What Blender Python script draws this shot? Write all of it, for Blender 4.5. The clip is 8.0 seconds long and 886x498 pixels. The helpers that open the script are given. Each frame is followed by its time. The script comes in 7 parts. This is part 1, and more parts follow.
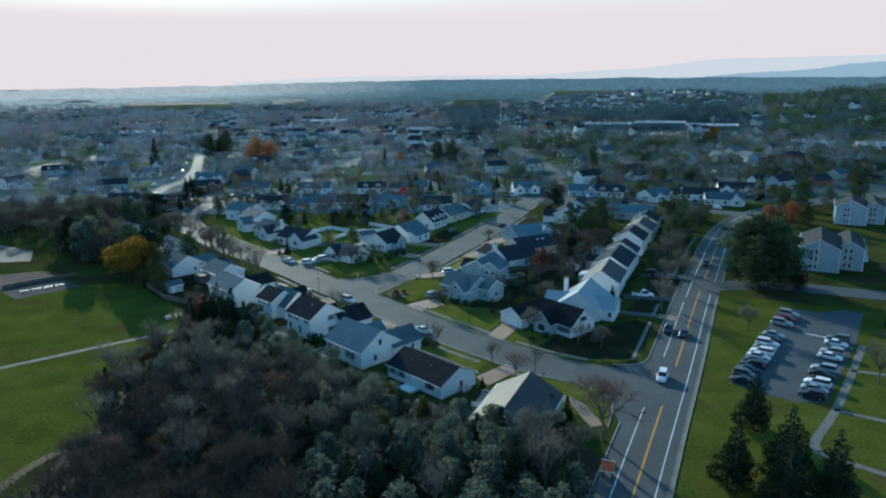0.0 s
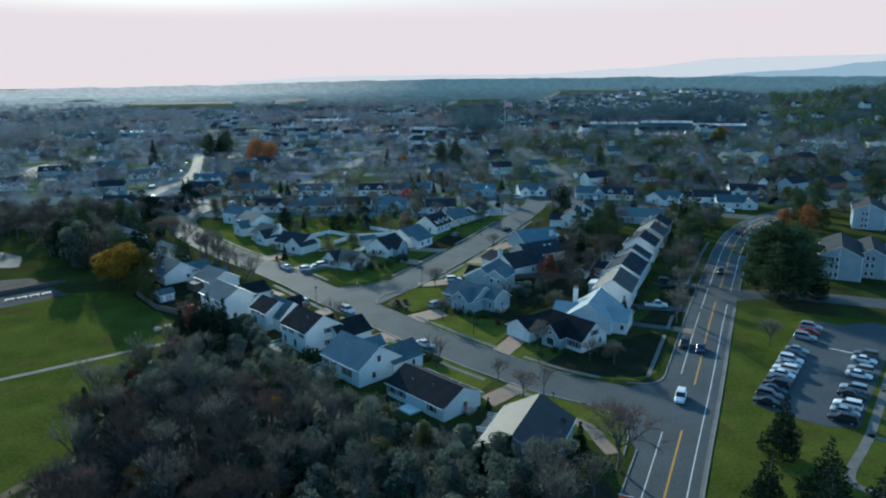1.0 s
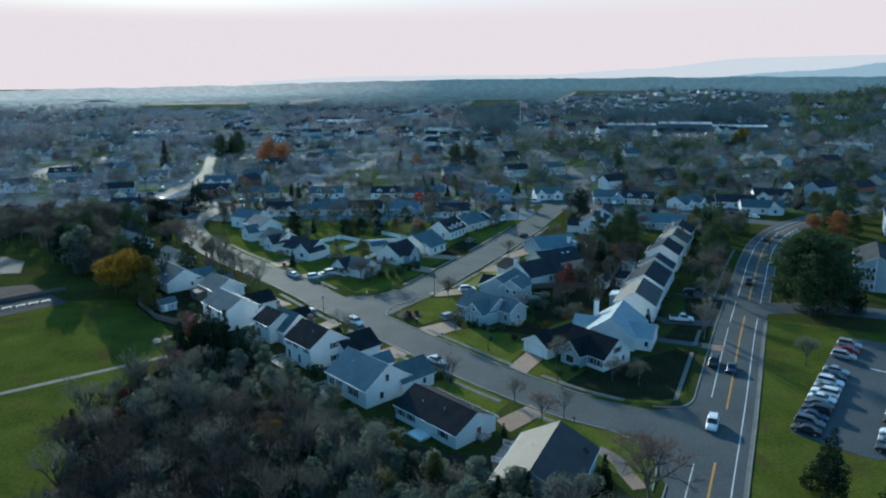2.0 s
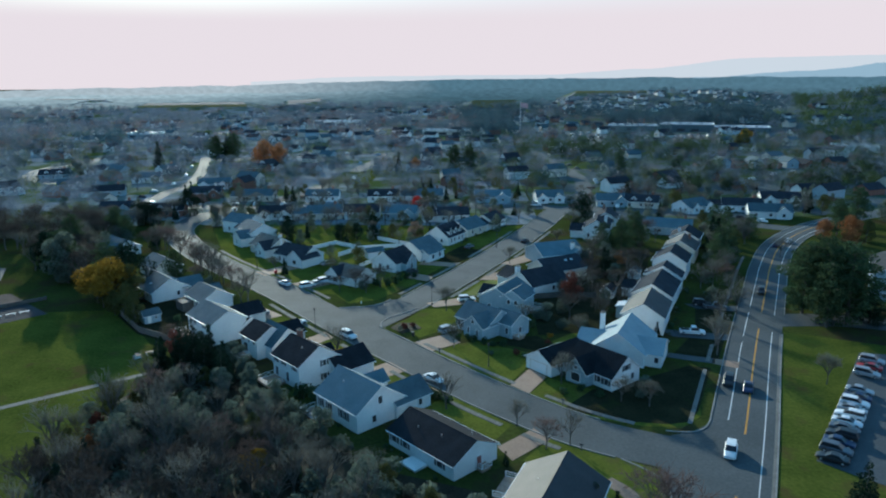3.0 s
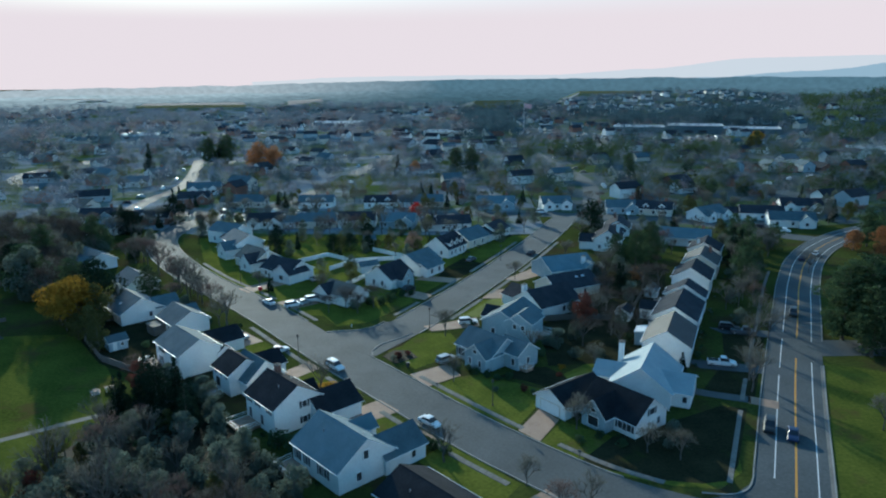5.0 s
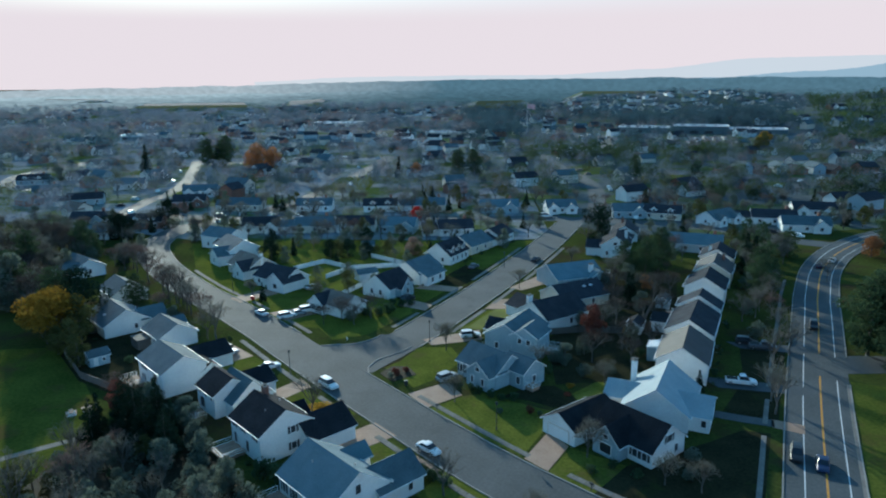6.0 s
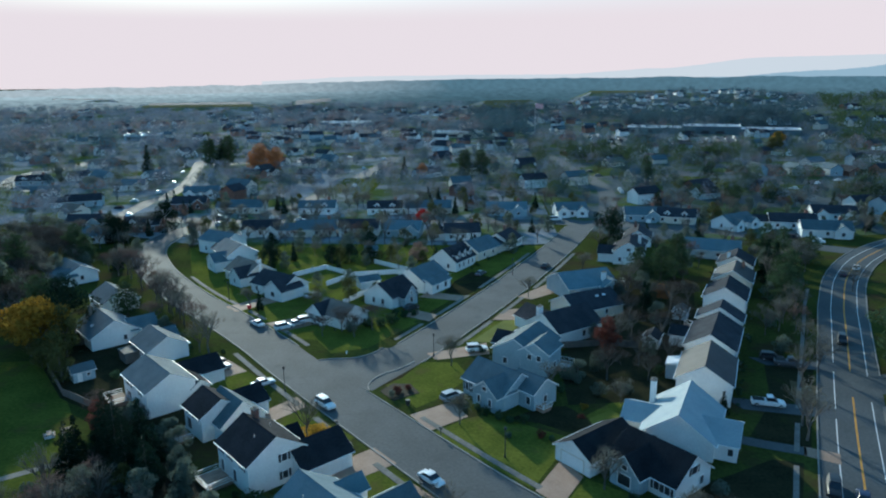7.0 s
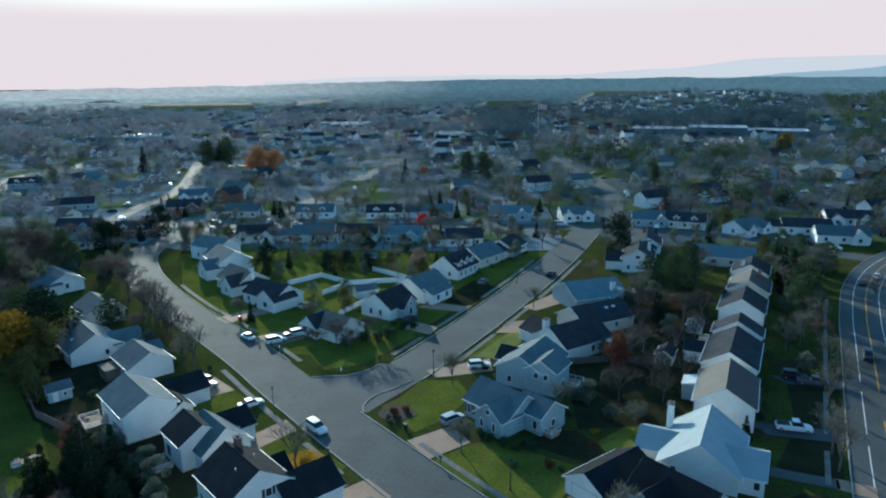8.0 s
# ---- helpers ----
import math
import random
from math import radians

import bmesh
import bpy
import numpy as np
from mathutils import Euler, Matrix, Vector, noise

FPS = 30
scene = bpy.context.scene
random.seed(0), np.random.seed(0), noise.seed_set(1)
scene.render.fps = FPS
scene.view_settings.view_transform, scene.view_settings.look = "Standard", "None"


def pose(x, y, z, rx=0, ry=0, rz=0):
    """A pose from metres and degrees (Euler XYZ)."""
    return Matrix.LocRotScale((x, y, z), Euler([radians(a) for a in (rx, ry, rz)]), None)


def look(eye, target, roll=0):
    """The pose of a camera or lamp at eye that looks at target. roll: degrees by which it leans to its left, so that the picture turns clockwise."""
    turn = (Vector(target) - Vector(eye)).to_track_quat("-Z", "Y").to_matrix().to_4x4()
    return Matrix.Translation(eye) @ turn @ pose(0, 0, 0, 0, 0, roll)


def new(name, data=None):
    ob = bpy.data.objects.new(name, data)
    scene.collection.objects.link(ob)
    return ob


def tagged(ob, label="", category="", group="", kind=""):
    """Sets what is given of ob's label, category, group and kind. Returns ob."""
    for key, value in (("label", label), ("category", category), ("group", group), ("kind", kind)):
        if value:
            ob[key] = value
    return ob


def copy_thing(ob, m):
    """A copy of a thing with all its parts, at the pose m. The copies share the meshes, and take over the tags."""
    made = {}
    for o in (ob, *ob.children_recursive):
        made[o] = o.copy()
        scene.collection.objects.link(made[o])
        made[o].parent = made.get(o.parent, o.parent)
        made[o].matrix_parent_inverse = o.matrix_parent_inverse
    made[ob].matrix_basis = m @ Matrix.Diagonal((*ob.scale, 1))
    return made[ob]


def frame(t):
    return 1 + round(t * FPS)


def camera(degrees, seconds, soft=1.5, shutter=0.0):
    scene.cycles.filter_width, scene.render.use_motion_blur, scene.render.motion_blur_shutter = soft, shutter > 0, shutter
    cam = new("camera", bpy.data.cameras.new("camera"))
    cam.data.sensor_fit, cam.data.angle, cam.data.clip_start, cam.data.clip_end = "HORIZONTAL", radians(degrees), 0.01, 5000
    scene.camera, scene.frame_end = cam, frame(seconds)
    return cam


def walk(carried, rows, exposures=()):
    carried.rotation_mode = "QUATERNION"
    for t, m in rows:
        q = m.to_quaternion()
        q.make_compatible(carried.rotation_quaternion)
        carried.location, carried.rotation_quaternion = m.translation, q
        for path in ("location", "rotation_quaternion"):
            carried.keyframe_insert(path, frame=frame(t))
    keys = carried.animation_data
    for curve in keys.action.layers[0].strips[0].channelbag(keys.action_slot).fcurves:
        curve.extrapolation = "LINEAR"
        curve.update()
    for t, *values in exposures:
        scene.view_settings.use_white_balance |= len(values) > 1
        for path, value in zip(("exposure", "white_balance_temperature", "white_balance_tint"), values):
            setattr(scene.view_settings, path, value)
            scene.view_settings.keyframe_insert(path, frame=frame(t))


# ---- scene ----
LENS = 64.63
cam = camera(LENS, 8.0, 2.1)
# seconds, place, pitch, yaw to the left, lean
PATH = [
    (0, -0.228, -6.103, 58.872, -13.814, -0.191, -0.529),
    (0.5, -0.173, -1.507, 58.891, -13.861, -0.218, -0.529),
    (0.8, -0.132, 1.252, 58.898, -13.839, -0.145, -0.529),
    (1, -0.101, 3.091, 58.901, -13.871, 0.104, -0.529),
    (1.2, -0.068, 4.931, 58.902, -13.836, 0.617, -0.529),
    (1.5, -0.015, 7.690, 58.900, -13.825, 1.178, -0.529),
    (1.7, 0.023, 9.531, 58.897, -13.832, 1.295, -0.529),
    (2.8, 0.254, 19.655, 58.853, -13.825, 1.270, -0.529),
    (3, 0.298, 21.497, 58.840, -13.827, 1.248, -0.529),
    (3.5, 0.411, 26.102, 58.800, -13.812, 1.253, -0.529),
    (4, 0.523, 30.709, 58.751, -13.810, 1.275, -0.529),
    (4.5, 0.631, 35.317, 58.692, -13.799, 1.365, -0.529),
    (4.7, 0.672, 37.160, 58.665, -13.815, 1.395, -0.529),
    (5.8, 0.870, 47.304, 58.492, -13.813, 1.602, -0.529),
    (6, 0.900, 49.149, 58.455, -13.801, 1.647, -0.529),
    (6.5, 0.961, 53.763, 58.357, -13.829, 1.667, -0.529),
    (6.75, 0.985, 56.070, 58.304, -13.813, 1.807, -0.529),
    (7, 1.003, 58.378, 58.249, -13.843, 2.224, -0.529),
    (7.2, 1.014, 60.225, 58.203, -13.813, 2.310, -0.529),
    (7.5, 1.023, 62.995, 58.131, -13.820, 2.325, -0.529),
    (8, 1.018, 67.613, 58.003, -13.791, 2.418, -0.529),
]

def glide(x, y, z, pitch, yaw, lean):
    return pose(x, y, z) @ pose(0, 0, 0, 0, 0, yaw) @ pose(0, 0, 0, 90 + pitch) @ pose(0, 0, 0, 0, 0, lean)


walk(cam, [(t, glide(*row)) for t, *row in PATH], [(0.0, 0.16, 5750, -5), (8.0, 0.16, 5750, -5)])
# ---- end of camera ----

# ---- world, sun and exposure ----
SUN_AZIMUTH, SUN_HEIGHT = 113.0, 15.5  # degrees, counted from +x towards +y, and above the horizon
sun_way = Vector((math.cos(radians(SUN_AZIMUTH)) * math.cos(radians(SUN_HEIGHT)),
                  math.sin(radians(SUN_AZIMUTH)) * math.cos(radians(SUN_HEIGHT)), math.sin(radians(SUN_HEIGHT))))
world = bpy.data.worlds.new("hazy_autumn_sky")
scene.world = world
world.use_nodes = True
wn, wl = world.node_tree.nodes, world.node_tree.links
sky = wn.new("ShaderNodeTexSky")
sky.sky_type = "NISHITA"
sky.sun_disc = False
sky.sun_elevation, sky.sun_rotation = radians(SUN_HEIGHT), radians(90 - SUN_AZIMUTH)
sky.air_density, sky.dust_density, sky.ozone_density = 1.0, 0.6, 3.0
# clear blue overhead, a pale rosy veil of haze all round the horizon
high, veil, blend = wn["Background"], wn.new("ShaderNodeBackground"), wn.new("ShaderNodeMixShader")
tint = wn.new("ShaderNodeMix")
tint.data_type, tint.blend_type = "RGBA", "MULTIPLY"
tint.inputs[0].default_value = 1.0
tint.inputs[7].default_value = (0.72, 1.0, 1.03, 1)
wl.new(sky.outputs["Color"], tint.inputs[6])
wl.new(tint.outputs[2], high.inputs["Color"])
high.inputs["Strength"].default_value = 0.225
veil.inputs["Color"].default_value, veil.inputs["Strength"].default_value = (0.815, 0.640, 0.664, 1), 1.0
way, axes3, rise = wn.new("ShaderNodeTexCoord"), wn.new("ShaderNodeSeparateXYZ"), wn.new("ShaderNodeMapRange")
rise.interpolation_type = "SMOOTHSTEP"
rise.inputs["From Min"].default_value, rise.inputs["From Max"].default_value = 0.07, 0.24
wl.new(way.outputs["Generated"], axes3.inputs[0])
wl.new(axes3.outputs["Z"], rise.inputs["Value"])
wl.new(rise.outputs[0], blend.inputs["Fac"])
wl.new(veil.outputs[0], blend.inputs[1])
wl.new(high.outputs[0], blend.inputs[2])
wl.new(blend.outputs[0], wn["World Output"].inputs["Surface"])
sun = new("sun", bpy.data.lights.new("sun", "SUN"))
sun.data.energy, sun.data.angle, sun.data.color = 5.0, radians(0.8), (1.0, 0.90, 0.76)
sun.matrix_world = look(sun_way * 400, (0, 0, 0))

# ---- materials ----
def surface(name, dark, light, rough=0.85, coarse=0.6, fine=9.0, bump=0.0, metal=0.0, shift=0.0, gloss=0.5, bands=None, patch=None):
    """A procedural surface: two colours mixed by coarse and fine noise, with relief; shift varies it from object to object."""
    m = bpy.data.materials.new(name)
    m.use_nodes = True
    n, l = m.node_tree.nodes, m.node_tree.links
    b = n["Principled BSDF"]
    b.inputs["Roughness"].default_value, b.inputs["Metallic"].default_value = rough, metal
    b.inputs["Specular IOR Level"].default_value = gloss
    co = n.new("ShaderNodeTexCoord")
    a, c = n.new("ShaderNodeTexNoise"), n.new("ShaderNodeTexNoise")
    for tex, scale in ((a, coarse), (c, fine)):
        tex.inputs["Scale"].default_value, tex.inputs["Detail"].default_value = scale, 4.0
        l.new(co.outputs["Object"], tex.inputs["Vector"])
    mid = n.new("ShaderNodeMath")
    mid.operation = "MULTIPLY_ADD"
    mid.inputs[1].default_value, mid.inputs[2].default_value = 0.55, 0.0
    l.new(c.outputs["Fac"], mid.inputs[0])
    add = n.new("ShaderNodeMath")
    add.operation = "MULTIPLY_ADD"
    add.inputs[1].default_value = 0.55
    l.new(a.outputs["Fac"], add.inputs[0])
    l.new(mid.outputs[0], add.inputs[2])
    ramp = n.new("ShaderNodeValToRGB")
    ramp.color_ramp.elements[0].position, ramp.color_ramp.elements[1].position = 0.38, 0.72
    ramp.color_ramp.elements[0].color, ramp.color_ramp.elements[1].color = (*dark, 1), (*light, 1)
    l.new(add.outputs[0], ramp.inputs["Fac"])
    out = ramp.outputs["Color"]
    if patch:
        colour, size, edge = patch
        big, span, mix = n.new("ShaderNodeTexNoise"), n.new("ShaderNodeMapRange"), n.new("ShaderNodeMix")
        big.inputs["Scale"].default_value, big.inputs["Detail"].default_value, big.inputs["Roughness"].default_value = 1 / size, 6.0, 0.65
        l.new(co.outputs["Object"], big.inputs["Vector"])
        span.inputs["From Min"].default_value, span.inputs["From Max"].default_value = edge, edge + 0.13
        l.new(big.outputs["Fac"], span.inputs["Value"])
        mix.data_type = "RGBA"
        l.new(span.outputs[0], mix.inputs[0])
        l.new(out, mix.inputs[6])
        mix.inputs[7].default_value = (*colour, 1)
        out = mix.outputs[2]
    if shift:
        info, hsv = n.new("ShaderNodeObjectInfo"), n.new("ShaderNodeHueSaturation")
        span = n.new("ShaderNodeMapRange")
        span.inputs["To Min"].default_value, span.inputs["To Max"].default_value = 1 - shift, 1 + shift
        l.new(info.outputs["Random"], span.inputs["Value"])
        l.new(span.outputs[0], hsv.inputs["Value"])
        l.new(out, hsv.inputs["Color"])
        out = hsv.outputs["Color"]
    l.new(out, b.inputs["Base Color"])
    relief = c.outputs["Fac"]
    if bands:
        wave = n.new("ShaderNodeTexWave")
        wave.wave_type, wave.bands_direction, wave.wave_profile = "BANDS", "Z", "SAW"
        wave.inputs["Scale"].default_value = 0.314 / bands
        l.new(co.outputs["Object"], wave.inputs["Vector"])
        relief = wave.outputs["Fac"]
    if bump:
        bm = n.new("ShaderNodeBump")
        bm.inputs["Strength"].default_value, bm.inputs["Distance"].default_value = bump, 0.03
        l.new(relief, bm.inputs["Height"])
        l.new(bm.outputs["Normal"], b.inputs["Normal"])
    return m


def foliage(name, dark, light, shift=0.2, clear=0.25):
    """Leaves that let some light through; each clump varies."""
    m = surface(name, dark, light, rough=0.9, coarse=0.35, fine=3.0, shift=shift, gloss=0.0)
    n, l = m.node_tree.nodes, m.node_tree.links
    b, out = n["Principled BSDF"], n["Material Output"]
    t, mix = n.new("ShaderNodeBsdfTranslucent"), n.new("ShaderNodeMixShader")
    l.new(b.inputs["Base Color"].links[0].from_socket, t.inputs["Color"])
    mix.inputs["Fac"].default_value = clear
    l.new(b.outputs[0], mix.inputs[1])
    l.new(t.outputs[0], mix.inputs[2])
    l.new(mix.outputs[0], out.inputs["Surface"])
    return m


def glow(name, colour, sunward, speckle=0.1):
    """A plain far distance that glows: haze put into its colour, paler towards the sun."""
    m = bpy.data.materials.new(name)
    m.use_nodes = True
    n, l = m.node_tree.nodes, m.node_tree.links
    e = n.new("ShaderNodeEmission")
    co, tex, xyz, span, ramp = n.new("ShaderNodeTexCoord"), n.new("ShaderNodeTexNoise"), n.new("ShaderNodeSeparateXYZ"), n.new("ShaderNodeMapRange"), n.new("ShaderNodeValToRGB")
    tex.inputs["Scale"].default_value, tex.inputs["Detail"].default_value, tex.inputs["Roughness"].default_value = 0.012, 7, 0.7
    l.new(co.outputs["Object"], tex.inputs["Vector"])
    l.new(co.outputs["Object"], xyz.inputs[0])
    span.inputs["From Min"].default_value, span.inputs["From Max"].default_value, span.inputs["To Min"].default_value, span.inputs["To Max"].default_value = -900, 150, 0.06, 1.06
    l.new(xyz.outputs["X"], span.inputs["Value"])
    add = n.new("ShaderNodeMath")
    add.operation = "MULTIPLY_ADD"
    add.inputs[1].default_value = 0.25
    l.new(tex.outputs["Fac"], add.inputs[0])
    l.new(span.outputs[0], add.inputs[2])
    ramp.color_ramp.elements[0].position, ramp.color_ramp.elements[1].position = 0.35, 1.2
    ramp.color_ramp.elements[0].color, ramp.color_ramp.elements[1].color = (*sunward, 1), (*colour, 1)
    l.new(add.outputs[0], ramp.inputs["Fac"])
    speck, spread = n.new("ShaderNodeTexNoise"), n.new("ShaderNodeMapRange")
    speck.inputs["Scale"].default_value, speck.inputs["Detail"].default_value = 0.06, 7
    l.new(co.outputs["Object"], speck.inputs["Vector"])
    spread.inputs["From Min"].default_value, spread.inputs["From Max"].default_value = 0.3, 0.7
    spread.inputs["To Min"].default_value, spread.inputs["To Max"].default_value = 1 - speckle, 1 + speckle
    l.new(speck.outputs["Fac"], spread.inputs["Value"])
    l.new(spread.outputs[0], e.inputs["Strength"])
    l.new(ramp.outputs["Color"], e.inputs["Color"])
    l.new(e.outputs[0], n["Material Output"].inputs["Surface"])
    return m


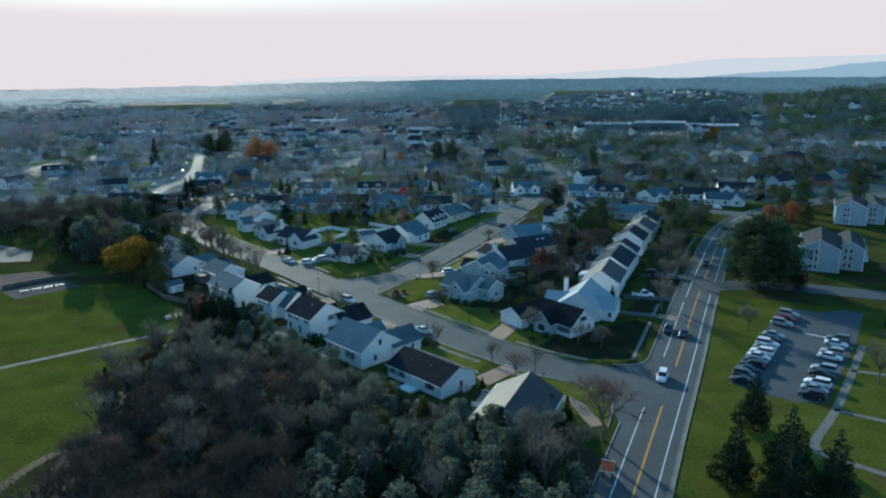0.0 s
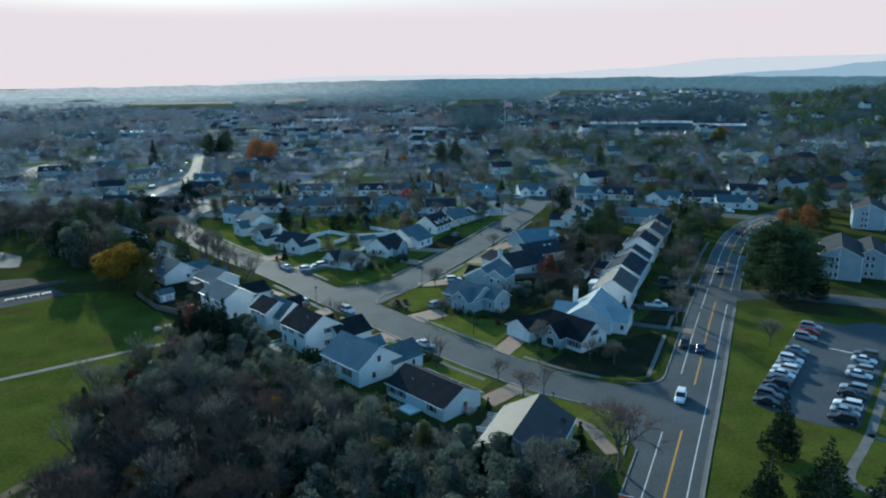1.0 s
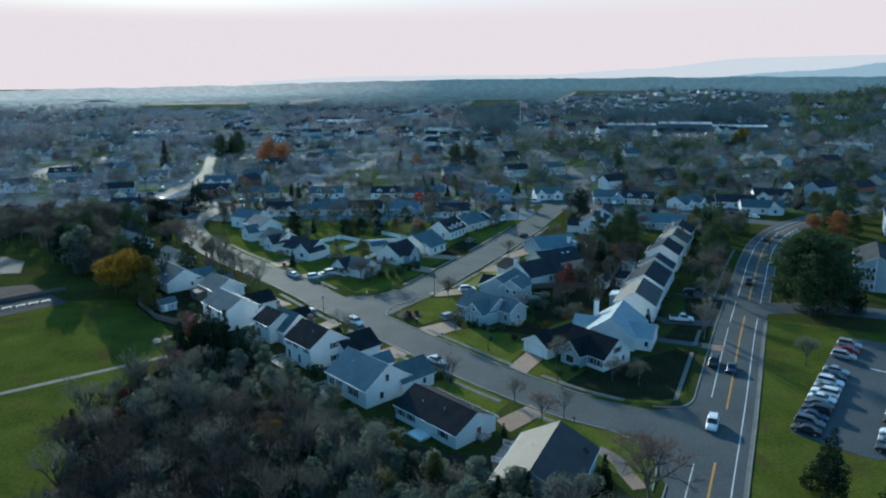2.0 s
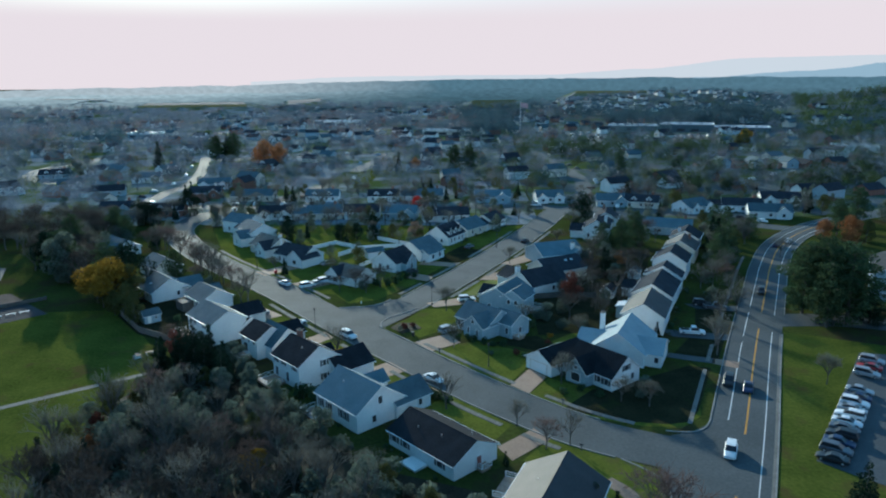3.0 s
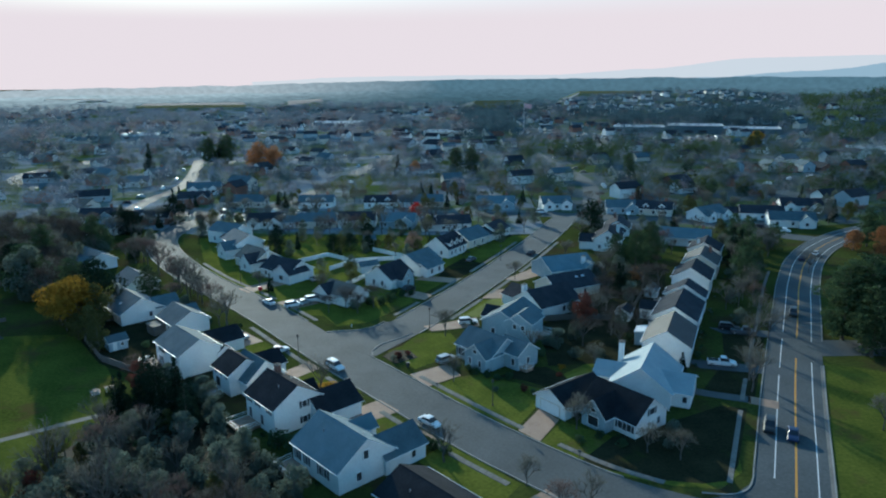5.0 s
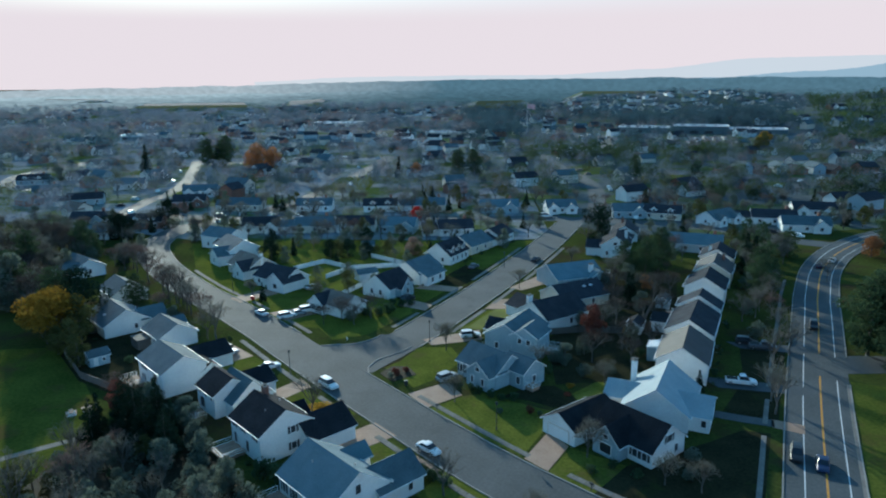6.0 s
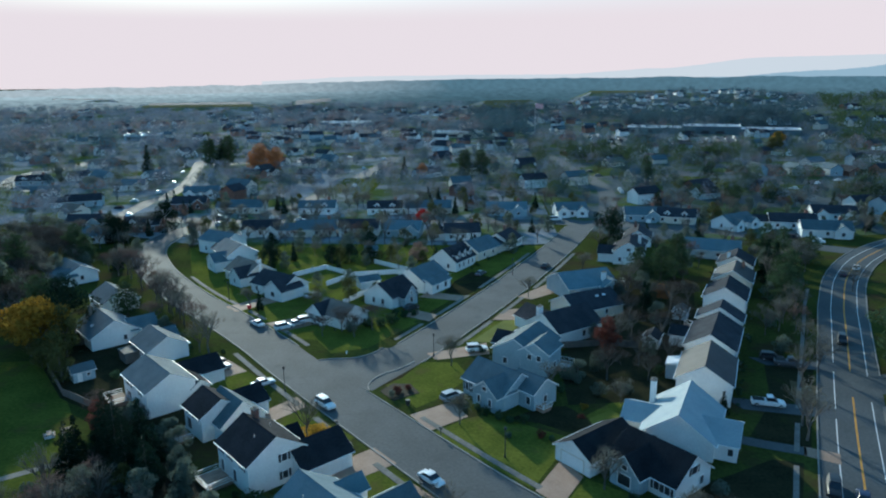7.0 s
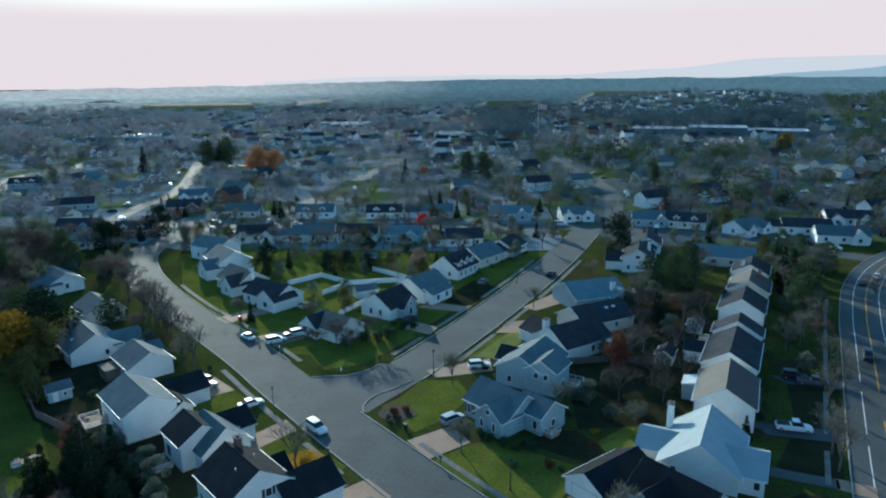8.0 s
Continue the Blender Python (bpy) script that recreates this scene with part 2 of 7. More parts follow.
M = dict(
    grass=surface("autumn_lawn", (0.028, 0.038, 0.012), (0.074, 0.084, 0.022), coarse=0.06, fine=1.3, bump=0.3, gloss=0.0, patch=((0.050, 0.040, 0.022), 14.0, 0.50)),
    lawn=surface("mown_lawn", (0.044, 0.058, 0.012), (0.108, 0.119, 0.024), coarse=0.12, fine=1.6, bump=0.3, gloss=0.0, patch=((0.080, 0.062, 0.024), 9.0, 0.55)),
    # garden: the lawn again, sunlight put in as a lighter, yellower colour.
    garden=surface("sun_lightened_garden_lawn", (0.060, 0.075, 0.015), (0.142, 0.150, 0.029), coarse=0.15, fine=1.8, bump=0.3, gloss=0.0, patch=((0.105, 0.088, 0.032), 7.0, 0.56)),
    # worn: brown lawn, darkened in its colour for house and tree shade.
    worn=surface("brown_shade_lawn", (0.017, 0.018, 0.011), (0.042, 0.040, 0.022), coarse=0.2, fine=2.0, bump=0.4, gloss=0.0, patch=((0.034, 0.044, 0.014), 6.0, 0.56)),
    litter=surface("leaf_litter", (0.020, 0.019, 0.013), (0.055, 0.046, 0.030), coarse=0.15, fine=2.2, bump=0.5, gloss=0.08),
    earth=surface("bare_brown_earth", (0.06, 0.045, 0.024), (0.12, 0.092, 0.048), coarse=0.3, fine=3.0, bump=0.4, gloss=0.08),
    asphalt=surface("worn_asphalt", (0.052, 0.060, 0.064), (0.090, 0.100, 0.105), rough=0.85, coarse=0.09, fine=2.0, bump=0.1, gloss=0.18, patch=((0.056, 0.064, 0.069), 5.0, 0.56)),
    asphalt_dark=surface("dark_asphalt", (0.042, 0.051, 0.058), (0.074, 0.085, 0.094), rough=0.8, coarse=0.09, fine=2.0, bump=0.1, gloss=0.25),
    concrete=surface("pale_concrete", (0.13, 0.122, 0.112), (0.22, 0.205, 0.185), coarse=0.4, fine=4.0, shift=0.12, gloss=0.08),
    drive=surface("buff_concrete_drive", (0.24, 0.155, 0.110), (0.36, 0.245, 0.180), coarse=0.3, fine=4.0, shift=0.1, gloss=0.25),
    kerb=surface("kerb_concrete", (0.17, 0.165, 0.155), (0.28, 0.27, 0.255), coarse=0.4, fine=4.0),
    white_line=surface("white_road_paint", (0.5, 0.5, 0.5), (0.75, 0.75, 0.73), coarse=0.5, fine=5.0),
    yellow_line=surface("yellow_road_paint", (0.42, 0.19, 0.02), (0.58, 0.28, 0.04), coarse=0.5, fine=5.0),
    white=surface("white_siding", (0.68, 0.68, 0.67), (0.82, 0.82, 0.80), rough=0.6, coarse=0.3, fine=3.0, bump=0.5, shift=0.06, bands=0.2),
    cream=surface("cream_siding", (0.58, 0.52, 0.44), (0.70, 0.64, 0.55), rough=0.6, coarse=0.3, fine=3.0, bump=0.5, shift=0.06, bands=0.2),
    grey=surface("grey_blue_siding", (0.25, 0.325, 0.365), (0.37, 0.445, 0.485), rough=0.6, coarse=0.3, fine=3.0, bump=0.5, shift=0.08, bands=0.2),
    brick=surface("red_brown_brick", (0.16, 0.07, 0.05), (0.30, 0.15, 0.11), coarse=1.0, fine=7.0, bump=0.4, shift=0.1),
    trim=surface("white_trim", (0.72, 0.72, 0.71), (0.84, 0.84, 0.82), rough=0.5, coarse=0.5, fine=4.0),
    charcoal=surface("charcoal_shingles", (0.022, 0.026, 0.033), (0.050, 0.055, 0.065), rough=0.95, coarse=0.35, fine=5.0, bump=0.5, shift=0.15, bands=0.14, gloss=0.08),
    black=surface("black_shingles", (0.012, 0.0145, 0.018), (0.027, 0.030, 0.036), rough=0.95, coarse=0.35, fine=5.0, bump=0.5, shift=0.15, bands=0.14, gloss=0.06),
    slate=surface("grey_shingles", (0.064, 0.096, 0.112), (0.116, 0.158, 0.178), rough=0.9, coarse=0.35, fine=5.0, bump=0.5, shift=0.12, bands=0.14, gloss=0.25),
    pewter=surface("sun_bleached_grey_shingles", (0.024, 0.025, 0.028), (0.047, 0.046, 0.048), rough=0.68, coarse=0.35, fine=5.0, bump=0.35, shift=0.15, bands=0.14, gloss=0.35),
    blue=surface("pale_blue_grey_shingles", (0.245, 0.300, 0.325), (0.345, 0.395, 0.418), rough=0.85, coarse=0.35, fine=5.0, bump=0.5, shift=0.08, bands=0.14, gloss=0.25),
    weathered=surface("weathered_dark_shingles", (0.028, 0.031, 0.036), (0.060, 0.062, 0.066), rough=0.95, coarse=0.35, fine=5.0, bump=0.5, shift=0.15, bands=0.14, gloss=0.12),
    teal=surface("dull_teal_shingles", (0.095, 0.150, 0.175), (0.155, 0.215, 0.245), rough=0.9, coarse=0.35, fine=5.0, bump=0.5, shift=0.10, bands=0.14, gloss=0.25),
    brown=surface("weathered_brown_shingles", (0.12, 0.095, 0.08), (0.22, 0.18, 0.15), rough=0.9, coarse=0.35, fine=5.0, bump=0.5, shift=0.12, bands=0.14, gloss=0.25),
    glass=surface("dark_window_glass", (0.012, 0.016, 0.022), (0.03, 0.035, 0.045), rough=0.28, coarse=0.5, fine=2.0),
    shutter=surface("dark_shutter_paint", (0.02, 0.025, 0.03), (0.04, 0.045, 0.05), rough=0.5),
    door=surface("painted_door", (0.18, 0.05, 0.04), (0.26, 0.09, 0.07), rough=0.5),
    wood=surface("weathered_deck_wood", (0.22, 0.14, 0.10), (0.40, 0.28, 0.21), coarse=0.8, fine=6.0, shift=0.15),
    fence=surface("grey_fence_wood", (0.07, 0.065, 0.06), (0.15, 0.14, 0.125), coarse=0.8, fine=6.0, shift=0.15),
    bark=surface("grey_brown_bark", (0.06, 0.054, 0.048), (0.13, 0.115, 0.10), coarse=1.5, fine=9.0, bump=0.5, shift=0.2),
    twig=foliage("bare_twigs", (0.100, 0.099, 0.082), (0.180, 0.176, 0.150), clear=0.3),
    twig_dark=foliage("dark_brown_bare_twigs", (0.040, 0.036, 0.034), (0.085, 0.074, 0.066), clear=0.3),
    twig_red=foliage("reddish_bare_twigs", (0.10, 0.072, 0.066), (0.165, 0.12, 0.108), clear=0.3),
    # Twigs for the distance: haze is put into the colour, paler and bluer.
    hazed_twig=foliage("haze_paled_bare_woods", (0.080, 0.106, 0.146), (0.162, 0.196, 0.250), clear=0.5),
    hazed_red=foliage("haze_paled_reddish_woods", (0.110, 0.104, 0.122), (0.190, 0.172, 0.186), clear=0.5),
    pine=foliage("dark_conifer_needles", (0.032, 0.056, 0.030), (0.082, 0.118, 0.058), clear=0.28),
    needles=foliage("black_green_needles", (0.010, 0.020, 0.013), (0.028, 0.046, 0.028), clear=0.1),
    # Needles paled and blued in their colour to stand for haze.
    hazed_pine=foliage("haze_blued_needles", (0.046, 0.080, 0.096), (0.100, 0.148, 0.170), clear=0.25),
    cedar=foliage("grey_green_foliage", (0.074, 0.096, 0.078), (0.160, 0.190, 0.152), clear=0.4),
    olive=foliage("olive_late_leaves", (0.06, 0.065, 0.025), (0.12, 0.12, 0.045)),
    gold=foliage("golden_autumn_leaves", (0.20, 0.120, 0.020), (0.38, 0.235, 0.040), clear=0.3),
    fallen=foliage("fallen_orange_leaves", (0.46, 0.21, 0.03), (0.66, 0.36, 0.05), clear=0.1),
    orange=foliage("orange_autumn_leaves", (0.22, 0.098, 0.045), (0.36, 0.175, 0.080), clear=0.3),
    russet=foliage("russet_leaves", (0.085, 0.033, 0.028), (0.165, 0.066, 0.048), clear=0.3),
    red=foliage("bright_red_leaves", (0.40, 0.03, 0.03), (0.6, 0.06, 0.05), clear=0.35),
    pink=foliage("pale_tan_leaves", (0.26, 0.17, 0.13), (0.38, 0.27, 0.21), clear=0.3),
    scarlet=surface("scarlet_plastic", (0.50, 0.025, 0.03), (0.62, 0.04, 0.04), rough=0.5),
    flag=surface("faded_red_and_white_cloth", (0.50, 0.20, 0.22), (0.72, 0.55, 0.56), rough=0.9, coarse=0.5, fine=3.0),
    tyre=surface("black_rubber", (0.015, 0.015, 0.015), (0.03, 0.03, 0.03), rough=0.9),
    steel=surface("dull_steel", (0.3, 0.3, 0.31), (0.45, 0.45, 0.46), rough=0.6, metal=0.4, gloss=0.25),
    pole=surface("dark_painted_steel", (0.03, 0.03, 0.032), (0.06, 0.06, 0.062), rough=0.5),
    lamp=surface("clear_lamp_lens", (0.5, 0.5, 0.52), (0.7, 0.7, 0.7), rough=0.3),
    tail=surface("red_lamp_lens", (0.25, 0.01, 0.01), (0.4, 0.02, 0.02), rough=0.2),
    flat_roof=surface("pale_flat_roof", (0.42, 0.43, 0.44), (0.6, 0.6, 0.6), rough=0.95, coarse=0.05, fine=0.6, gloss=0.1),
    # suburb, thicket: far ground with haze put into its colour, palest sunward.
    suburb=surface("haze_paled_far_ground", (0.160, 0.178, 0.198), (0.280, 0.290, 0.308), coarse=0.02, fine=0.25, gloss=0.0, patch=((0.085, 0.110, 0.034), 34.0, 0.45)),
    thicket=surface("haze_blued_far_ground", (0.058, 0.076, 0.086), (0.125, 0.142, 0.150), coarse=0.02, fine=0.25, gloss=0.0, patch=((0.075, 0.100, 0.034), 34.0, 0.47)),
    # straw: dry stubble, greyed and pinked in its colour for haze.
    straw=surface("haze_greyed_straw_field", (0.120, 0.108, 0.112), (0.185, 0.165, 0.170), rough=1.0, coarse=0.01, fine=0.2, gloss=0.04),
    pasture=surface("pale_green_field", (0.095, 0.110, 0.016), (0.160, 0.165, 0.030), coarse=0.01, fine=0.2, gloss=0.08),
    far_grass=surface("dull_far_grass", (0.085, 0.085, 0.042), (0.13, 0.125, 0.064), coarse=0.01, fine=0.2, gloss=0.0),
    rink=surface("worn_clay_court", (0.065, 0.05, 0.047), (0.11, 0.085, 0.08), coarse=0.2, fine=2.0, rough=0.95, gloss=0.03),
    pad=surface("dark_paved_pad", (0.045, 0.044, 0.048), (0.08, 0.078, 0.082), rough=0.95, coarse=0.2, fine=2.0, gloss=0.03),
    orange_sign=surface("orange_sign_sheet", (0.7, 0.16, 0.08), (0.8, 0.24, 0.13), rough=0.4),
)
PAINT = {k: surface(k + "_car_paint", tuple(v * 0.85 for v in c), c, rough=0.42, metal=mt, coarse=0.4, fine=6.0)
         for k, c, mt in (("white", (0.78, 0.78, 0.78), 0), ("silver", (0.42, 0.43, 0.45), 0.5), ("grey", (0.13, 0.14, 0.16), 0.4),
                          ("black", (0.015, 0.016, 0.02), 0), ("navy", (0.02, 0.035, 0.09), 0.2), ("red", (0.28, 0.02, 0.03), 0), ("tan", (0.35, 0.30, 0.24), 0.3))}


# ---- mesh tools ----
class Shape:
    def __init__(self):
        self.v, self.f = [], []

    def put(self, verts, faces):
        k = len(self.v)
        self.v += [tuple(p) for p in verts]
        self.f += [tuple(i + k for i in f) for f in faces]
        return self

    def box(self, x, y, z, sx, sy, sz, turn=0.0, bevel=0.0):
        """A box whose base centre is at x, y, z; bevel draws its top in."""
        c, s = math.cos(radians(turn)), math.sin(radians(turn))
        pts = []
        for dz, cut in ((0, 0), (sz - bevel, 0), (sz, bevel)) if bevel else ((0, 0), (sz, 0)):
            for a, b in ((-1, -1), (1, -1), (1, 1), (-1, 1)):
                px, py = a * (sx / 2 - cut), b * (sy / 2 - cut)
                pts.append((x + px * c - py * s, y + px * s + py * c, z + dz))
        n = len(pts) // 4
        faces = [(3, 2, 1, 0), tuple(range(4 * n - 4, 4 * n))]
        for k in range(n - 1):
            faces += [(4 * k + i, 4 * k + (i + 1) % 4, 4 * k + 4 + (i + 1) % 4, 4 * k + 4 + i) for i in range(4)]
        return self.put(pts, faces)

    def extrude(self, profile, x0, x1):
        """A profile of (y, z), counter-clockwise seen from +x, drawn along x."""
        n = len(profile)
        pts = [(x0, y, z) for y, z in profile] + [(x1, y, z) for y, z in profile]
        faces = [tuple(range(n))[::-1], tuple(range(n, 2 * n))] + [(i, (i + 1) % n, n + (i + 1) % n, n + i) for i in range(n)]
        return self.put(pts, faces)

    def tube(self, a, b, ra, rb, sides=6):
        a, b = Vector(a), Vector(b)
        d = (b - a).normalized()
        u = d.orthogonal().normalized()
        w = d.cross(u)
        pts = []
        for p, r in ((a, ra), (b, rb)):
            pts += [p + (u * math.cos(2 * math.pi * k / sides) + w * math.sin(2 * math.pi * k / sides)) * r for k in range(sides)]
        faces = [(k, (k + 1) % sides, sides + (k + 1) % sides, sides + k) for k in range(sides)]
        return self.put(pts, faces + [tuple(range(sides))[::-1], tuple(range(sides, 2 * sides))])

    def loft(self, rings):
        """Closed rings of equal length, joined and capped."""
        n = len(rings[0])
        pts = [p for r in rings for p in r]
        faces = [tuple(range(n))[::-1], tuple(range(n * (len(rings) - 1), n * len(rings)))]
        for k in range(len(rings) - 1):
            faces += [(k * n + i, k * n + (i + 1) % n, k * n + n + (i + 1) % n, k * n + n + i) for i in range(n)]
        return self.put(pts, faces)

    def mesh(self, name, material):
        me = bpy.data.meshes.new(name)
        me.from_pydata(self.v, [], self.f)
        me.materials.append(material)
        me.update()
        return me


def part(name, shape, material, parent=None, label="", at=None):
    """ONE mesh object under a thing or a part; shape may be a mesh that is shared."""
    ob = new(name, shape.mesh(name, material) if isinstance(shape, Shape) else shape)
    if parent is not None:
        ob.parent = parent
    if at is not None:
        ob.matrix_basis = at
    if label:
        ob["label"] = label
    return ob


def thing(name, at, label, category, group="", kind=""):
    ob = new(name)
    ob.empty_display_size = 0.2
    ob.matrix_basis = at
    return tagged(ob, label, category, group, kind)


def smooth_line(pts, steps=6):
    """A Catmull-Rom curve through plan points."""
    p = [Vector((*q, 0)) for q in pts]
    p = [2 * p[0] - p[1]] + p + [2 * p[-1] - p[-2]]
    out = []
    for k in range(1, len(p) - 2):
        for i in range(steps):
            t = i / steps
            a, b, c, d = p[k - 1:k + 3]
            out.append(0.5 * ((2 * b) + (c - a) * t + (2 * a - 5 * b + 4 * c - d) * t * t + (3 * b - a - 3 * c + d) * t ** 3))
    return [(q.x, q.y) for q in out + [p[-2]]]


def beside(pts, d):
    """The line d metres to the right of a plan line."""
    out = []
    for k, (x, y) in enumerate(pts):
        a, b = pts[max(k - 1, 0)], pts[min(k + 1, len(pts) - 1)]
        n = math.hypot(b[0] - a[0], b[1] - a[1])
        out.append((x + (b[1] - a[1]) / n * d, y - (b[0] - a[0]) / n * d))
    return out


def ribbon(pts, d0, d1, z0, z1):
    """A band with thickness between two offsets of a plan line."""
    l, r, n = beside(pts, d0), beside(pts, d1), len(pts)
    s = Shape()
    s.loft([[(l[k][0], l[k][1], z0), (r[k][0], r[k][1], z0), (r[k][0], r[k][1], z1), (l[k][0], l[k][1], z1)] for k in range(n)])
    return s


def slab(corners, z0, z1):
    n = len(corners)
    return Shape().put([(x, y, z0) for x, y in corners] + [(x, y, z1) for x, y in corners],
                       [tuple(range(n))[::-1], tuple(range(n, 2 * n))] + [(i, (i + 1) % n, n + (i + 1) % n, n + i) for i in range(n)])


def ground_piece(name, shape, material, label, category):
    return tagged(part(name, shape, material), label, category, kind="structure")

# ---- ground, roads and paths ----
ground = Shape().put([(-4900, -900, 0), (4900, -900, 0), (4900, 4700, 0), (-4900, 4700, 0)], [(0, 1, 2, 3)])
ground_piece("ground", ground, M["grass"], "wide green and yellowing autumn grass land", "ground")

MAIN = smooth_line([(-230, -475), (-90, -167), (-24, -22), (25.7, 87.3), (46.6, 132.4), (64.3, 171.2), (85.8, 216.4), (95, 235.5), (109.5, 262), (128, 286), (155, 309), (195, 330), (300, 360)])
STREET_A = smooth_line([(44, 120.5), (33.3, 124), (22, 130), (12.5, 138.2), (-0.4, 151.6), (-30.5, 187), (-45, 205), (-60.2, 222.3), (-75, 238), (-91, 258), (-102, 274.5), (-110.5, 292), (-113, 308), (-111.5, 323), (-105, 339)])
STREET_B = smooth_line([(-22, 184), (-10.5, 203), (3.6, 231), (15.8, 257.5), (26.2, 282), (35, 304.5), (46, 335)])
CROSS = smooth_line([(-156, 346.5), (-148, 347.5), (-132, 347.5), (-104, 342.5), (-92, 343), (-30, 343), (46, 339), (95, 322), (118, 300), (130, 291)])
FAR_STREET = smooth_line([(-150, 347), (-153, 366), (-155, 390), (-154.5, 413), (-158.5, 443), (-173.6, 497), (-193, 557)])
SIDE_ROAD = smooth_line([(76, 186), (96, 185), (125, 173), (190, 146)])
SOUTH_END = smooth_line([(34, 105), (38, 113), (42, 121)])

ground_piece("road", ribbon(MAIN, -2.7, 8.0, -0.1, 0.036), M["asphalt"], "two-lane main road of worn grey asphalt", "road")
ground_piece("road", ribbon(STREET_A, -5.3, 5.3, -0.1, 0.024), M["asphalt"], "wide residential street of pale worn asphalt", "road")
ground_piece("road", ribbon(STREET_B, -5.2, 5.2, -0.1, 0.028), M["asphalt"], "straight residential side street of grey asphalt", "road")
ground_piece("road", ribbon(CROSS, -4.8, 4.8, -0.1, 0.020), M["asphalt"], "cross street of grey asphalt behind the houses", "road")
ground_piece("road", ribbon(FAR_STREET, -3.6, 3.6, -0.1, 0.016), M["asphalt"], "far residential street in low sun", "road")
ground_piece("road", ribbon(SIDE_ROAD, -4.5, 4.5, -0.1, 0.032), M["asphalt_dark"], "entrance road of dark asphalt beside the lawn", "road")
# the flared mouth where the residential street meets the main road
ground_piece("road", slab([(31, 117.5), (30.5, 104), (45.5, 134.5), (40.5, 130.5), (36, 129)], -0.1, 0.030), M["asphalt"], "flared asphalt mouth of the residential street", "road")
ground_piece("road", slab([(-31.5, 196.2), (-28, 191), (-19, 181), (-12, 190), (-14.5, 203.5), (-18, 203), (-20.5, 199.4), (-24, 197.1), (-27.5, 196.7)], -0.1, 0.020), M["asphalt"], "asphalt mouth of the straight side street", "road")


def cut(pts, y0, y1):
    return [p for p in pts if y0 <= p[1] <= y1]


def evenly(pts, step):
    """Points at even steps along a plan line."""
    out, left = [pts[0]], step
    for (ax, ay), (bx, by) in zip(pts, pts[1:]):
        d, at = math.hypot(bx - ax, by - ay), 0.0
        while d - at >= left:
            at += left
            out.append((ax + (bx - ax) * at / d, ay + (by - ay) * at / d))
            left = step
        left -= d - at
    return out


def dense(pts, step=1.0):
    out = []
    for (ax, ay), (bx, by) in zip(pts, pts[1:]):
        n = max(1, round(math.hypot(bx - ax, by - ay) / step))
        out += [(ax + (bx - ax) * k / n, ay + (by - ay) * k / n) for k in range(n)]
    return out + [pts[-1]]


MAIN_D, A_D, B_D = dense(MAIN), dense(STREET_A), dense(STREET_B)
for pts, d, y0, y1, label in ((MAIN_D, -0.06, 134, 320, "worn white edge line"), (MAIN_D, -0.06, -480, 111, "worn white edge line"),
                              (MAIN_D, 5.85, -480, 181, "white lane line"), (MAIN_D, 5.85, 192, 320, "white lane line")):
    ground_piece("road_marking", ribbon(cut(pts, y0, y1), d, d + 0.16, 0.03, 0.042), M["white_line"], label + " painted on the main road", "road marking")
for y0, y1 in ((-480, 113), (130, 182), (193, 320)):
    for d in (2.82,):
        ground_piece("road_marking", ribbon(cut(MAIN_D, y0, y1), d, d + 0.3, 0.03, 0.042), M["yellow_line"], "yellow centre line painted on the main road", "road marking")


def kerb(pts, d, y0, y1):
    ground_piece("kerb", ribbon(cut(pts, y0, y1), d, d + 0.22, -0.1, 0.15), M["kerb"], "pale concrete kerb along the street edge", "kerb")


ground_piece("gutter", ribbon(cut(MAIN_D, -480, 180), 7.5, 8.0, -0.1, 0.05), M["concrete"], "pale concrete gutter along the main road", "gutter")
kerb(MAIN_D, 8.0, -480, 180), kerb(MAIN_D, 8.0, 193, 330), kerb(MAIN_D, -3.0, 136, 330), kerb(MAIN_D, -3.0, -480, 104)
kerb(A_D, 5.3, 129.5, 178), kerb(A_D, 5.3, 200, 330), kerb(A_D, -5.6, 126.5, 330)
kerb(B_D, 5.2, 197, 330), kerb(B_D, -5.5, 203, 330)
for pts in ([(35.5, 130.4), (39.4, 130.0), (42.2, 131.2), (44.2, 134.0), (45.6, 137.2)], [(-18.2, 181.2), (-18.6, 184.2), (-17, 188.3), (-13.4, 191.6), (-10.5, 195.4)],
            [(-31, 196), (-27.5, 196.8), (-24, 197.2), (-20.5, 199.5), (-18, 203)], [(25.9, 121.4), (29.0, 118.2), (31.0, 114.6), (30.4, 109.5), (28.2, 103.5)]):
    ground_piece("kerb", ribbon(smooth_line(pts), -0.11, 0.11, -0.1, 0.15), M["kerb"], "rounded concrete kerb at the street corner", "kerb")

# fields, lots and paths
ground_piece("ground", slab([(-420, 385), (-165, 332), (-100, 302), (0, 298), (34, 303), (36, 420), (30, 1560), (-1150, 1560)], -0.1, 0.008), M["suburb"], "suburb ground beyond, paled in its colour for haze", "ground")
ground_piece("ground", slab([(36, 340), (60, 308), (130, 312), (420, 380), (1150, 1560), (30, 1560), (36, 420)], -0.1, 0.008), M["thicket"], "darker suburb ground beyond, blued in its colour for haze", "ground")
ground_piece("lawn", slab([(-140, 60), (-66, 88), (-60, 104), (-66, 130), (-61, 158), (-88, 195), (-135, 190), (-240, 160), (-240, 60)], -0.1, 0.012), M["lawn"], "broad mown playing field of green grass", "lawn")
ground_piece("lawn", ribbon(cut(MAIN_D, 40, 182), 8.3, 75, -0.1, 0.012), M["lawn"], "broad mown green grass beside the main road", "lawn")
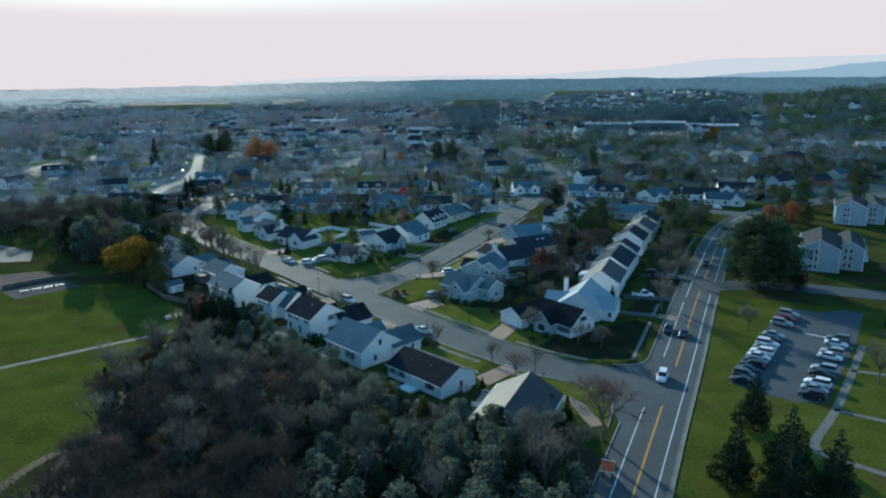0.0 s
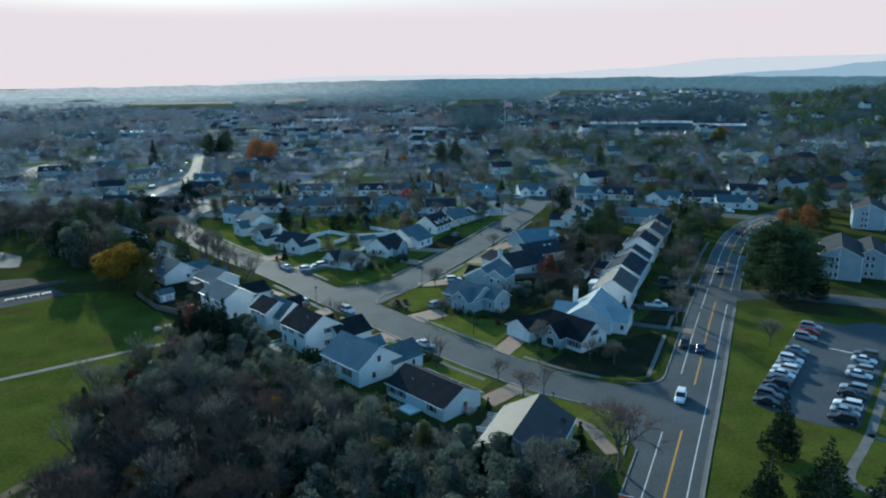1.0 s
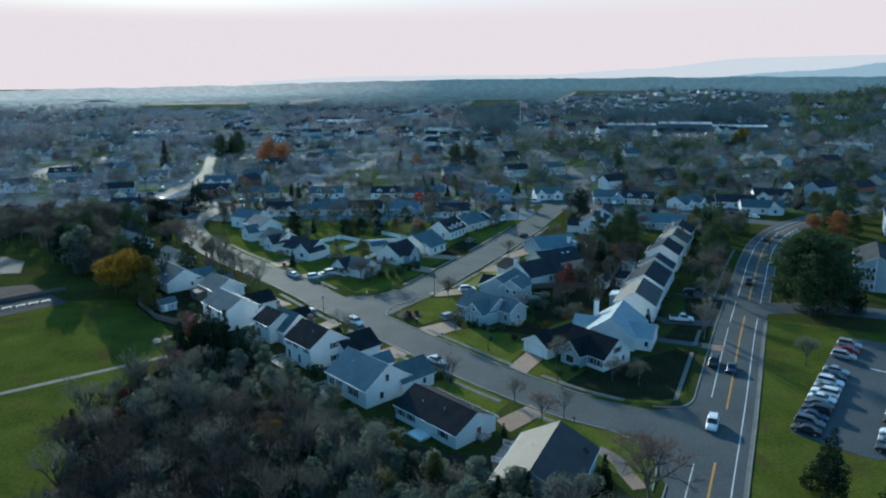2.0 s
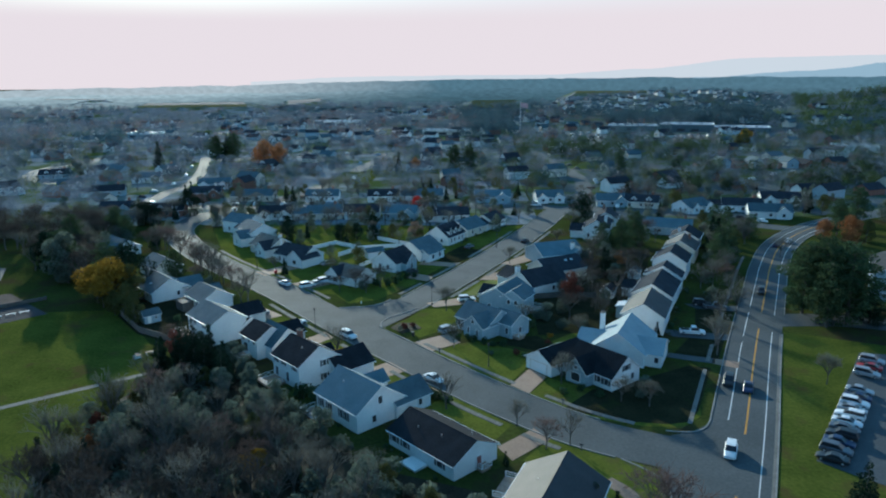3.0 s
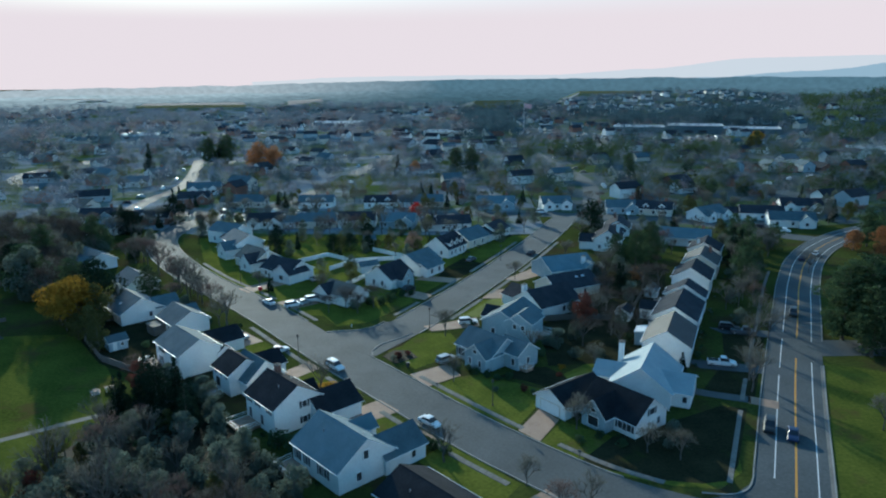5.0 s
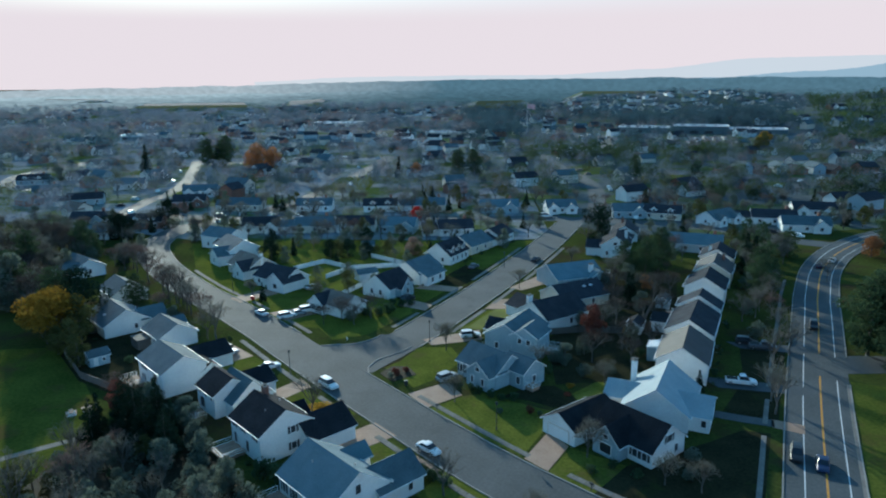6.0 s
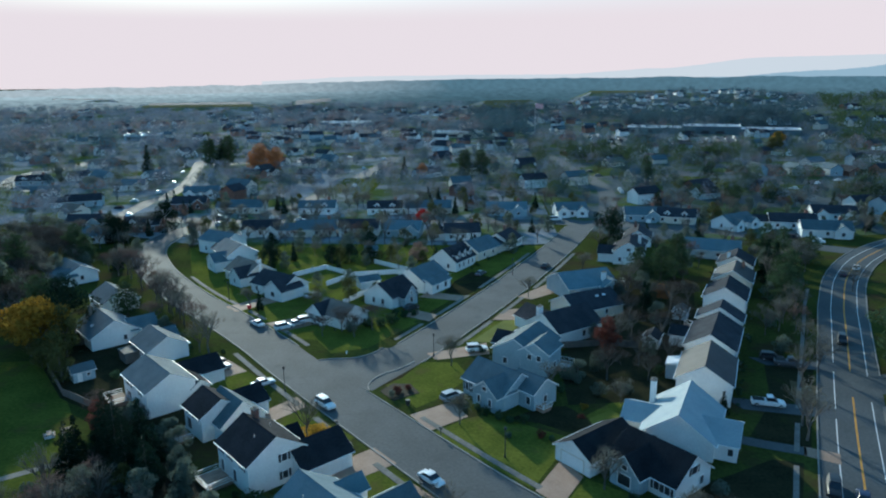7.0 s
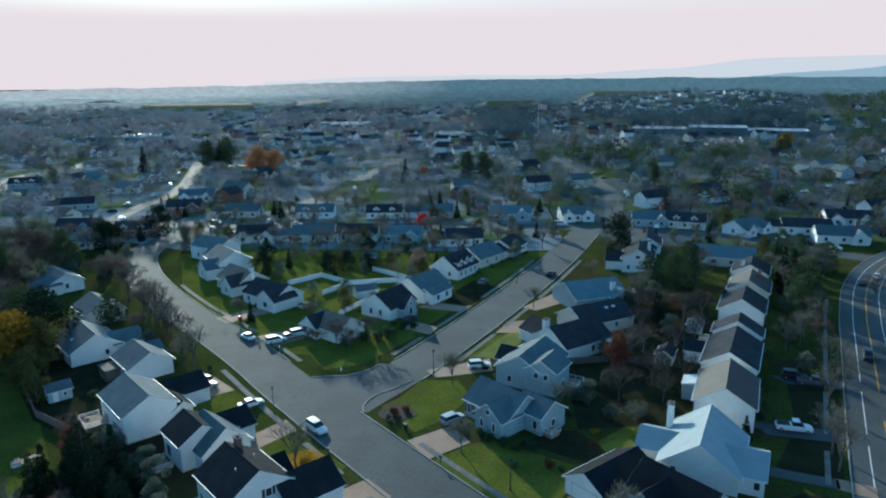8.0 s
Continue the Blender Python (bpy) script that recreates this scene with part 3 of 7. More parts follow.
ground_piece("woodland_floor", slab([(-60, 60), (24, 60), (24, 96), (8, 98), (4, 112), (-14, 119), (-30, 139), (-47, 158), (-58, 166), (-62, 156), (-65, 132), (-62, 104)], -0.1, 0.010), M["litter"], "brown leaf litter under the trees", "ground")
ground_piece("road_marking", slab([(84.1, 147.4), (88.3, 143.8), (88.6, 144.1), (84.4, 147.7)], 0.0, 0.046), M["white_line"], "white line painted across the parking lot", "road marking")
ground_piece("path", ribbon(smooth_line([(-145, 93), (-93.5, 131.9), (-61.8, 155.6)]), -0.75, 0.75, -0.1, 0.03), M["concrete"], "narrow pale path across the playing field", "path")
ground_piece("path", ribbon(smooth_line([(-61.4, 100.9), (-66, 90), (-67, 70)]), -1.2, 0.6, -0.1, 0.022), M["earth"], "bare earth track at the edge of the field", "path")
ground_piece("court", slab([(-118.3, 179.5), (-106.2, 191.8), (-116.6, 200.4), (-128.6, 189.2)], -0.1, 0.05), M["pad"], "dark paved pad on the playing field", "court")
ground_piece("court", slab([(-117.4, 201.2), (-126.7, 209.2), (-144, 203), (-136, 184), (-129.4, 189.8)], -0.1, 0.045), M["rink"], "worn reddish sports court beside the dark pad", "court")
ground_piece("parking_lot", slab([(-190, 262), (-145, 236), (-138, 222), (-190, 214)], -0.1, 0.04), M["asphalt"], "pale parking lot behind the dark trees", "parking lot")
ground_piece("parking_lot", slab([(56.2, 121), (60.3, 116.5), (65, 112.3), (70.4, 111.6), (82, 126.8), (92.5, 140.5), (106, 160.5), (103, 163.5), (95, 161.5), (92, 164), (87, 165)], -0.1, 0.04), M["asphalt_dark"], "parking lot of dark asphalt with two rows of cars", "parking lot")
for pts, w in (([(59.6, 94.7), (61.6, 98.6), (70.6, 109.0), (83, 125.4), (93.2, 139.2)], 0.75), ([(83, 126), (89.5, 123.4), (120, 110)], 0.6), ([(70.4, 109.2), (77, 104.4), (110, 84)], 0.6), ([(59.6, 94.7), (65.6, 88.8), (90, 66)], 0.7), ([(132, 178), (141, 197), (152, 222)], 1.4)):
    ground_piece("path", ribbon(smooth_line(pts), -w, w, -0.1, 0.045), M["concrete"], "pale concrete footpath across the grass", "path")
for c in ([(10.5, 148.6), (13.8, 145), (18, 152.4), (15.4, 157.4)], [(-9.6, 171.6), (-5.6, 166), (0.8, 171.2), (-2.2, 177)], [(-22.5, 153), (-14.4, 160.2), (-10.3, 155.6), (-18.4, 148.8)],
          [(-7.2, 150), (-2.5, 145), (-9.5, 140.5), (-12.5, 145.2)], [(13.2, 131.2), (15.6, 127.6), (8.8, 120.8), (6.6, 125)], [(-37.5, 170.5), (-31.4, 178.4), (-28.6, 174.6), (-35, 166.5)],
          [(-50.5, 196), (-44.5, 190), (-52, 183.5), (-57, 189)], [(-48.8, 218.6), (-43.2, 212.8), (-33, 221), (-37, 226)], [(-62.9, 231), (-58.9, 227), (-50, 236), (-54, 241)],
          [(-8.2, 200), (-6, 196.5), (5.4, 200), (4.8, 206.4)], [(-12.6, 229), (-7, 225.2), (-8.7, 220.5), (-15.8, 224.5)], [(6.6, 221.8), (10, 229.4), (18.4, 231.6), (17.5, 221.8)],
          [(14, 240.4), (17.6, 238), (27.8, 247), (23.5, 252.5)], [(-10.2, 244.6), (0.6, 240.7), (-1.1, 236.6), (-12.8, 240)], [(53.5, 159.2), (57.9, 156.6), (59.3, 159.8), (54.6, 162.0)],
          [(48, 180), (50, 175), (66.5, 171), (67.5, 175)], [(60, 199), (62, 195), (74.5, 191.5), (76.5, 196)]):
    ground_piece("driveway", slab(c, -0.1, 0.045), M["asphalt_dark"] if c[0][0] in (47.2, 48, 60) else M["drive"], "short driveway running from the street to a house", "driveway")
for c in ([(-15.4, 184), (-12.4, 187.4), (-8.8, 195.4), (-1.6, 195.2), (1, 188), (-4.4, 178.6), (-8.6, 174.4)], [(-5.2, 165.2), (10.2, 149.2), (14.8, 157.8), (18, 164), (4.5, 172), (0.6, 170.6)], [(-29, 199.6), (-21.5, 203), (-11.8, 219.2), (-22, 226), (-37.6, 214.6), (-33, 206.4)],
          [(-58.2, 226.6), (-49.4, 219), (-38.8, 227), (-50, 236)], [(-76, 245), (-64, 232.6), (-55, 241), (-66, 252)], [(2.2, 207.4), (9.6, 213.6), (17, 221.2), (6.6, 220.8), (-0.6, 207.8)], [(15.4, 138.8), (13.8, 144.6), (18.4, 152), (27, 146), (40, 153), (49.5, 158), (43.4, 136), (38.6, 131.4), (32, 132.2), (23, 135.6)],
          [(-10.2, 244.8), (0.6, 241), (9, 257), (0, 264)], [(-47, 248), (-40, 250), (-34, 259), (-44, 267), (-51, 258)], [(-31, 234), (-25, 230), (-21, 247), (-26, 246)], [(21.6, 172), (30, 180), (28, 169), (24, 163.6)], [(-18, 163.6), (-30.5, 173.8), (-37, 168.6), (-24, 154)], [(-12.6, 155), (-6.8, 149.4), (-11.4, 145.4), (-18, 149)], [(-1.6, 145), (9.6, 132.4), (5.8, 126.4), (-6, 138.6)],
          [(-46.8, 192.8), (-38, 183), (-44, 176), (-53, 184)], [(16, 128), (32, 117.6), (28.4, 104), (20, 112), (10.4, 121)], [(36.4, 214), (48, 238), (42, 244), (31, 222)], [(-56, 262), (-47, 272), (-38, 281), (-52, 292), (-66, 282)], [(-30, 264), (-18, 268), (-8, 286), (-24, 292)]):
    ground_piece("lawn", slab(c, -0.1, 0.012), M["garden"], "mown green garden lawn in front of a house", "lawn")
# Brown lawns; most carry the shade of houses or trees in their colour.
ground_piece("lawn", slab([(19, 138.2), (26, 146.6), (40, 153.4), (48, 158), (52.4, 157), (43.6, 138), (40.6, 133.6), (36.4, 132.8), (30, 133.8)], -0.1, 0.016), M["worn"], "brown lawn with house shade put into its colour", "lawn")
ground_piece("lawn", slab([(47, 164.6), (55.5, 161.2), (63, 177), (70.5, 192.6), (62, 196), (56, 178)], -0.1, 0.014), M["worn"], "dull brown strip between houses and road", "lawn")
ground_piece("driveway", ribbon(smooth_line([(43.8, 164.8), (48.5, 162.6), (54.4, 160.4)]), -1.4, 1.3, -0.1, 0.045), M["asphalt"], "grey asphalt driveway from the main road", "driveway")
ground_piece("lawn", slab([(19, 176), (34, 178), (44, 188), (56, 222), (66, 256), (52, 268), (38, 236), (30, 216), (20, 200)], -0.1, 0.014), M["worn"], "brown back gardens with shade put into their colour", "lawn")
ground_piece("lawn", slab([(-62, 162), (-66, 171), (-76, 177), (-87, 190), (-90, 204), (-76, 207), (-62, 190), (-50, 176), (-46, 166)], -0.1, 0.014), M["worn"], "gardens behind the white houses, shade put into their colour", "lawn")
ground_piece("lawn", slab([(23.0, 165.4), (21.8, 170.8), (26.4, 174.4), (29.4, 169.4), (27, 164)], -0.1, 0.018), M["pasture"], "yellow-green patch of lawn beside the pale blue roof", "lawn")
ground_piece("lawn", slab([(-6.3, 243.6), (0.5, 241.6), (9.2, 257), (1.9, 265.6), (-3.3, 255.1)], -0.1, 0.018), M["worn"], "dark brownish lawn in front of the dormered house", "lawn")
ground_piece("lawn", slab([(-0.6, 207.4), (2.0, 208.2), (9.4, 221.6), (14.8, 221.4), (7.4, 206.4)], -0.1, 0.018), M["pasture"], "yellowing sunlit lawn beside the side street", "lawn")
ground_piece("lawn", slab([(8, 170.6), (13, 169), (21, 163.6), (22.6, 165.4), (21.4, 171.2), (18.6, 175.6), (14, 175)], -0.1, 0.019), M["worn"], "lawn between two houses, shade put into its colour", "lawn")
ground_piece("planting_bed", slab([(-16, 181), (-13, 177), (-8.5, 180.5), (-10.5, 184.5), (-14, 184.5)], -0.1, 0.08), M["litter"], "dark mulched planting bed on the corner lawn", "planting bed")
ground_piece("bare_ground", slab([(59.5, 176), (66, 172.5), (70.5, 183), (63.5, 187.5)], -0.1, 0.016), M["earth"], "bare brown earth between driveway and road", "ground")
ground_piece("lawn", slab([(-66, 229), (-38, 208), (-19, 207), (6, 258), (27, 299), (-60, 303), (-98, 296), (-84, 262)], -0.1, 0.010), M["garden"], "patchy green garden ground behind the houses", "lawn")
# ---- houses ----
WINDOWS = {}


def frame_ring(w, h, deep, o):
    """A rectangular frame in one piece, its opening clear."""
    loops = [[(-w / 2 + d, y, d), (w / 2 - d, y, d), (w / 2 - d, y, h - d), (-w / 2 + d, y, h - d)] for d, y in ((0, deep / 2), (0, -deep / 2), (o, -deep / 2), (o, deep / 2))]
    return Shape().put([q for l in loops for q in l], [(4 * a + i, 4 * a + (i + 1) % 4, 4 * ((a + 1) % 4) + (i + 1) % 4, 4 * ((a + 1) % 4) + i) for a in range(4) for i in range(4)])


def window_meshes(w, h):
    key = (round(w, 2), round(h, 2))
    if key not in WINDOWS:
        f, o = Shape(), 0.09
        loops = [[(-w / 2 - d, y, -d), (w / 2 + d, y, -d), (w / 2 + d, y, h + d), (-w / 2 - d, y, h + d)] for d, y in ((o, 0.05), (o, -0.07), (-0.02, -0.07), (-0.02, 0.05))]
        f.put([q for l in loops for q in l], [(4 * a + i, 4 * a + (i + 1) % 4, 4 * ((a + 1) % 4) + (i + 1) % 4, 4 * ((a + 1) % 4) + i) for a in range(4) for i in range(4)])
        p = Shape().box(0, 0.0, 0.0, w - 0.02, 0.05, h - 0.02)
        s = Shape().box(0, -0.02, -0.02, 0.42, 0.05, h + 0.04)
        WINDOWS[key] = (f.mesh("window", M["trim"]), p.mesh("pane", M["glass"]), s.mesh("shutter", M["shutter"]))
    return WINDOWS[key]


def side_pose(side, u, z, L, W, out):
    """The pose of a thing on a wall: its local -y looks outwards."""
    return {"S": pose(u, -W / 2 - out, z), "N": pose(-u, W / 2 + out, z, 0, 0, 180),
            "E": pose(L / 2 + out, u, z, 0, 0, 90), "W": pose(-L / 2 - out, -u, z, 0, 0, -90)}[side]


def u_frame(w, h):
    """Jambs and head of a doorway in one piece."""
    outer, inner = [(-w / 2 - 0.14, 0), (-w / 2 - 0.14, h + 0.14), (w / 2 + 0.14, h + 0.14), (w / 2 + 0.14, 0)], [(w / 2, 0), (w / 2, h), (-w / 2, h), (-w / 2, 0)]
    p = outer + inner
    n = len(p)
    quads = [(0, 1, 6, 7), (1, 2, 5, 6), (2, 3, 4, 5)]
    return Shape().put([(x, -0.08, z) for x, z in p] + [(x, 0.06, z) for x, z in p], quads + [tuple(i + n for i in q[::-1]) for q in quads] + [(i, (i + 1) % n, n + (i + 1) % n, n + i) for i in range(n)])


def opening(house, at, kind, side, u, z, w, h, L, W):
    m = at @ side_pose(side, u, z, L, W, 0.02)
    if kind in ("window", "shuttered"):
        f, p, s = window_meshes(w, h)
        ob = part("window", f, None, house, "", m)
        part("pane", p, None, ob, "dark window pane")
        if kind == "shuttered":
            for k in (-1, 1):
                part("shutter", s, None, ob, "dark painted shutter", pose(k * (w / 2 + 0.3), 0, 0))
    elif kind == "door":
        ob = part("door", Shape().box(0, 0, 0, w, 0.1, h), M["door"], house, "painted front door", m)
        part("door_frame", u_frame(w, h), M["trim"], ob)
    elif kind == "garage":
        s = Shape()
        prof = [(0.04, 0.02), (0.04, h)] + [q for k in (3, 2, 1, 0) for q in ((-0.05, (k + 1) * h / 4 - 0.02), (-0.05, k * h / 4 + 0.04), (-0.02, k * h / 4 + 0.03))]
        s.extrude(prof[::-1], -w / 2, w / 2)
        ob = part("garage_door", s, M["trim"], house, "white panelled garage door", m)
        part("door_frame", u_frame(w, h), M["cream"], ob)


def block(house, at, L, W, eave, rise, wall, roof, openings=(), over=0.4, lean=0.0):
    """One gabled volume: x along the ridge. lean shifts the ridge across the plan."""
    h = W / 2
    part("wall", Shape().extrude([(-h, -0.3), (h, -0.3), (h, eave), (lean, eave + rise), (-h, eave)], -L / 2, L / 2), M[wall], house, "", at)
    t, top = 0.18, eave + rise + 0.03
    sa, sb = rise / (h + lean), rise / (h - lean)
    zl, zr = eave + 0.03 - over * sa, eave + 0.03 - over * sb
    ob = part("roof", Shape().extrude([(-h - over, zl), (lean, top), (h + over, zr), (h + over, zr + t), (lean, top + t), (-h - over, zl + t)], -L / 2 - 0.3, L / 2 + 0.3), M[roof], house, "", at)
    for x in (-L / 2 - 0.33, L / 2 + 0.30):
        part("rake_board", Shape().extrude([(-h - over - 0.02, zl - 0.10), (lean, top - 0.10), (h + over + 0.02, zr - 0.10), (h + over + 0.02, zr + 0.13), (lean, top + 0.13), (-h - over - 0.02, zl + 0.13)], x, x + 0.03), M["trim"], ob, "white rake board")
    for y, z in ((-h - over - 0.06, zl + 0.03), (h + over + 0.06, zr + 0.03)):
        part("gutter", Shape().box(0, y, z, L + 0.5, 0.11, 0.12), M["trim"], ob, "white gutter")
    part("ridge_cap", Shape().extrude([(lean - 0.16, top + t - 0.03 - 0.16 * sa), (lean + 0.16, top + t - 0.03 - 0.16 * sb), (lean + 0.16, top + t + 0.02 - 0.16 * sb), (lean, top + t + 0.035), (lean - 0.16, top + t + 0.02 - 0.16 * sa)], -L / 2 - 0.3, L / 2 + 0.3), M[roof], ob)
    for o in openings:
        opening(house, at, *o, L, W)
    return ob


def chimney(house, at, x, y, z0, z1, size=0.8, material="brick"):
    ob = part("chimney", Shape().box(x, y, z0, size * 1.4, size, z1 - z0), M[material], house, "", at)
    part("chimney_cap", Shape().box(x, y, z1, size * 1.4 + 0.2, size + 0.2, 0.12).box(x, y, z1 + 0.12, 0.35, 0.35, 0.3), M["concrete"], ob, "concrete chimney cap")


def roof_vents(house, at, W, eave, rise, spots):
    """Small plumbing vents and a square vent on the slopes."""
    for x, f in spots:
        z = eave + rise * (1 - abs(f))
        part("roof_vent", Shape().tube((x, f * W / 2, z), (x, f * W / 2, z + 0.6), 0.09, 0.09, 6), M["steel"], house, "short steel roof vent", at)


def deck(house, at, x, y, sx, sy, z=0.6, rail=True, material="wood"):
    d = part("deck", Shape().box(x, y, 0.0, sx - 0.3, sy - 0.3, z - 0.1).box(x, y, z - 0.1, sx, sy, 0.2), M[material], house, "timber deck with a railing", at)
    for k in range(int(sx / 0.45)):
        part("board", Shape().box(x - sx / 2 + 0.22 + k * 0.45, y, z + 0.125, 0.41, sy, 0.025), M[material], d)
    if rail:
        for a, b, w, turn in ((x, y - sy / 2, sx, 0), (x - sx / 2, y, sy, 90), (x + sx / 2, y, sy, 90)):
            part("railing", frame_ring(w - 0.04, 0.85, 0.06, 0.08), M["trim"], d, "white deck railing", pose(a, b, z + 0.13, 0, 0, turn))
            part("rail", Shape().box(0, 0, 0.42, w - 0.2, 0.04, 0.05), M["trim"], d, "", pose(a, b, z + 0.13, 0, 0, turn))


def row(side, z, us, w=0.9, h=1.3, kind="window"):
    return [(kind, side, u, z, w, h) for u in us]


HOUSES = []


def house(label, x, y, angle, blocks, group="houses in the neighbourhood", extras=None):
    """blocks: (dx, dy, turn, L, W, eave, rise, wall, roof, openings[, lean]) in the house's own axes."""
    hs = thing("house", pose(x, y, 0, 0, 0, angle), label, "house", group)
    HOUSES.append((x, y, angle, blocks[0][3], blocks[0][4]))
    for dx, dy, turn, L, W, eave, rise, wall, roof, openings, *rest in blocks:
        block(hs, pose(dx, dy, 0, 0, 0, turn), L, W, eave, rise, wall, roof, openings, 0.4, *rest)
    if extras:
        extras(hs)
    return hs


I4 = Matrix.Identity(4)
ST = -46.0  # the way that ridges run along the residential street, and the way they run along the main road
RD = 65.5

# the row between the woods and the residential street; local -y looks to the woods, +x down the street
house("low white house with a dark grey shingle roof", -2.4, 123.7, ST, [
    (0, 0, 0, 15.4, 9.4, 2.6, 2.3, "white", "black", row("S", 1.0, (-6.3, -3.6), 1.2, 1.2, "shuttered") + row("S", 1.0, (4.6,), 1.3, 1.3, "shuttered") + row("N", 1.0, (-5, 5), 1.2, 1.2) + [("door", "E", 0.6, 0.1, 1.0, 2.1), ("door", "N", 0, 0.1, 1.0, 2.1)])],
    extras=lambda h: (deck(h, I4, 0.2, -6.2, 3.6, 2.6, 0.35, False, "trim"), deck(h, I4, 8.4, 1.0, 1.5, 2.2, 0.5), roof_vents(h, I4, 9.4, 2.6, 2.3, ((-3, -0.5), (2, -0.4), (5, 0.4)))))
house("white two-storey house with a grey roof and garage wing", -17.4, 137.2, ST, [
    (0, 0, 0, 12.4, 10.4, 3.7, 3.4, "white", "teal", row("E", 1.0, (-1.6,)) + row("E", 4.0, (-0.2,), 0.9, 1.4) + row("S", 1.4, (-4.8, -2.2, 1.6, 2.9), 0.8, 1.5, "shuttered")),
    (3.4, 7.0, 90, 8.0, 6.6, 2.7, 2.4, "white", "slate", [("garage", "E", 0, 0.1, 4.4, 2.2), ("window", "S", 1.5, 1.0, 0.8, 1.2)]),
    (-3.2, 5.6, 90, 4.0, 3.2, 3.6, 1.5, "white", "teal", [("window", "E", 0, 1.2, 0.9, 1.2)])],
    extras=lambda h: (deck(h, I4, -4.0, -6.9, 5.0, 3.2, 0.7), roof_vents(h, I4, 10.4, 3.7, 3.4, ((3.6, 0.25), (-2, -0.4)))))
house("tall white house with a charcoal roof and dark garage", -30.4, 152.6, ST, [
    (0, 0, 0, 9.8, 9.2, 5.0, 2.9, "white", "black", row("E", 3.7, (1.2,), 0.9, 1.2, "shuttered") + row("E", 0.9, (1.2,), 0.9, 1.2, "shuttered") + row("S", 3.7, (-3.6, -0.8, 3.2), 0.8, 1.2, "shuttered") + row("S", 0.8, (-3.4, 0.6), 1.0, 1.9) + row("N", 3.6, (-3, 0, 3))),
    (4.0, 6.8, 90, 8.6, 7.6, 2.7, 2.6, "white", "black", [("garage", "E", 0, 0.1, 4.6, 2.2)]),
    (-2.8, 5.6, 90, 4.2, 4.0, 2.7, 1.7, "white", "black", [("door", "E", 0, 0.1, 1.0, 2.1)])],
    extras=lambda h: (chimney(h, I4, -4.0, 1.4, 4.5, 8.6), deck(h, I4, -2.4, -6.6, 4.6, 4.0, 0.5), roof_vents(h, I4, 9.2, 5.0, 2.9, ((1.5, -0.35), (-1, 0.5)))))
house("white house with two charcoal roofs and a rear terrace", -42.6, 167.0, ST, [
    (0.6, -0.6, 0, 7.0, 7.2, 4.4, 2.2, "white", "black", row("S", 0.8, (-1.4,), 1.7, 2.0) + row("S", 3.2, (-2.2, 0.2, 2.4), 0.8, 1.2) + row("W", 3.2, (0,))),
    (3.0, 1.8, 0, 8.0, 7.8, 3.2, 3.2, "white", "slate", row("E", 1.0, (-1.6,), 0.9, 1.3)), (-1.5, 6.6, 90, 5.0, 6.4, 2.7, 2.0, "white", "black", [("garage", "E", 0, 0.1, 4.4, 2.2)])],
    extras=lambda h: deck(h, I4, 0.4, -6.2, 3.4, 2.8, 0.4))
house("white house with a grey roof and dark garage wing", -56.4, 176.4, ST, [
    (0, 0, 0, 12.0, 8.8, 4.9, 2.4, "white", "slate", row("S", 3.4, (-3.6, -2.3, 2.6), 0.8, 1.2, "shuttered") + row("S", 0.9, (-3.5, 1.0, 3.6), 0.9, 1.4, "shuttered") + row("W", 3.2, (0,))),
    (-4.2, 8.2, 90, 9.4, 7.0, 2.7, 2.0, "white", "black", [("garage", "E", 0, 0.1, 4.6, 2.2)]),
    (3.0, 5.4, 0, 5.6, 3.4, 3.2, 1.2, "white", "black", [("door", "N", 0, 0.1, 1.0, 2.1)])],
    extras=lambda h: deck(h, I4, -4.6, -6.4, 4.4, 3.4, 0.8))
house("white cottage with a grey roof and porch awning", -66.2, 198.7, ST, [
    (0, 0, 0, 10.0, 8.6, 3.0, 2.4, "white", "slate", row("S", 1.0, (-2.5, 2), 0.9, 1.2)), (-4.6, 2.5, 90, 5, 5, 2.6, 1.6, "white", "slate", [])],
    extras=lambda h: deck(h, I4, -1.5, -6.0, 4.6, 3.2, 2.2, False, "fence"))
house("white house with a broad grey roof and skylights", -82.8, 208.2, ST, [
    (0, 0, 0, 13.0, 10.4, 2.9, 3.0, "white", "slate", row("S", 1.0, (-4, 3), 0.9, 1.2) + row("E", 1.0, (2,), 0.8, 1.2)), (3.5, 6.5, 90, 6, 6, 2.7, 2.0, "white", "slate", [])],
    extras=lambda h: (chimney(h, I4, -4.2, -2.0, 4.0, 7.2, 0.7, "concrete"), part("skylight", Shape().box(0.5, 0, 0, 1.2, 0.7, 0.12), M["lamp"], h, "pale roof skylight", pose(0.6, -3.2, 4.16, 30))))
house("small white gabled house with a grey roof", -92.4, 231.0, ST, [(0, 0, 0, 11.0, 9.0, 2.9, 2.6, "white", "slate", row("E", 1.3, (0,), 0.9, 1.4) + row("S", 1.0, (-2, 2)))])
house("pale gabled house half hidden by trees", -117.5, 256.5, ST + 4, [(0, 0, 0, 13.0, 9.0, 3.0, 2.4, "white", "slate", row("E", 1.2, (0,), 0.9, 1.3)), (4, -5, 90, 7, 6.5, 2.7, 1.8, "white", "slate", [])])
house("house with a bleached grey shingle roof and rear deck", 12.9, 105.6, RD + 1, [
    (0, 0, 0, 15.2, 11.8, 3.0, 3.2, "grey", "pewter", row("N", 1.0, (-4, 3), 1.2, 1.2) + row("W", 1.0, (-2.5, 2.5)))],
    extras=lambda h: (deck(h, I4, 2.4, 7.2, 5.4, 2.6, 1.6), roof_vents(h, I4, 11.6, 2.9, 3.0, ((1.0, 0.4),))))
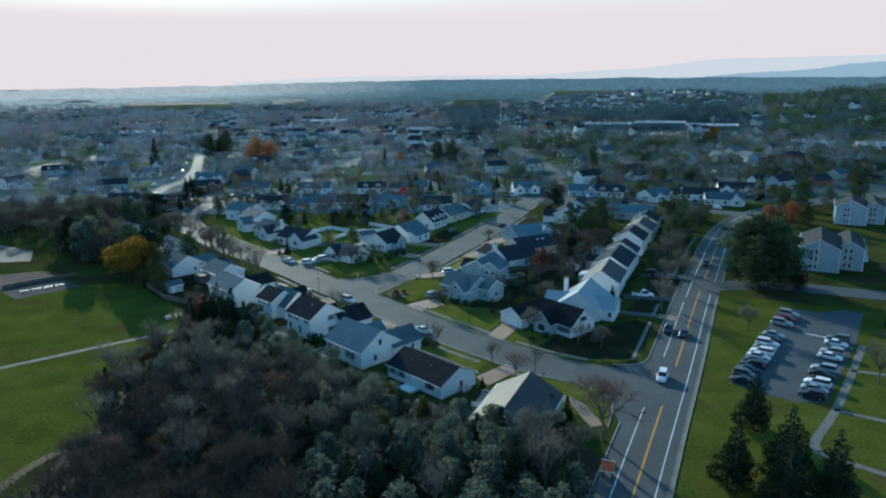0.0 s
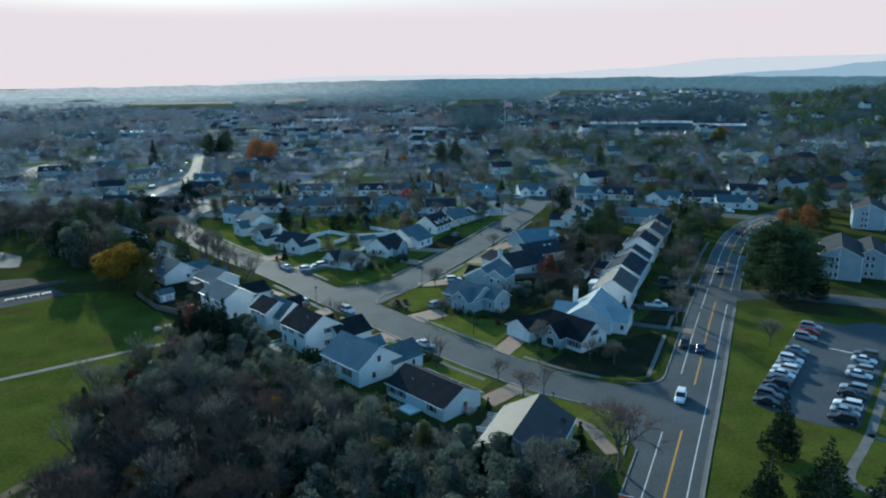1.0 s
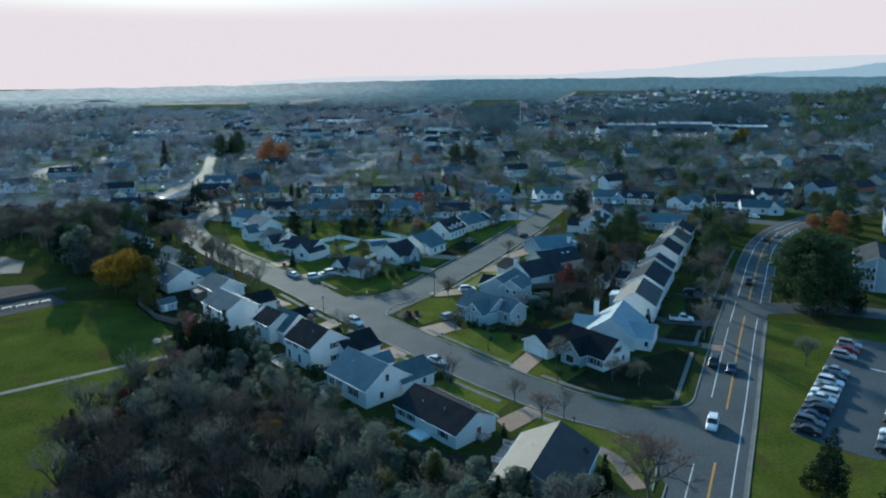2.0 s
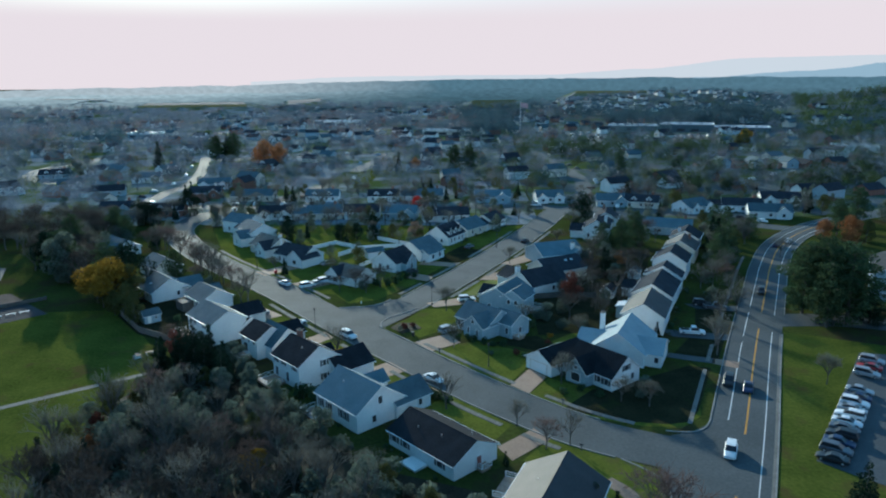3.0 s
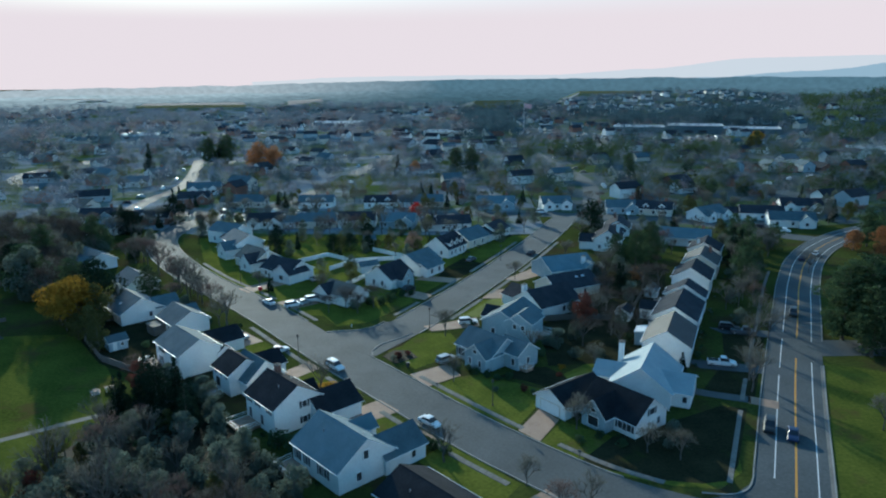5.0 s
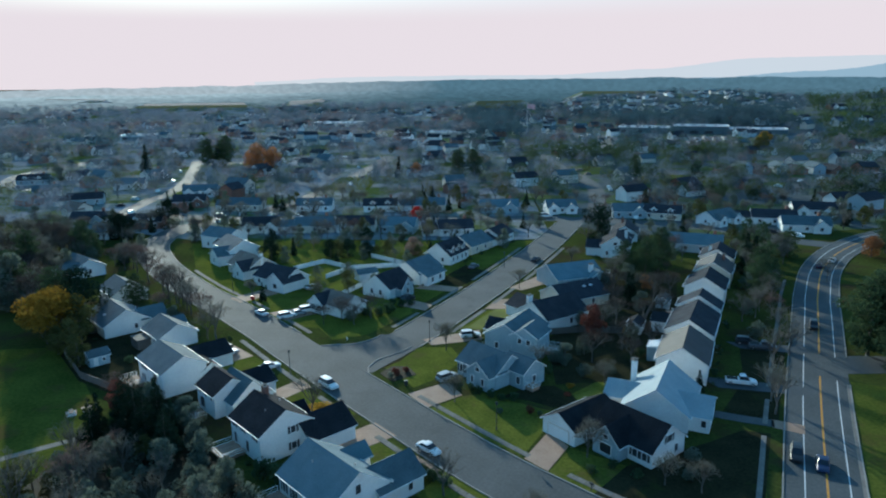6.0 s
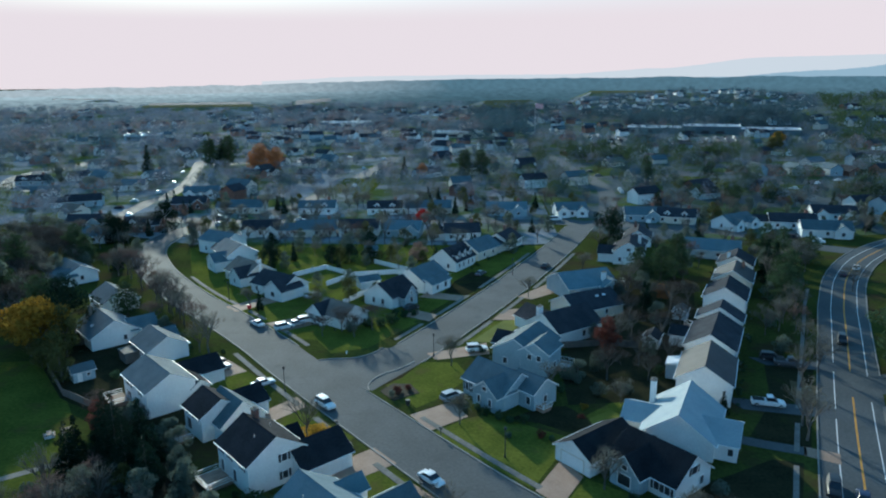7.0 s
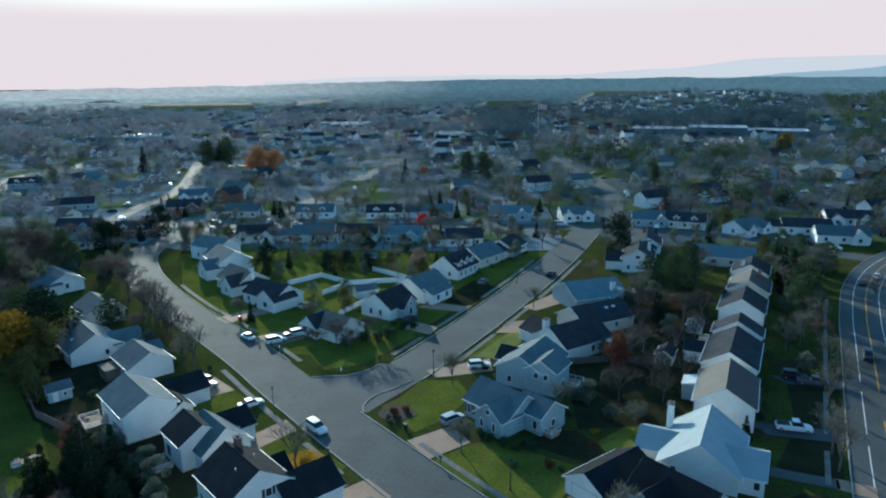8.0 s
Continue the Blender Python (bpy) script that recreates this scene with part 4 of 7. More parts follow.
ground_piece("driveway", ribbon(smooth_line([(22.4, 115.4), (24.8, 112.0), (25.6, 108.0), (26.6, 104.0)]), -1.2, 1.2, -0.1, 0.045), M["drive"], "curved buff concrete driveway beside the corner house", "driveway")

# the corner plot between the residential street and the main road
house("white-trimmed house with a navy shingle roof and front gables", 29.2, 152.8, -50, [
    (0, 0, 0, 11.4, 8.6, 2.7, 3.2, "white", "black", row("E", 3.2, (0,), 1.4, 1.2, "shuttered") + row("E", 0.9, (2.0,)) + row("S", 0.9, (2.6, 4.4), 0.9, 1.4, "shuttered")),
    (-9.6, -2.6, 90, 11.4, 7.0, 2.6, 2.0, "white", "black", [("garage", "W", 0, 0.1, 4.4, 2.1), ("window", "S", 0, 0.9, 0.8, 1.2)]),
    (-1.2, -4.0, 90, 5.4, 5.0, 2.8, 2.5, "grey", "black", [("window", "W", 0, 0.6, 2.2, 1.7), ("window", "W", 0, 3.1, 0.9, 0.7)])])
house("large white house with pale blue-grey crossing roofs", 36.0, 164.6, RD, [
    (0.8, 0, 0, 13.8, 11.0, 2.9, 3.9, "white", "blue", row("W", 1.5, (-3.4,), 0.8, 1.2) + row("S", 1.0, (-4, 0, 4), 0.9, 1.3)),
    (1.2, 5.4, 90, 8.0, 7.4, 2.6, 1.6, "white", "blue", row("E", 0.8, (0,), 1.4, 1.5)),
    (-0.4, -4.6, 90, 8.4, 8.6, 2.8, 2.0, "white", "blue", [("window", "N", 3.2, 1.0, 0.8, 1.2)])],
    extras=lambda h: chimney(h, I4, 5.4, 5.8, 2.0, 7.0, 0.9, "trim"))

# detached houses in a close row along the main road
ROW = "row of gabled houses along the main road"
house("white gabled house with grey and dark slopes", 46.0, 183.6, RD + 2, [
    (0, 0, 0, 13.6, 9.6, 4.2, 2.9, "white", "pewter", row("W", 1.0, (-2,)) + row("N", 3.0, (-3, 3), 0.9, 1.2) + row("S", 1.0, (-3, 3)))], ROW,
    lambda h: (part("sun_room", Shape().box(3.6, 6.2, 0, 3.8, 2.8, 3.2), M["grey"], h, "white glazed sun room with dark panes"), part("sun_room_roof", Shape().extrude([(4.6, 3.22), (7.8, 3.0), (7.8, 3.15), (4.6, 3.8)], 1.5, 5.7), M["trim"], h),
                [opening(h, I4, "window", "N", u, 1.3, 0.9, 1.2, 13.6, 15.24) for u in (-2.8, -4.4)]))
house("white house with a long dark grey shingle roof", 53.0, 200.6, RD, [
    (0, 0, 0, 15.6, 9.8, 4.2, 2.8, "white", "charcoal", row("N", 3.0, (-4, 0, 4), 0.9, 1.2)), (4.0, 6.8, 90, 5, 5.0, 2.6, 1.4, "white", "charcoal", row("E", 1.0, (0,), 1.5, 1.4))], ROW)
house("short white gabled house with a charcoal roof", 58.3, 212.2, RD, [(0, 0, 0, 6.2, 9.6, 4.7, 2.8, "white", "charcoal", row("W", 1.6, (0,)) + row("N", 3.0, (-1.5, 1.5)))], ROW,
      lambda h: deck(h, I4, -1.0, 6.4, 4.2, 3.0, 1.2))
house("white gabled house with a tall pale gable", 65.2, 228.2, RD, [(0, 0, 0, 11.4, 9.6, 5.2, 2.8, "white", "charcoal", row("W", 1.6, (-2, 2)) + row("N", 2.8, (-2, 2)))], ROW)
house("cream gabled house with a sunlit brownish roof", 74.0, 247.2, RD, [(0, 0, 0, 12.0, 9.6, 4.2, 2.8, "cream", "pewter", row("N", 1.2, (-3, 3)))], ROW, lambda h: chimney(h, I4, 3, -2, 4, 7.6))
house("long pale blue house with a teal shingle roof", 80, 286, RD - 85, [(0, 0, 0, 19.0, 10, 2.9, 2.6, "grey", "teal", row("S", 1.0, (-6, -2, 3, 7), 1.2, 1.2))], ROW, lambda h: chimney(h, I4, 7, 1, 4, 6.8))
house("white gabled house with a dark roof and chimney", 80.8, 264, RD, [(0, 0, 0, 11, 9.4, 4.0, 2.5, "white", "charcoal", row("W", 1.2, (0,)))], ROW, lambda h: chimney(h, I4, -3, 2, 4, 7.2, 0.8, "trim"))

# houses in the wedge between the two residential streets
house("grey-sided house with white-trimmed gables and dark shutters", 6.2, 180.0, ST, [
    (0.2, 0.3, 0, 10.6, 8.4, 3.2, 2.8, "grey", "slate", row("W", 0.9, (-2, 2), 0.9, 1.8, "shuttered") + row("S", 0.9, (-4.2, -2.2), 0.8, 1.6, "shuttered")),
    (2.4, -3.0, 90, 5.6, 6.0, 3.1, 2.3, "grey", "slate", row("W", 0.9, (-1.4, 1.4), 0.7, 1.4) + row("W", 3.5, (0,), 1.0, 0.8)),
    (6.0, 3.0, 0, 6.2, 6.2, 3.3, 2.0, "grey", "slate", row("S", 0.9, (1.8,), 0.9, 1.5) + row("E", 0.9, (0,)))],
    extras=lambda h: deck(h, I4, 10.0, 1.6, 2.0, 2.4, 0.7))
house("grey-sided two-storey house with a gable to the street", 13.0, 197.2, RD - 5, [
    (0, 0, 0, 12.0, 9.8, 3.8, 2.7, "grey", "slate", row("W", 0.9, (-2, 2)) + row("N", 1.0, (-3, 3))),
    (-3.0, -4.6, 0, 6.6, 6.0, 4.8, 1.8, "grey", "slate", row("W", 3.0, (-1, 1), 0.9, 1.1) + row("S", 0.9, (0,), 1.2, 1.4)),
    (2.5, 5.6, 90, 4.6, 5.4, 2.6, 1.8, "grey", "charcoal", [])],
    extras=lambda h: deck(h, I4, -0.6, -8.8, 3.4, 3.2, 0.9))
house("white house with black roofs and a white chimney", 23.0, 212.6, 36, [
    (0, 0, 0, 13.4, 10.6, 3.0, 3.2, "white", "charcoal", row("S", 0.9, (1, 4), 1.0, 1.4)),
    (-2.0, 7.0, 90, 8, 7.4, 2.7, 2.2, "white", "charcoal", [])], extras=lambda h: chimney(h, I4, -5.4, 2.6, 2, 7.0, 0.9, "trim"))
house("dark-roofed house with two small skylights", 30.5, 227.5, 30, [(0, 0, 0, 14.5, 10.5, 2.8, 2.8, "cream", "charcoal", row("S", 1.0, (-3, 2)))],
      extras=lambda h: [part("skylight", Shape().box(0, 0, 0, 0.9, 0.6, 0.1), M["lamp"], h, "pale roof skylight", pose(u, -2.0, 4.78, 28)) for u in (1.5, 3.6)])
house("large pale blue house with a broad teal roof", 32.0, 245.4, 22, [(0, 0, 0, 15, 12.4, 3.2, 2.9, "grey", "teal", row("S", 1.0, (-5, 0, 4), 1.0, 1.3)), (5.2, -5.0, 90, 5, 6, 3.0, 2.0, "grey", "teal", [])],
      extras=lambda h: (chimney(h, I4, 4.0, -4.6, 3, 6.4, 0.8, "trim"), deck(h, I4, 10, -2, 4, 3.4, 2.0)))
house("white gabled house with three upper windows", 52.5, 279.5, 75, [(0, 0, 0, 12, 9.2, 4.2, 3.0, "white", "charcoal", row("W", 1.0, (-2.6, 2.6), 0.8, 1.3) + row("W", 4.4, (0,), 1.2, 0.9)), (-1, 5.5, 90, 8, 6, 2.8, 2.0, "white", "charcoal", [])],
      extras=lambda h: chimney(h, I4, 2, -3, 4, 8.2, 1.0, "trim"))

# houses on the far side of the junction
house("white cottage with a tan patched roof on the corner plot", -30.6, 220.6, ST + 8, [
    (0, 0, 0, 10.4, 8.2, 2.7, 2.3, "white", "brown", row("E", 0.9, (0,), 1.2, 1.2)), (-3.4, -2.4, 90, 6, 5.4, 2.7, 2.2, "white", "charcoal", row("W", 0.9, (-1.2, 1.2), 0.9, 1.5, "shuttered"))])
house("white house with a dark roof and white gable", -52.0, 244.4, -36, [
    (0, 0, 0, 13, 9.6, 2.8, 2.8, "white", "charcoal", row("S", 0.9, (-4, 0), 1.0, 1.3)), (4.4, -2.2, 90, 7.6, 7.2, 2.8, 2.6, "white", "charcoal", row("W", 1.0, (0,), 1.6, 1.3))])
house("grey gabled house with a charcoal roof beside the side street", -20.0, 236.4, 58, [
    (0, 0, 0, 10.4, 9.4, 2.9, 3.2, "white", "charcoal", row("W", 0.9, (-1.5, 1.5), 0.9, 1.4)), (0, -4.4, 90, 5, 5.4, 2.8, 2.6, "grey", "charcoal", row("W", 0.9, (0,), 1.2, 1.5) + row("W", 3.2, (0,), 0.8, 0.8))])
house("white house with a stepped blue-grey roof", -12.6, 250.6, 58, [
    (0, 0, 0, 11.6, 10, 3.2, 3.0, "white", "slate", row("W", 1.0, (0,))), (-1, -5.0, 0, 9, 5, 2.7, 1.3, "white", "slate", row("S", 0.8, (-2, 2), 1.2, 1.4))])
gab = house("white house with three dormers in a dark roof", -4.2, 272.4, 60, [
    (0, 0, 0, 12, 9.6, 3.0, 3.6, "white", "charcoal", row("S", 0.9, (-4, -1.5, 1.5, 4), 0.9, 1.4) + row("W", 1.0, (-2, 2)))] + [
    (u, -2.9, 90, 2.6, 1.9, 5.0, 0.9, "white", "charcoal", row("W", 3.9, (0,), 0.9, 1.0)) for u in (-3.4, 0, 3.4)])
house("cream house with a grey gabled roof", 3.6, 286.4, 54, [(0, 0, 0, 13, 10, 2.9, 2.9, "cream", "slate", row("S", 0.9, (-3, 2)) + row("W", 1, (0,)))])
house("tall white house with a pale grey roof", -74.5, 274.5, -50, [(0, 0, 0, 13, 10, 4.6, 2.8, "white", "slate", row("E", 1.0, (0,)) + row("S", 3.4, (-3, 3))), (3, -5.5, 90, 7, 7, 3.2, 2.2, "white", "slate", row("W", 1.0, (0,)))])
house("brown-roofed house with a white chimney side", -64.5, 257.5, -42, [(0, 0, 0, 12, 9.4, 2.9, 3.0, "cream", "brown", row("S", 0.9, (-3, 2))), (3.5, -4, 90, 6, 6, 2.8, 2.4, "white", "charcoal", row("W", 1, (0,)))], extras=lambda h: chimney(h, I4, 5.4, 0, 3, 7, 0.9, "trim"))
house("white split-level house with blue-grey roofs", -84.5, 292, -30, [(0, 0, 0, 13, 9.6, 4.4, 2.4, "white", "slate", row("S", 1, (-3, 2))), (7, -4, 0, 8, 7, 3, 1.8, "white", "charcoal", row("S", 1, (0,)))])
BACK = "houses along the cross street"
ROOFS = {"slate": " with a grey gabled roof", "charcoal": " with a dark gabled roof", "teal": " with a dull teal roof", "brown": " with a brown gabled roof"}
# Many dark roofs here take the lighter slate colour in place of haze.
for x, y, a, L, wl_, rf, form in ((-78, 318, 4, 14, "white", "charcoal", 1), (-57, 318, 6, 15, "cream", "slate", 3), (-41, 320, 0, 15, "white", "charcoal", 1), (-24, 317, -6, 14, "grey", "teal", 0), (-2, 312, 8, 13, "white", "charcoal", 3),
                                  (13, 299, 62, 11, "white", "charcoal", 3), (17, 357, 0, 17, "grey", "teal", 0), (44, 356, 6, 13, "white", "slate", 1), (72, 345, -8, 14, "grey", "slate", 0), (61, 304, 75, 12, "white", "charcoal", 3), (85, 341, -20, 15, "cream", "charcoal", 2),
                                  (104, 330, 35, 15, "white", "slate", 1), (126, 330, -12, 17, "white", "charcoal", 3), (132, 316, -12, 17, "white", "slate", 0), (150, 347, -10, 17, "white", "charcoal", 1),
                                  (-128, 326, 8, 14, "brick", "charcoal", 2), (-66, 362, 2, 16, "white", "slate", 2), (-98, 364, 0, 15, "cream", "slate", 3), (-36, 361, 3, 15, "white", "charcoal", 2), (-14, 362, 0, 14, "cream", "slate", 3), (-128, 374, 10, 15, "brick", "charcoal", 0), (-153, 331, 6, 15, "grey", "charcoal", 0), (-134, 405, 8, 17, "grey", "slate", 1), (-183, 430, 12, 16, "white", "slate", 1), (-186, 468, 60, 13, "white", "slate", 2), (-248, 448, 14, 17, "grey", "charcoal", 2), (-182, 381, 20, 16, "grey", "charcoal", 3), (-216, 406, 30, 13, "white", "slate", 0), (-139, 306, 40, 13, "white", "slate", 1)):
    mass = [(0, 0, 0, L, 9.2, 2.9, 2.6, wl_, rf, row("S", 0.9, (-L / 3, 0, L / 3), 1.1, 1.3) + row("E", 1, (0,)) + row("W", 1, (0,)))]
    if form == 0:
        mass += [(L * 0.28, -3.6, 90, 5, 5.4, 2.8, 2.1, wl_, rf, row("W", 1, (0,), 1.2, 1.3))]
    elif form == 1:
        mass += [(s_ * L * 0.3, -4.0, 90, 4.6, 4.8, 2.7, 1.8, "white", rf, row("W", 1, (0,), 1.4, 1.3)) for s_ in (-1, 1)]
    elif form == 2:
        mass += [(s_ * L * 0.22, -2.6, 90, 2.8, 1.9, 4.3, 0.8, "white", rf, row("W", 3.4, (0,), 0.9, 0.9)) for s_ in (-1, 1)]
    else:
        mass += [(-L * 0.5 - 3.0, 0.6, 0, 6.2, 7.4, 2.5, 1.9, wl_, rf, [("garage", "S", 0, 0.1, 3.6, 2.1)])]
    house({"white": "white suburban house", "cream": "cream suburban house", "grey": "grey-blue suburban house", "brick": "brick suburban house"}[wl_] + ROOFS[rf] + ("", " and twin front gables", " and two dormers", " and a garage wing")[form],
          x, y, a, mass, BACK, (lambda h: chimney(h, I4, L * 0.3, 1.2, 3.5, 6.9, 0.8, "brick" if wl_ != "brick" else "trim")) if form in (0, 2, 3) else None)


def apartments(x, y, angle, label):
    b = thing("apartment_building", pose(x, y, 0, 0, 0, angle), label, "apartment building", "apartment buildings beside the lawn")
    storeys = (0.8, 3.2, 5.4)
    end = [("window", "W", u, f, 0.8, 1.3) for f in storeys for u in (-2.2, -0.9)]
    side = [("window", s_, u, f, 0.9, 1.3) for f in storeys for s_ in ("S", "N") for u in (-7.6, -6.4, -1.2, 0, 6.4, 7.6)]
    block(b, I4, 21, 11, 7.2, 2.6, "grey", "weathered", end + side)
    block(b, pose(4.5, -8.2, 0), 19, 7.6, 6.8, 2.1, "grey", "weathered", [("window", "W", u, f, 0.8, 1.3) for f in storeys for u in (-1.2, 0.2)] + [("window", "S", u, f, 0.9, 1.3) for f in storeys for u in (-6, 0, 6)])
    for px_, py_ in ((-10.54, -5.44), (-10.54, 5.44), (-10.54, 0.4), (-5.04, -11.94)):
        part("corner_board", Shape().box(px_, py_, 0, 0.1, 0.22, 7.0 if py_ != 0.4 else 9.2), M["trim"], b, "white corner board")
    for k in range(3):
        part("balcony", Shape().box(-2.6 + 5 * k, -12.6, 2.9, 2.6, 1.2, 0.2).box(-2.6 + 5 * k, -13.15, 3.1, 2.6, 0.08, 0.9), M["trim"], b, "white balcony")


apartments(120, 209, 62, "three-storey blue-grey apartment building with dark gabled roofs")
apartments(168, 276, 62, "three-storey blue-grey apartment building behind orange trees")
# ---- trees and shrubs ----
rng = random.Random(7)


def rand_way(r, up=0.0):
    a, z = r.uniform(0, 2 * math.pi), r.uniform(-1, 1)
    s = math.sqrt(max(0, 1 - z * z))
    return Vector((s * math.cos(a), s * math.sin(a), z + up)).normalized()


def bare_shapes(seed, height, spread, twigs=10):
    """A leafless tree: trunk and limbs in one mesh, fine twigs in another."""
    r = random.Random(seed)
    wood, fine = Shape(), Shape()

    def grow(p, d, length, rad, level):
        q = p + d * length
        mid = p + d * length * 0.5 + rand_way(r) * length * 0.06
        sides = (6, 5, 4, 3)[level]
        if level < 3:
            wood.tube(p, mid, rad, rad * 0.8, sides)
            wood.tube(mid, q, rad * 0.8, rad * 0.55, sides)
        else:
            edge = d.orthogonal().normalized() * rad
            wood.put([p - edge, p + edge, q], [(0, 1, 2)])
        if level == 3:
            for _ in range(twigs):
                t = r.uniform(0.15, 1.0)
                a = p + d * length * t
                w = (d + rand_way(r) * 0.9).normalized()
                b = a + w * r.uniform(0.5, 1.25)
                side = w.cross(rand_way(r)).normalized() * 0.035
                fine.put([a - side, a + side, b], [(0, 1, 2)])
            return
        n = (r.randint(5, 6), 4, 4)[level]
        turn0 = r.uniform(0, 6.3)
        for k in range(n):
            a = turn0 + 2 * math.pi * k / n + r.uniform(-0.4, 0.4)
            u = d.orthogonal().normalized()
            out = u * math.cos(a) + d.cross(u) * math.sin(a)
            tilt = r.uniform(0.45, 0.9) * spread
            w = (d * math.cos(tilt) + out * math.sin(tilt) + Vector((0, 0, 0.15))).normalized()
            start = p + d * length * r.uniform(0.62, 1.0)
            grow(start, w, length * (r.uniform(0.75, 1.0), 0.72, 0.66)[level], rad * 0.55, level + 1)
        if level < 2:
            grow(q, (d + rand_way(r) * 0.15).normalized(), length * 0.6, rad * 0.5, level + 1)

    grow(Vector((0, 0, -0.1)), Vector((0, 0, 1)), height * 0.36, height * 0.021, 0)
    return wood, fine


def leaf_cloud(seed, centres, radii, count, size, flat=1.0):
    """Leaf clumps thrown about centres; the outline stays uneven, with gaps."""
    r = np.random.RandomState(seed)
    k = r.choice(len(centres), count, p=np.array(radii) ** 2 / (np.array(radii) ** 2).sum())
    way = r.normal(size=(count, 3))
    way /= np.linalg.norm(way, axis=1)[:, None]
    p = np.array(centres)[k] + way * (np.array(radii)[k] * r.uniform(0.55, 1.08, count) ** 0.6)[:, None] * (1, 1, flat)
    p[:, 2] = np.maximum(p[:, 2], 0.1)
    u = r.normal(size=(count, 3))
    u /= np.linalg.norm(u, axis=1)[:, None]
    w = np.cross(u, way + r.normal(size=(count, 3)) * 0.6)
    w /= np.linalg.norm(w, axis=1)[:, None] + 1e-6
    s = size * r.uniform(0.6, 1.4, count)[:, None]
    quads = np.stack([p - u * s, p - w * s * 0.5, p + u * s, p + w * s * 0.5], 1).reshape(-1, 3)
    sh = Shape()
    sh.v = [tuple(q) for q in quads]
    sh.f = [(4 * i, 4 * i + 1, 4 * i + 2, 4 * i + 3) for i in range(count)]
    return sh


def leafy_shapes(seed, height, width, count, size, low=0.25):
    r = random.Random(seed)
    wood = Shape()
    wood.tube((0, 0, -0.1), (0, 0, height * 0.45), height * 0.025, height * 0.015, 6)
    centres, radii = [], []
    for k in range(20):
        a, f = r.uniform(0, 6.3), r.uniform(0, 1)
        z = height * (low + (0.93 - low) * f)
        reach = width / 2 * math.sqrt(max(0.05, 1 - (2 * f - 0.85) ** 2)) * r.uniform(0.35, 0.85)
        c = (reach * math.cos(a), reach * math.sin(a), z)
        centres.append(c)
        radii.append(width * r.uniform(0.13, 0.24))
        wood.tube((0, 0, height * min(0.44, 0.2 + 0.3 * f)), c, height * 0.009, height * 0.003, 3)
    return wood, leaf_cloud(seed, centres, radii, count, size, 0.85)


def conifer_shapes(seed, height, width, count, size, bare=0.08):
    r = random.Random(seed)
    wood = Shape().tube((0, 0, -0.1), (0, 0, height * 0.95), height * 0.02, 0.02, 6)
    centres, radii = [], []
    n = 46
    for k in range(n):
        f = k / n
        z = height * (bare + (1 - bare) * f)
        reach = width / 2 * (1 - f) ** 0.8 * r.uniform(0.55, 1.0)
        a = k * 2.4 + r.uniform(-0.4, 0.4)
        centres.append((reach * 0.7 * math.cos(a), reach * 0.7 * math.sin(a), z))
        radii.append(max(0.35, reach * 0.55))
        wood.tube((0, 0, z), (reach * math.cos(a), reach * math.sin(a), z - 0.1), 0.05, 0.015, 3)
    return wood, leaf_cloud(seed, centres, radii, count, size, 0.6)


def pine_shapes(seed, height, width, count, size):
    """A broad pine: tiers of level boughs with open gaps between them."""
    r = random.Random(seed)
    wood = Shape().tube((0, 0, -0.1), (0, 0, height * 0.95), height * 0.022, 0.03, 6)
    centres, radii = [], []
    for k in range(44):
        f = (k / 44) ** 0.9
        z = height * (0.10 + 0.86 * f)
        reach = width / 2 * (0.75 + 0.5 * f if f < 0.4 else 1.14 * (1 - f) ** 0.36) * r.uniform(0.5, 1.05)
        a = k * 2.4 + r.uniform(-0.5, 0.5)
        tip = (reach * math.cos(a), reach * math.sin(a), z + 0.06 * reach)
        wood.tube((0, 0, z - 0.12 * reach), tip, 0.09, 0.02, 3)
        for g in (0.5, 0.95):
            centres.append((tip[0] * g, tip[1] * g, z + r.uniform(-0.2, 0.3)))
            radii.append(max(0.8, reach * r.uniform(0.30, 0.48)))
    return wood, leaf_cloud(seed, centres, radii, count, size, 0.55)


def shrub_shapes(seed, height, width, count, size):
    r = random.Random(seed)
    wood = Shape()
    centres, radii = [], []
    for k in range(7):
        a, d = r.uniform(0, 6.3), r.uniform(0, 0.32) * width
        c = (d * math.cos(a), d * math.sin(a), height * r.uniform(0.3, 0.7))
        wood.tube((0, 0, -0.05), c, 0.04, 0.015, 3)
        centres.append(c)
        radii.append(r.uniform(0.2, 0.34) * min(width, height * 1.3))
    return wood, leaf_cloud(seed, centres, radii, count, size)


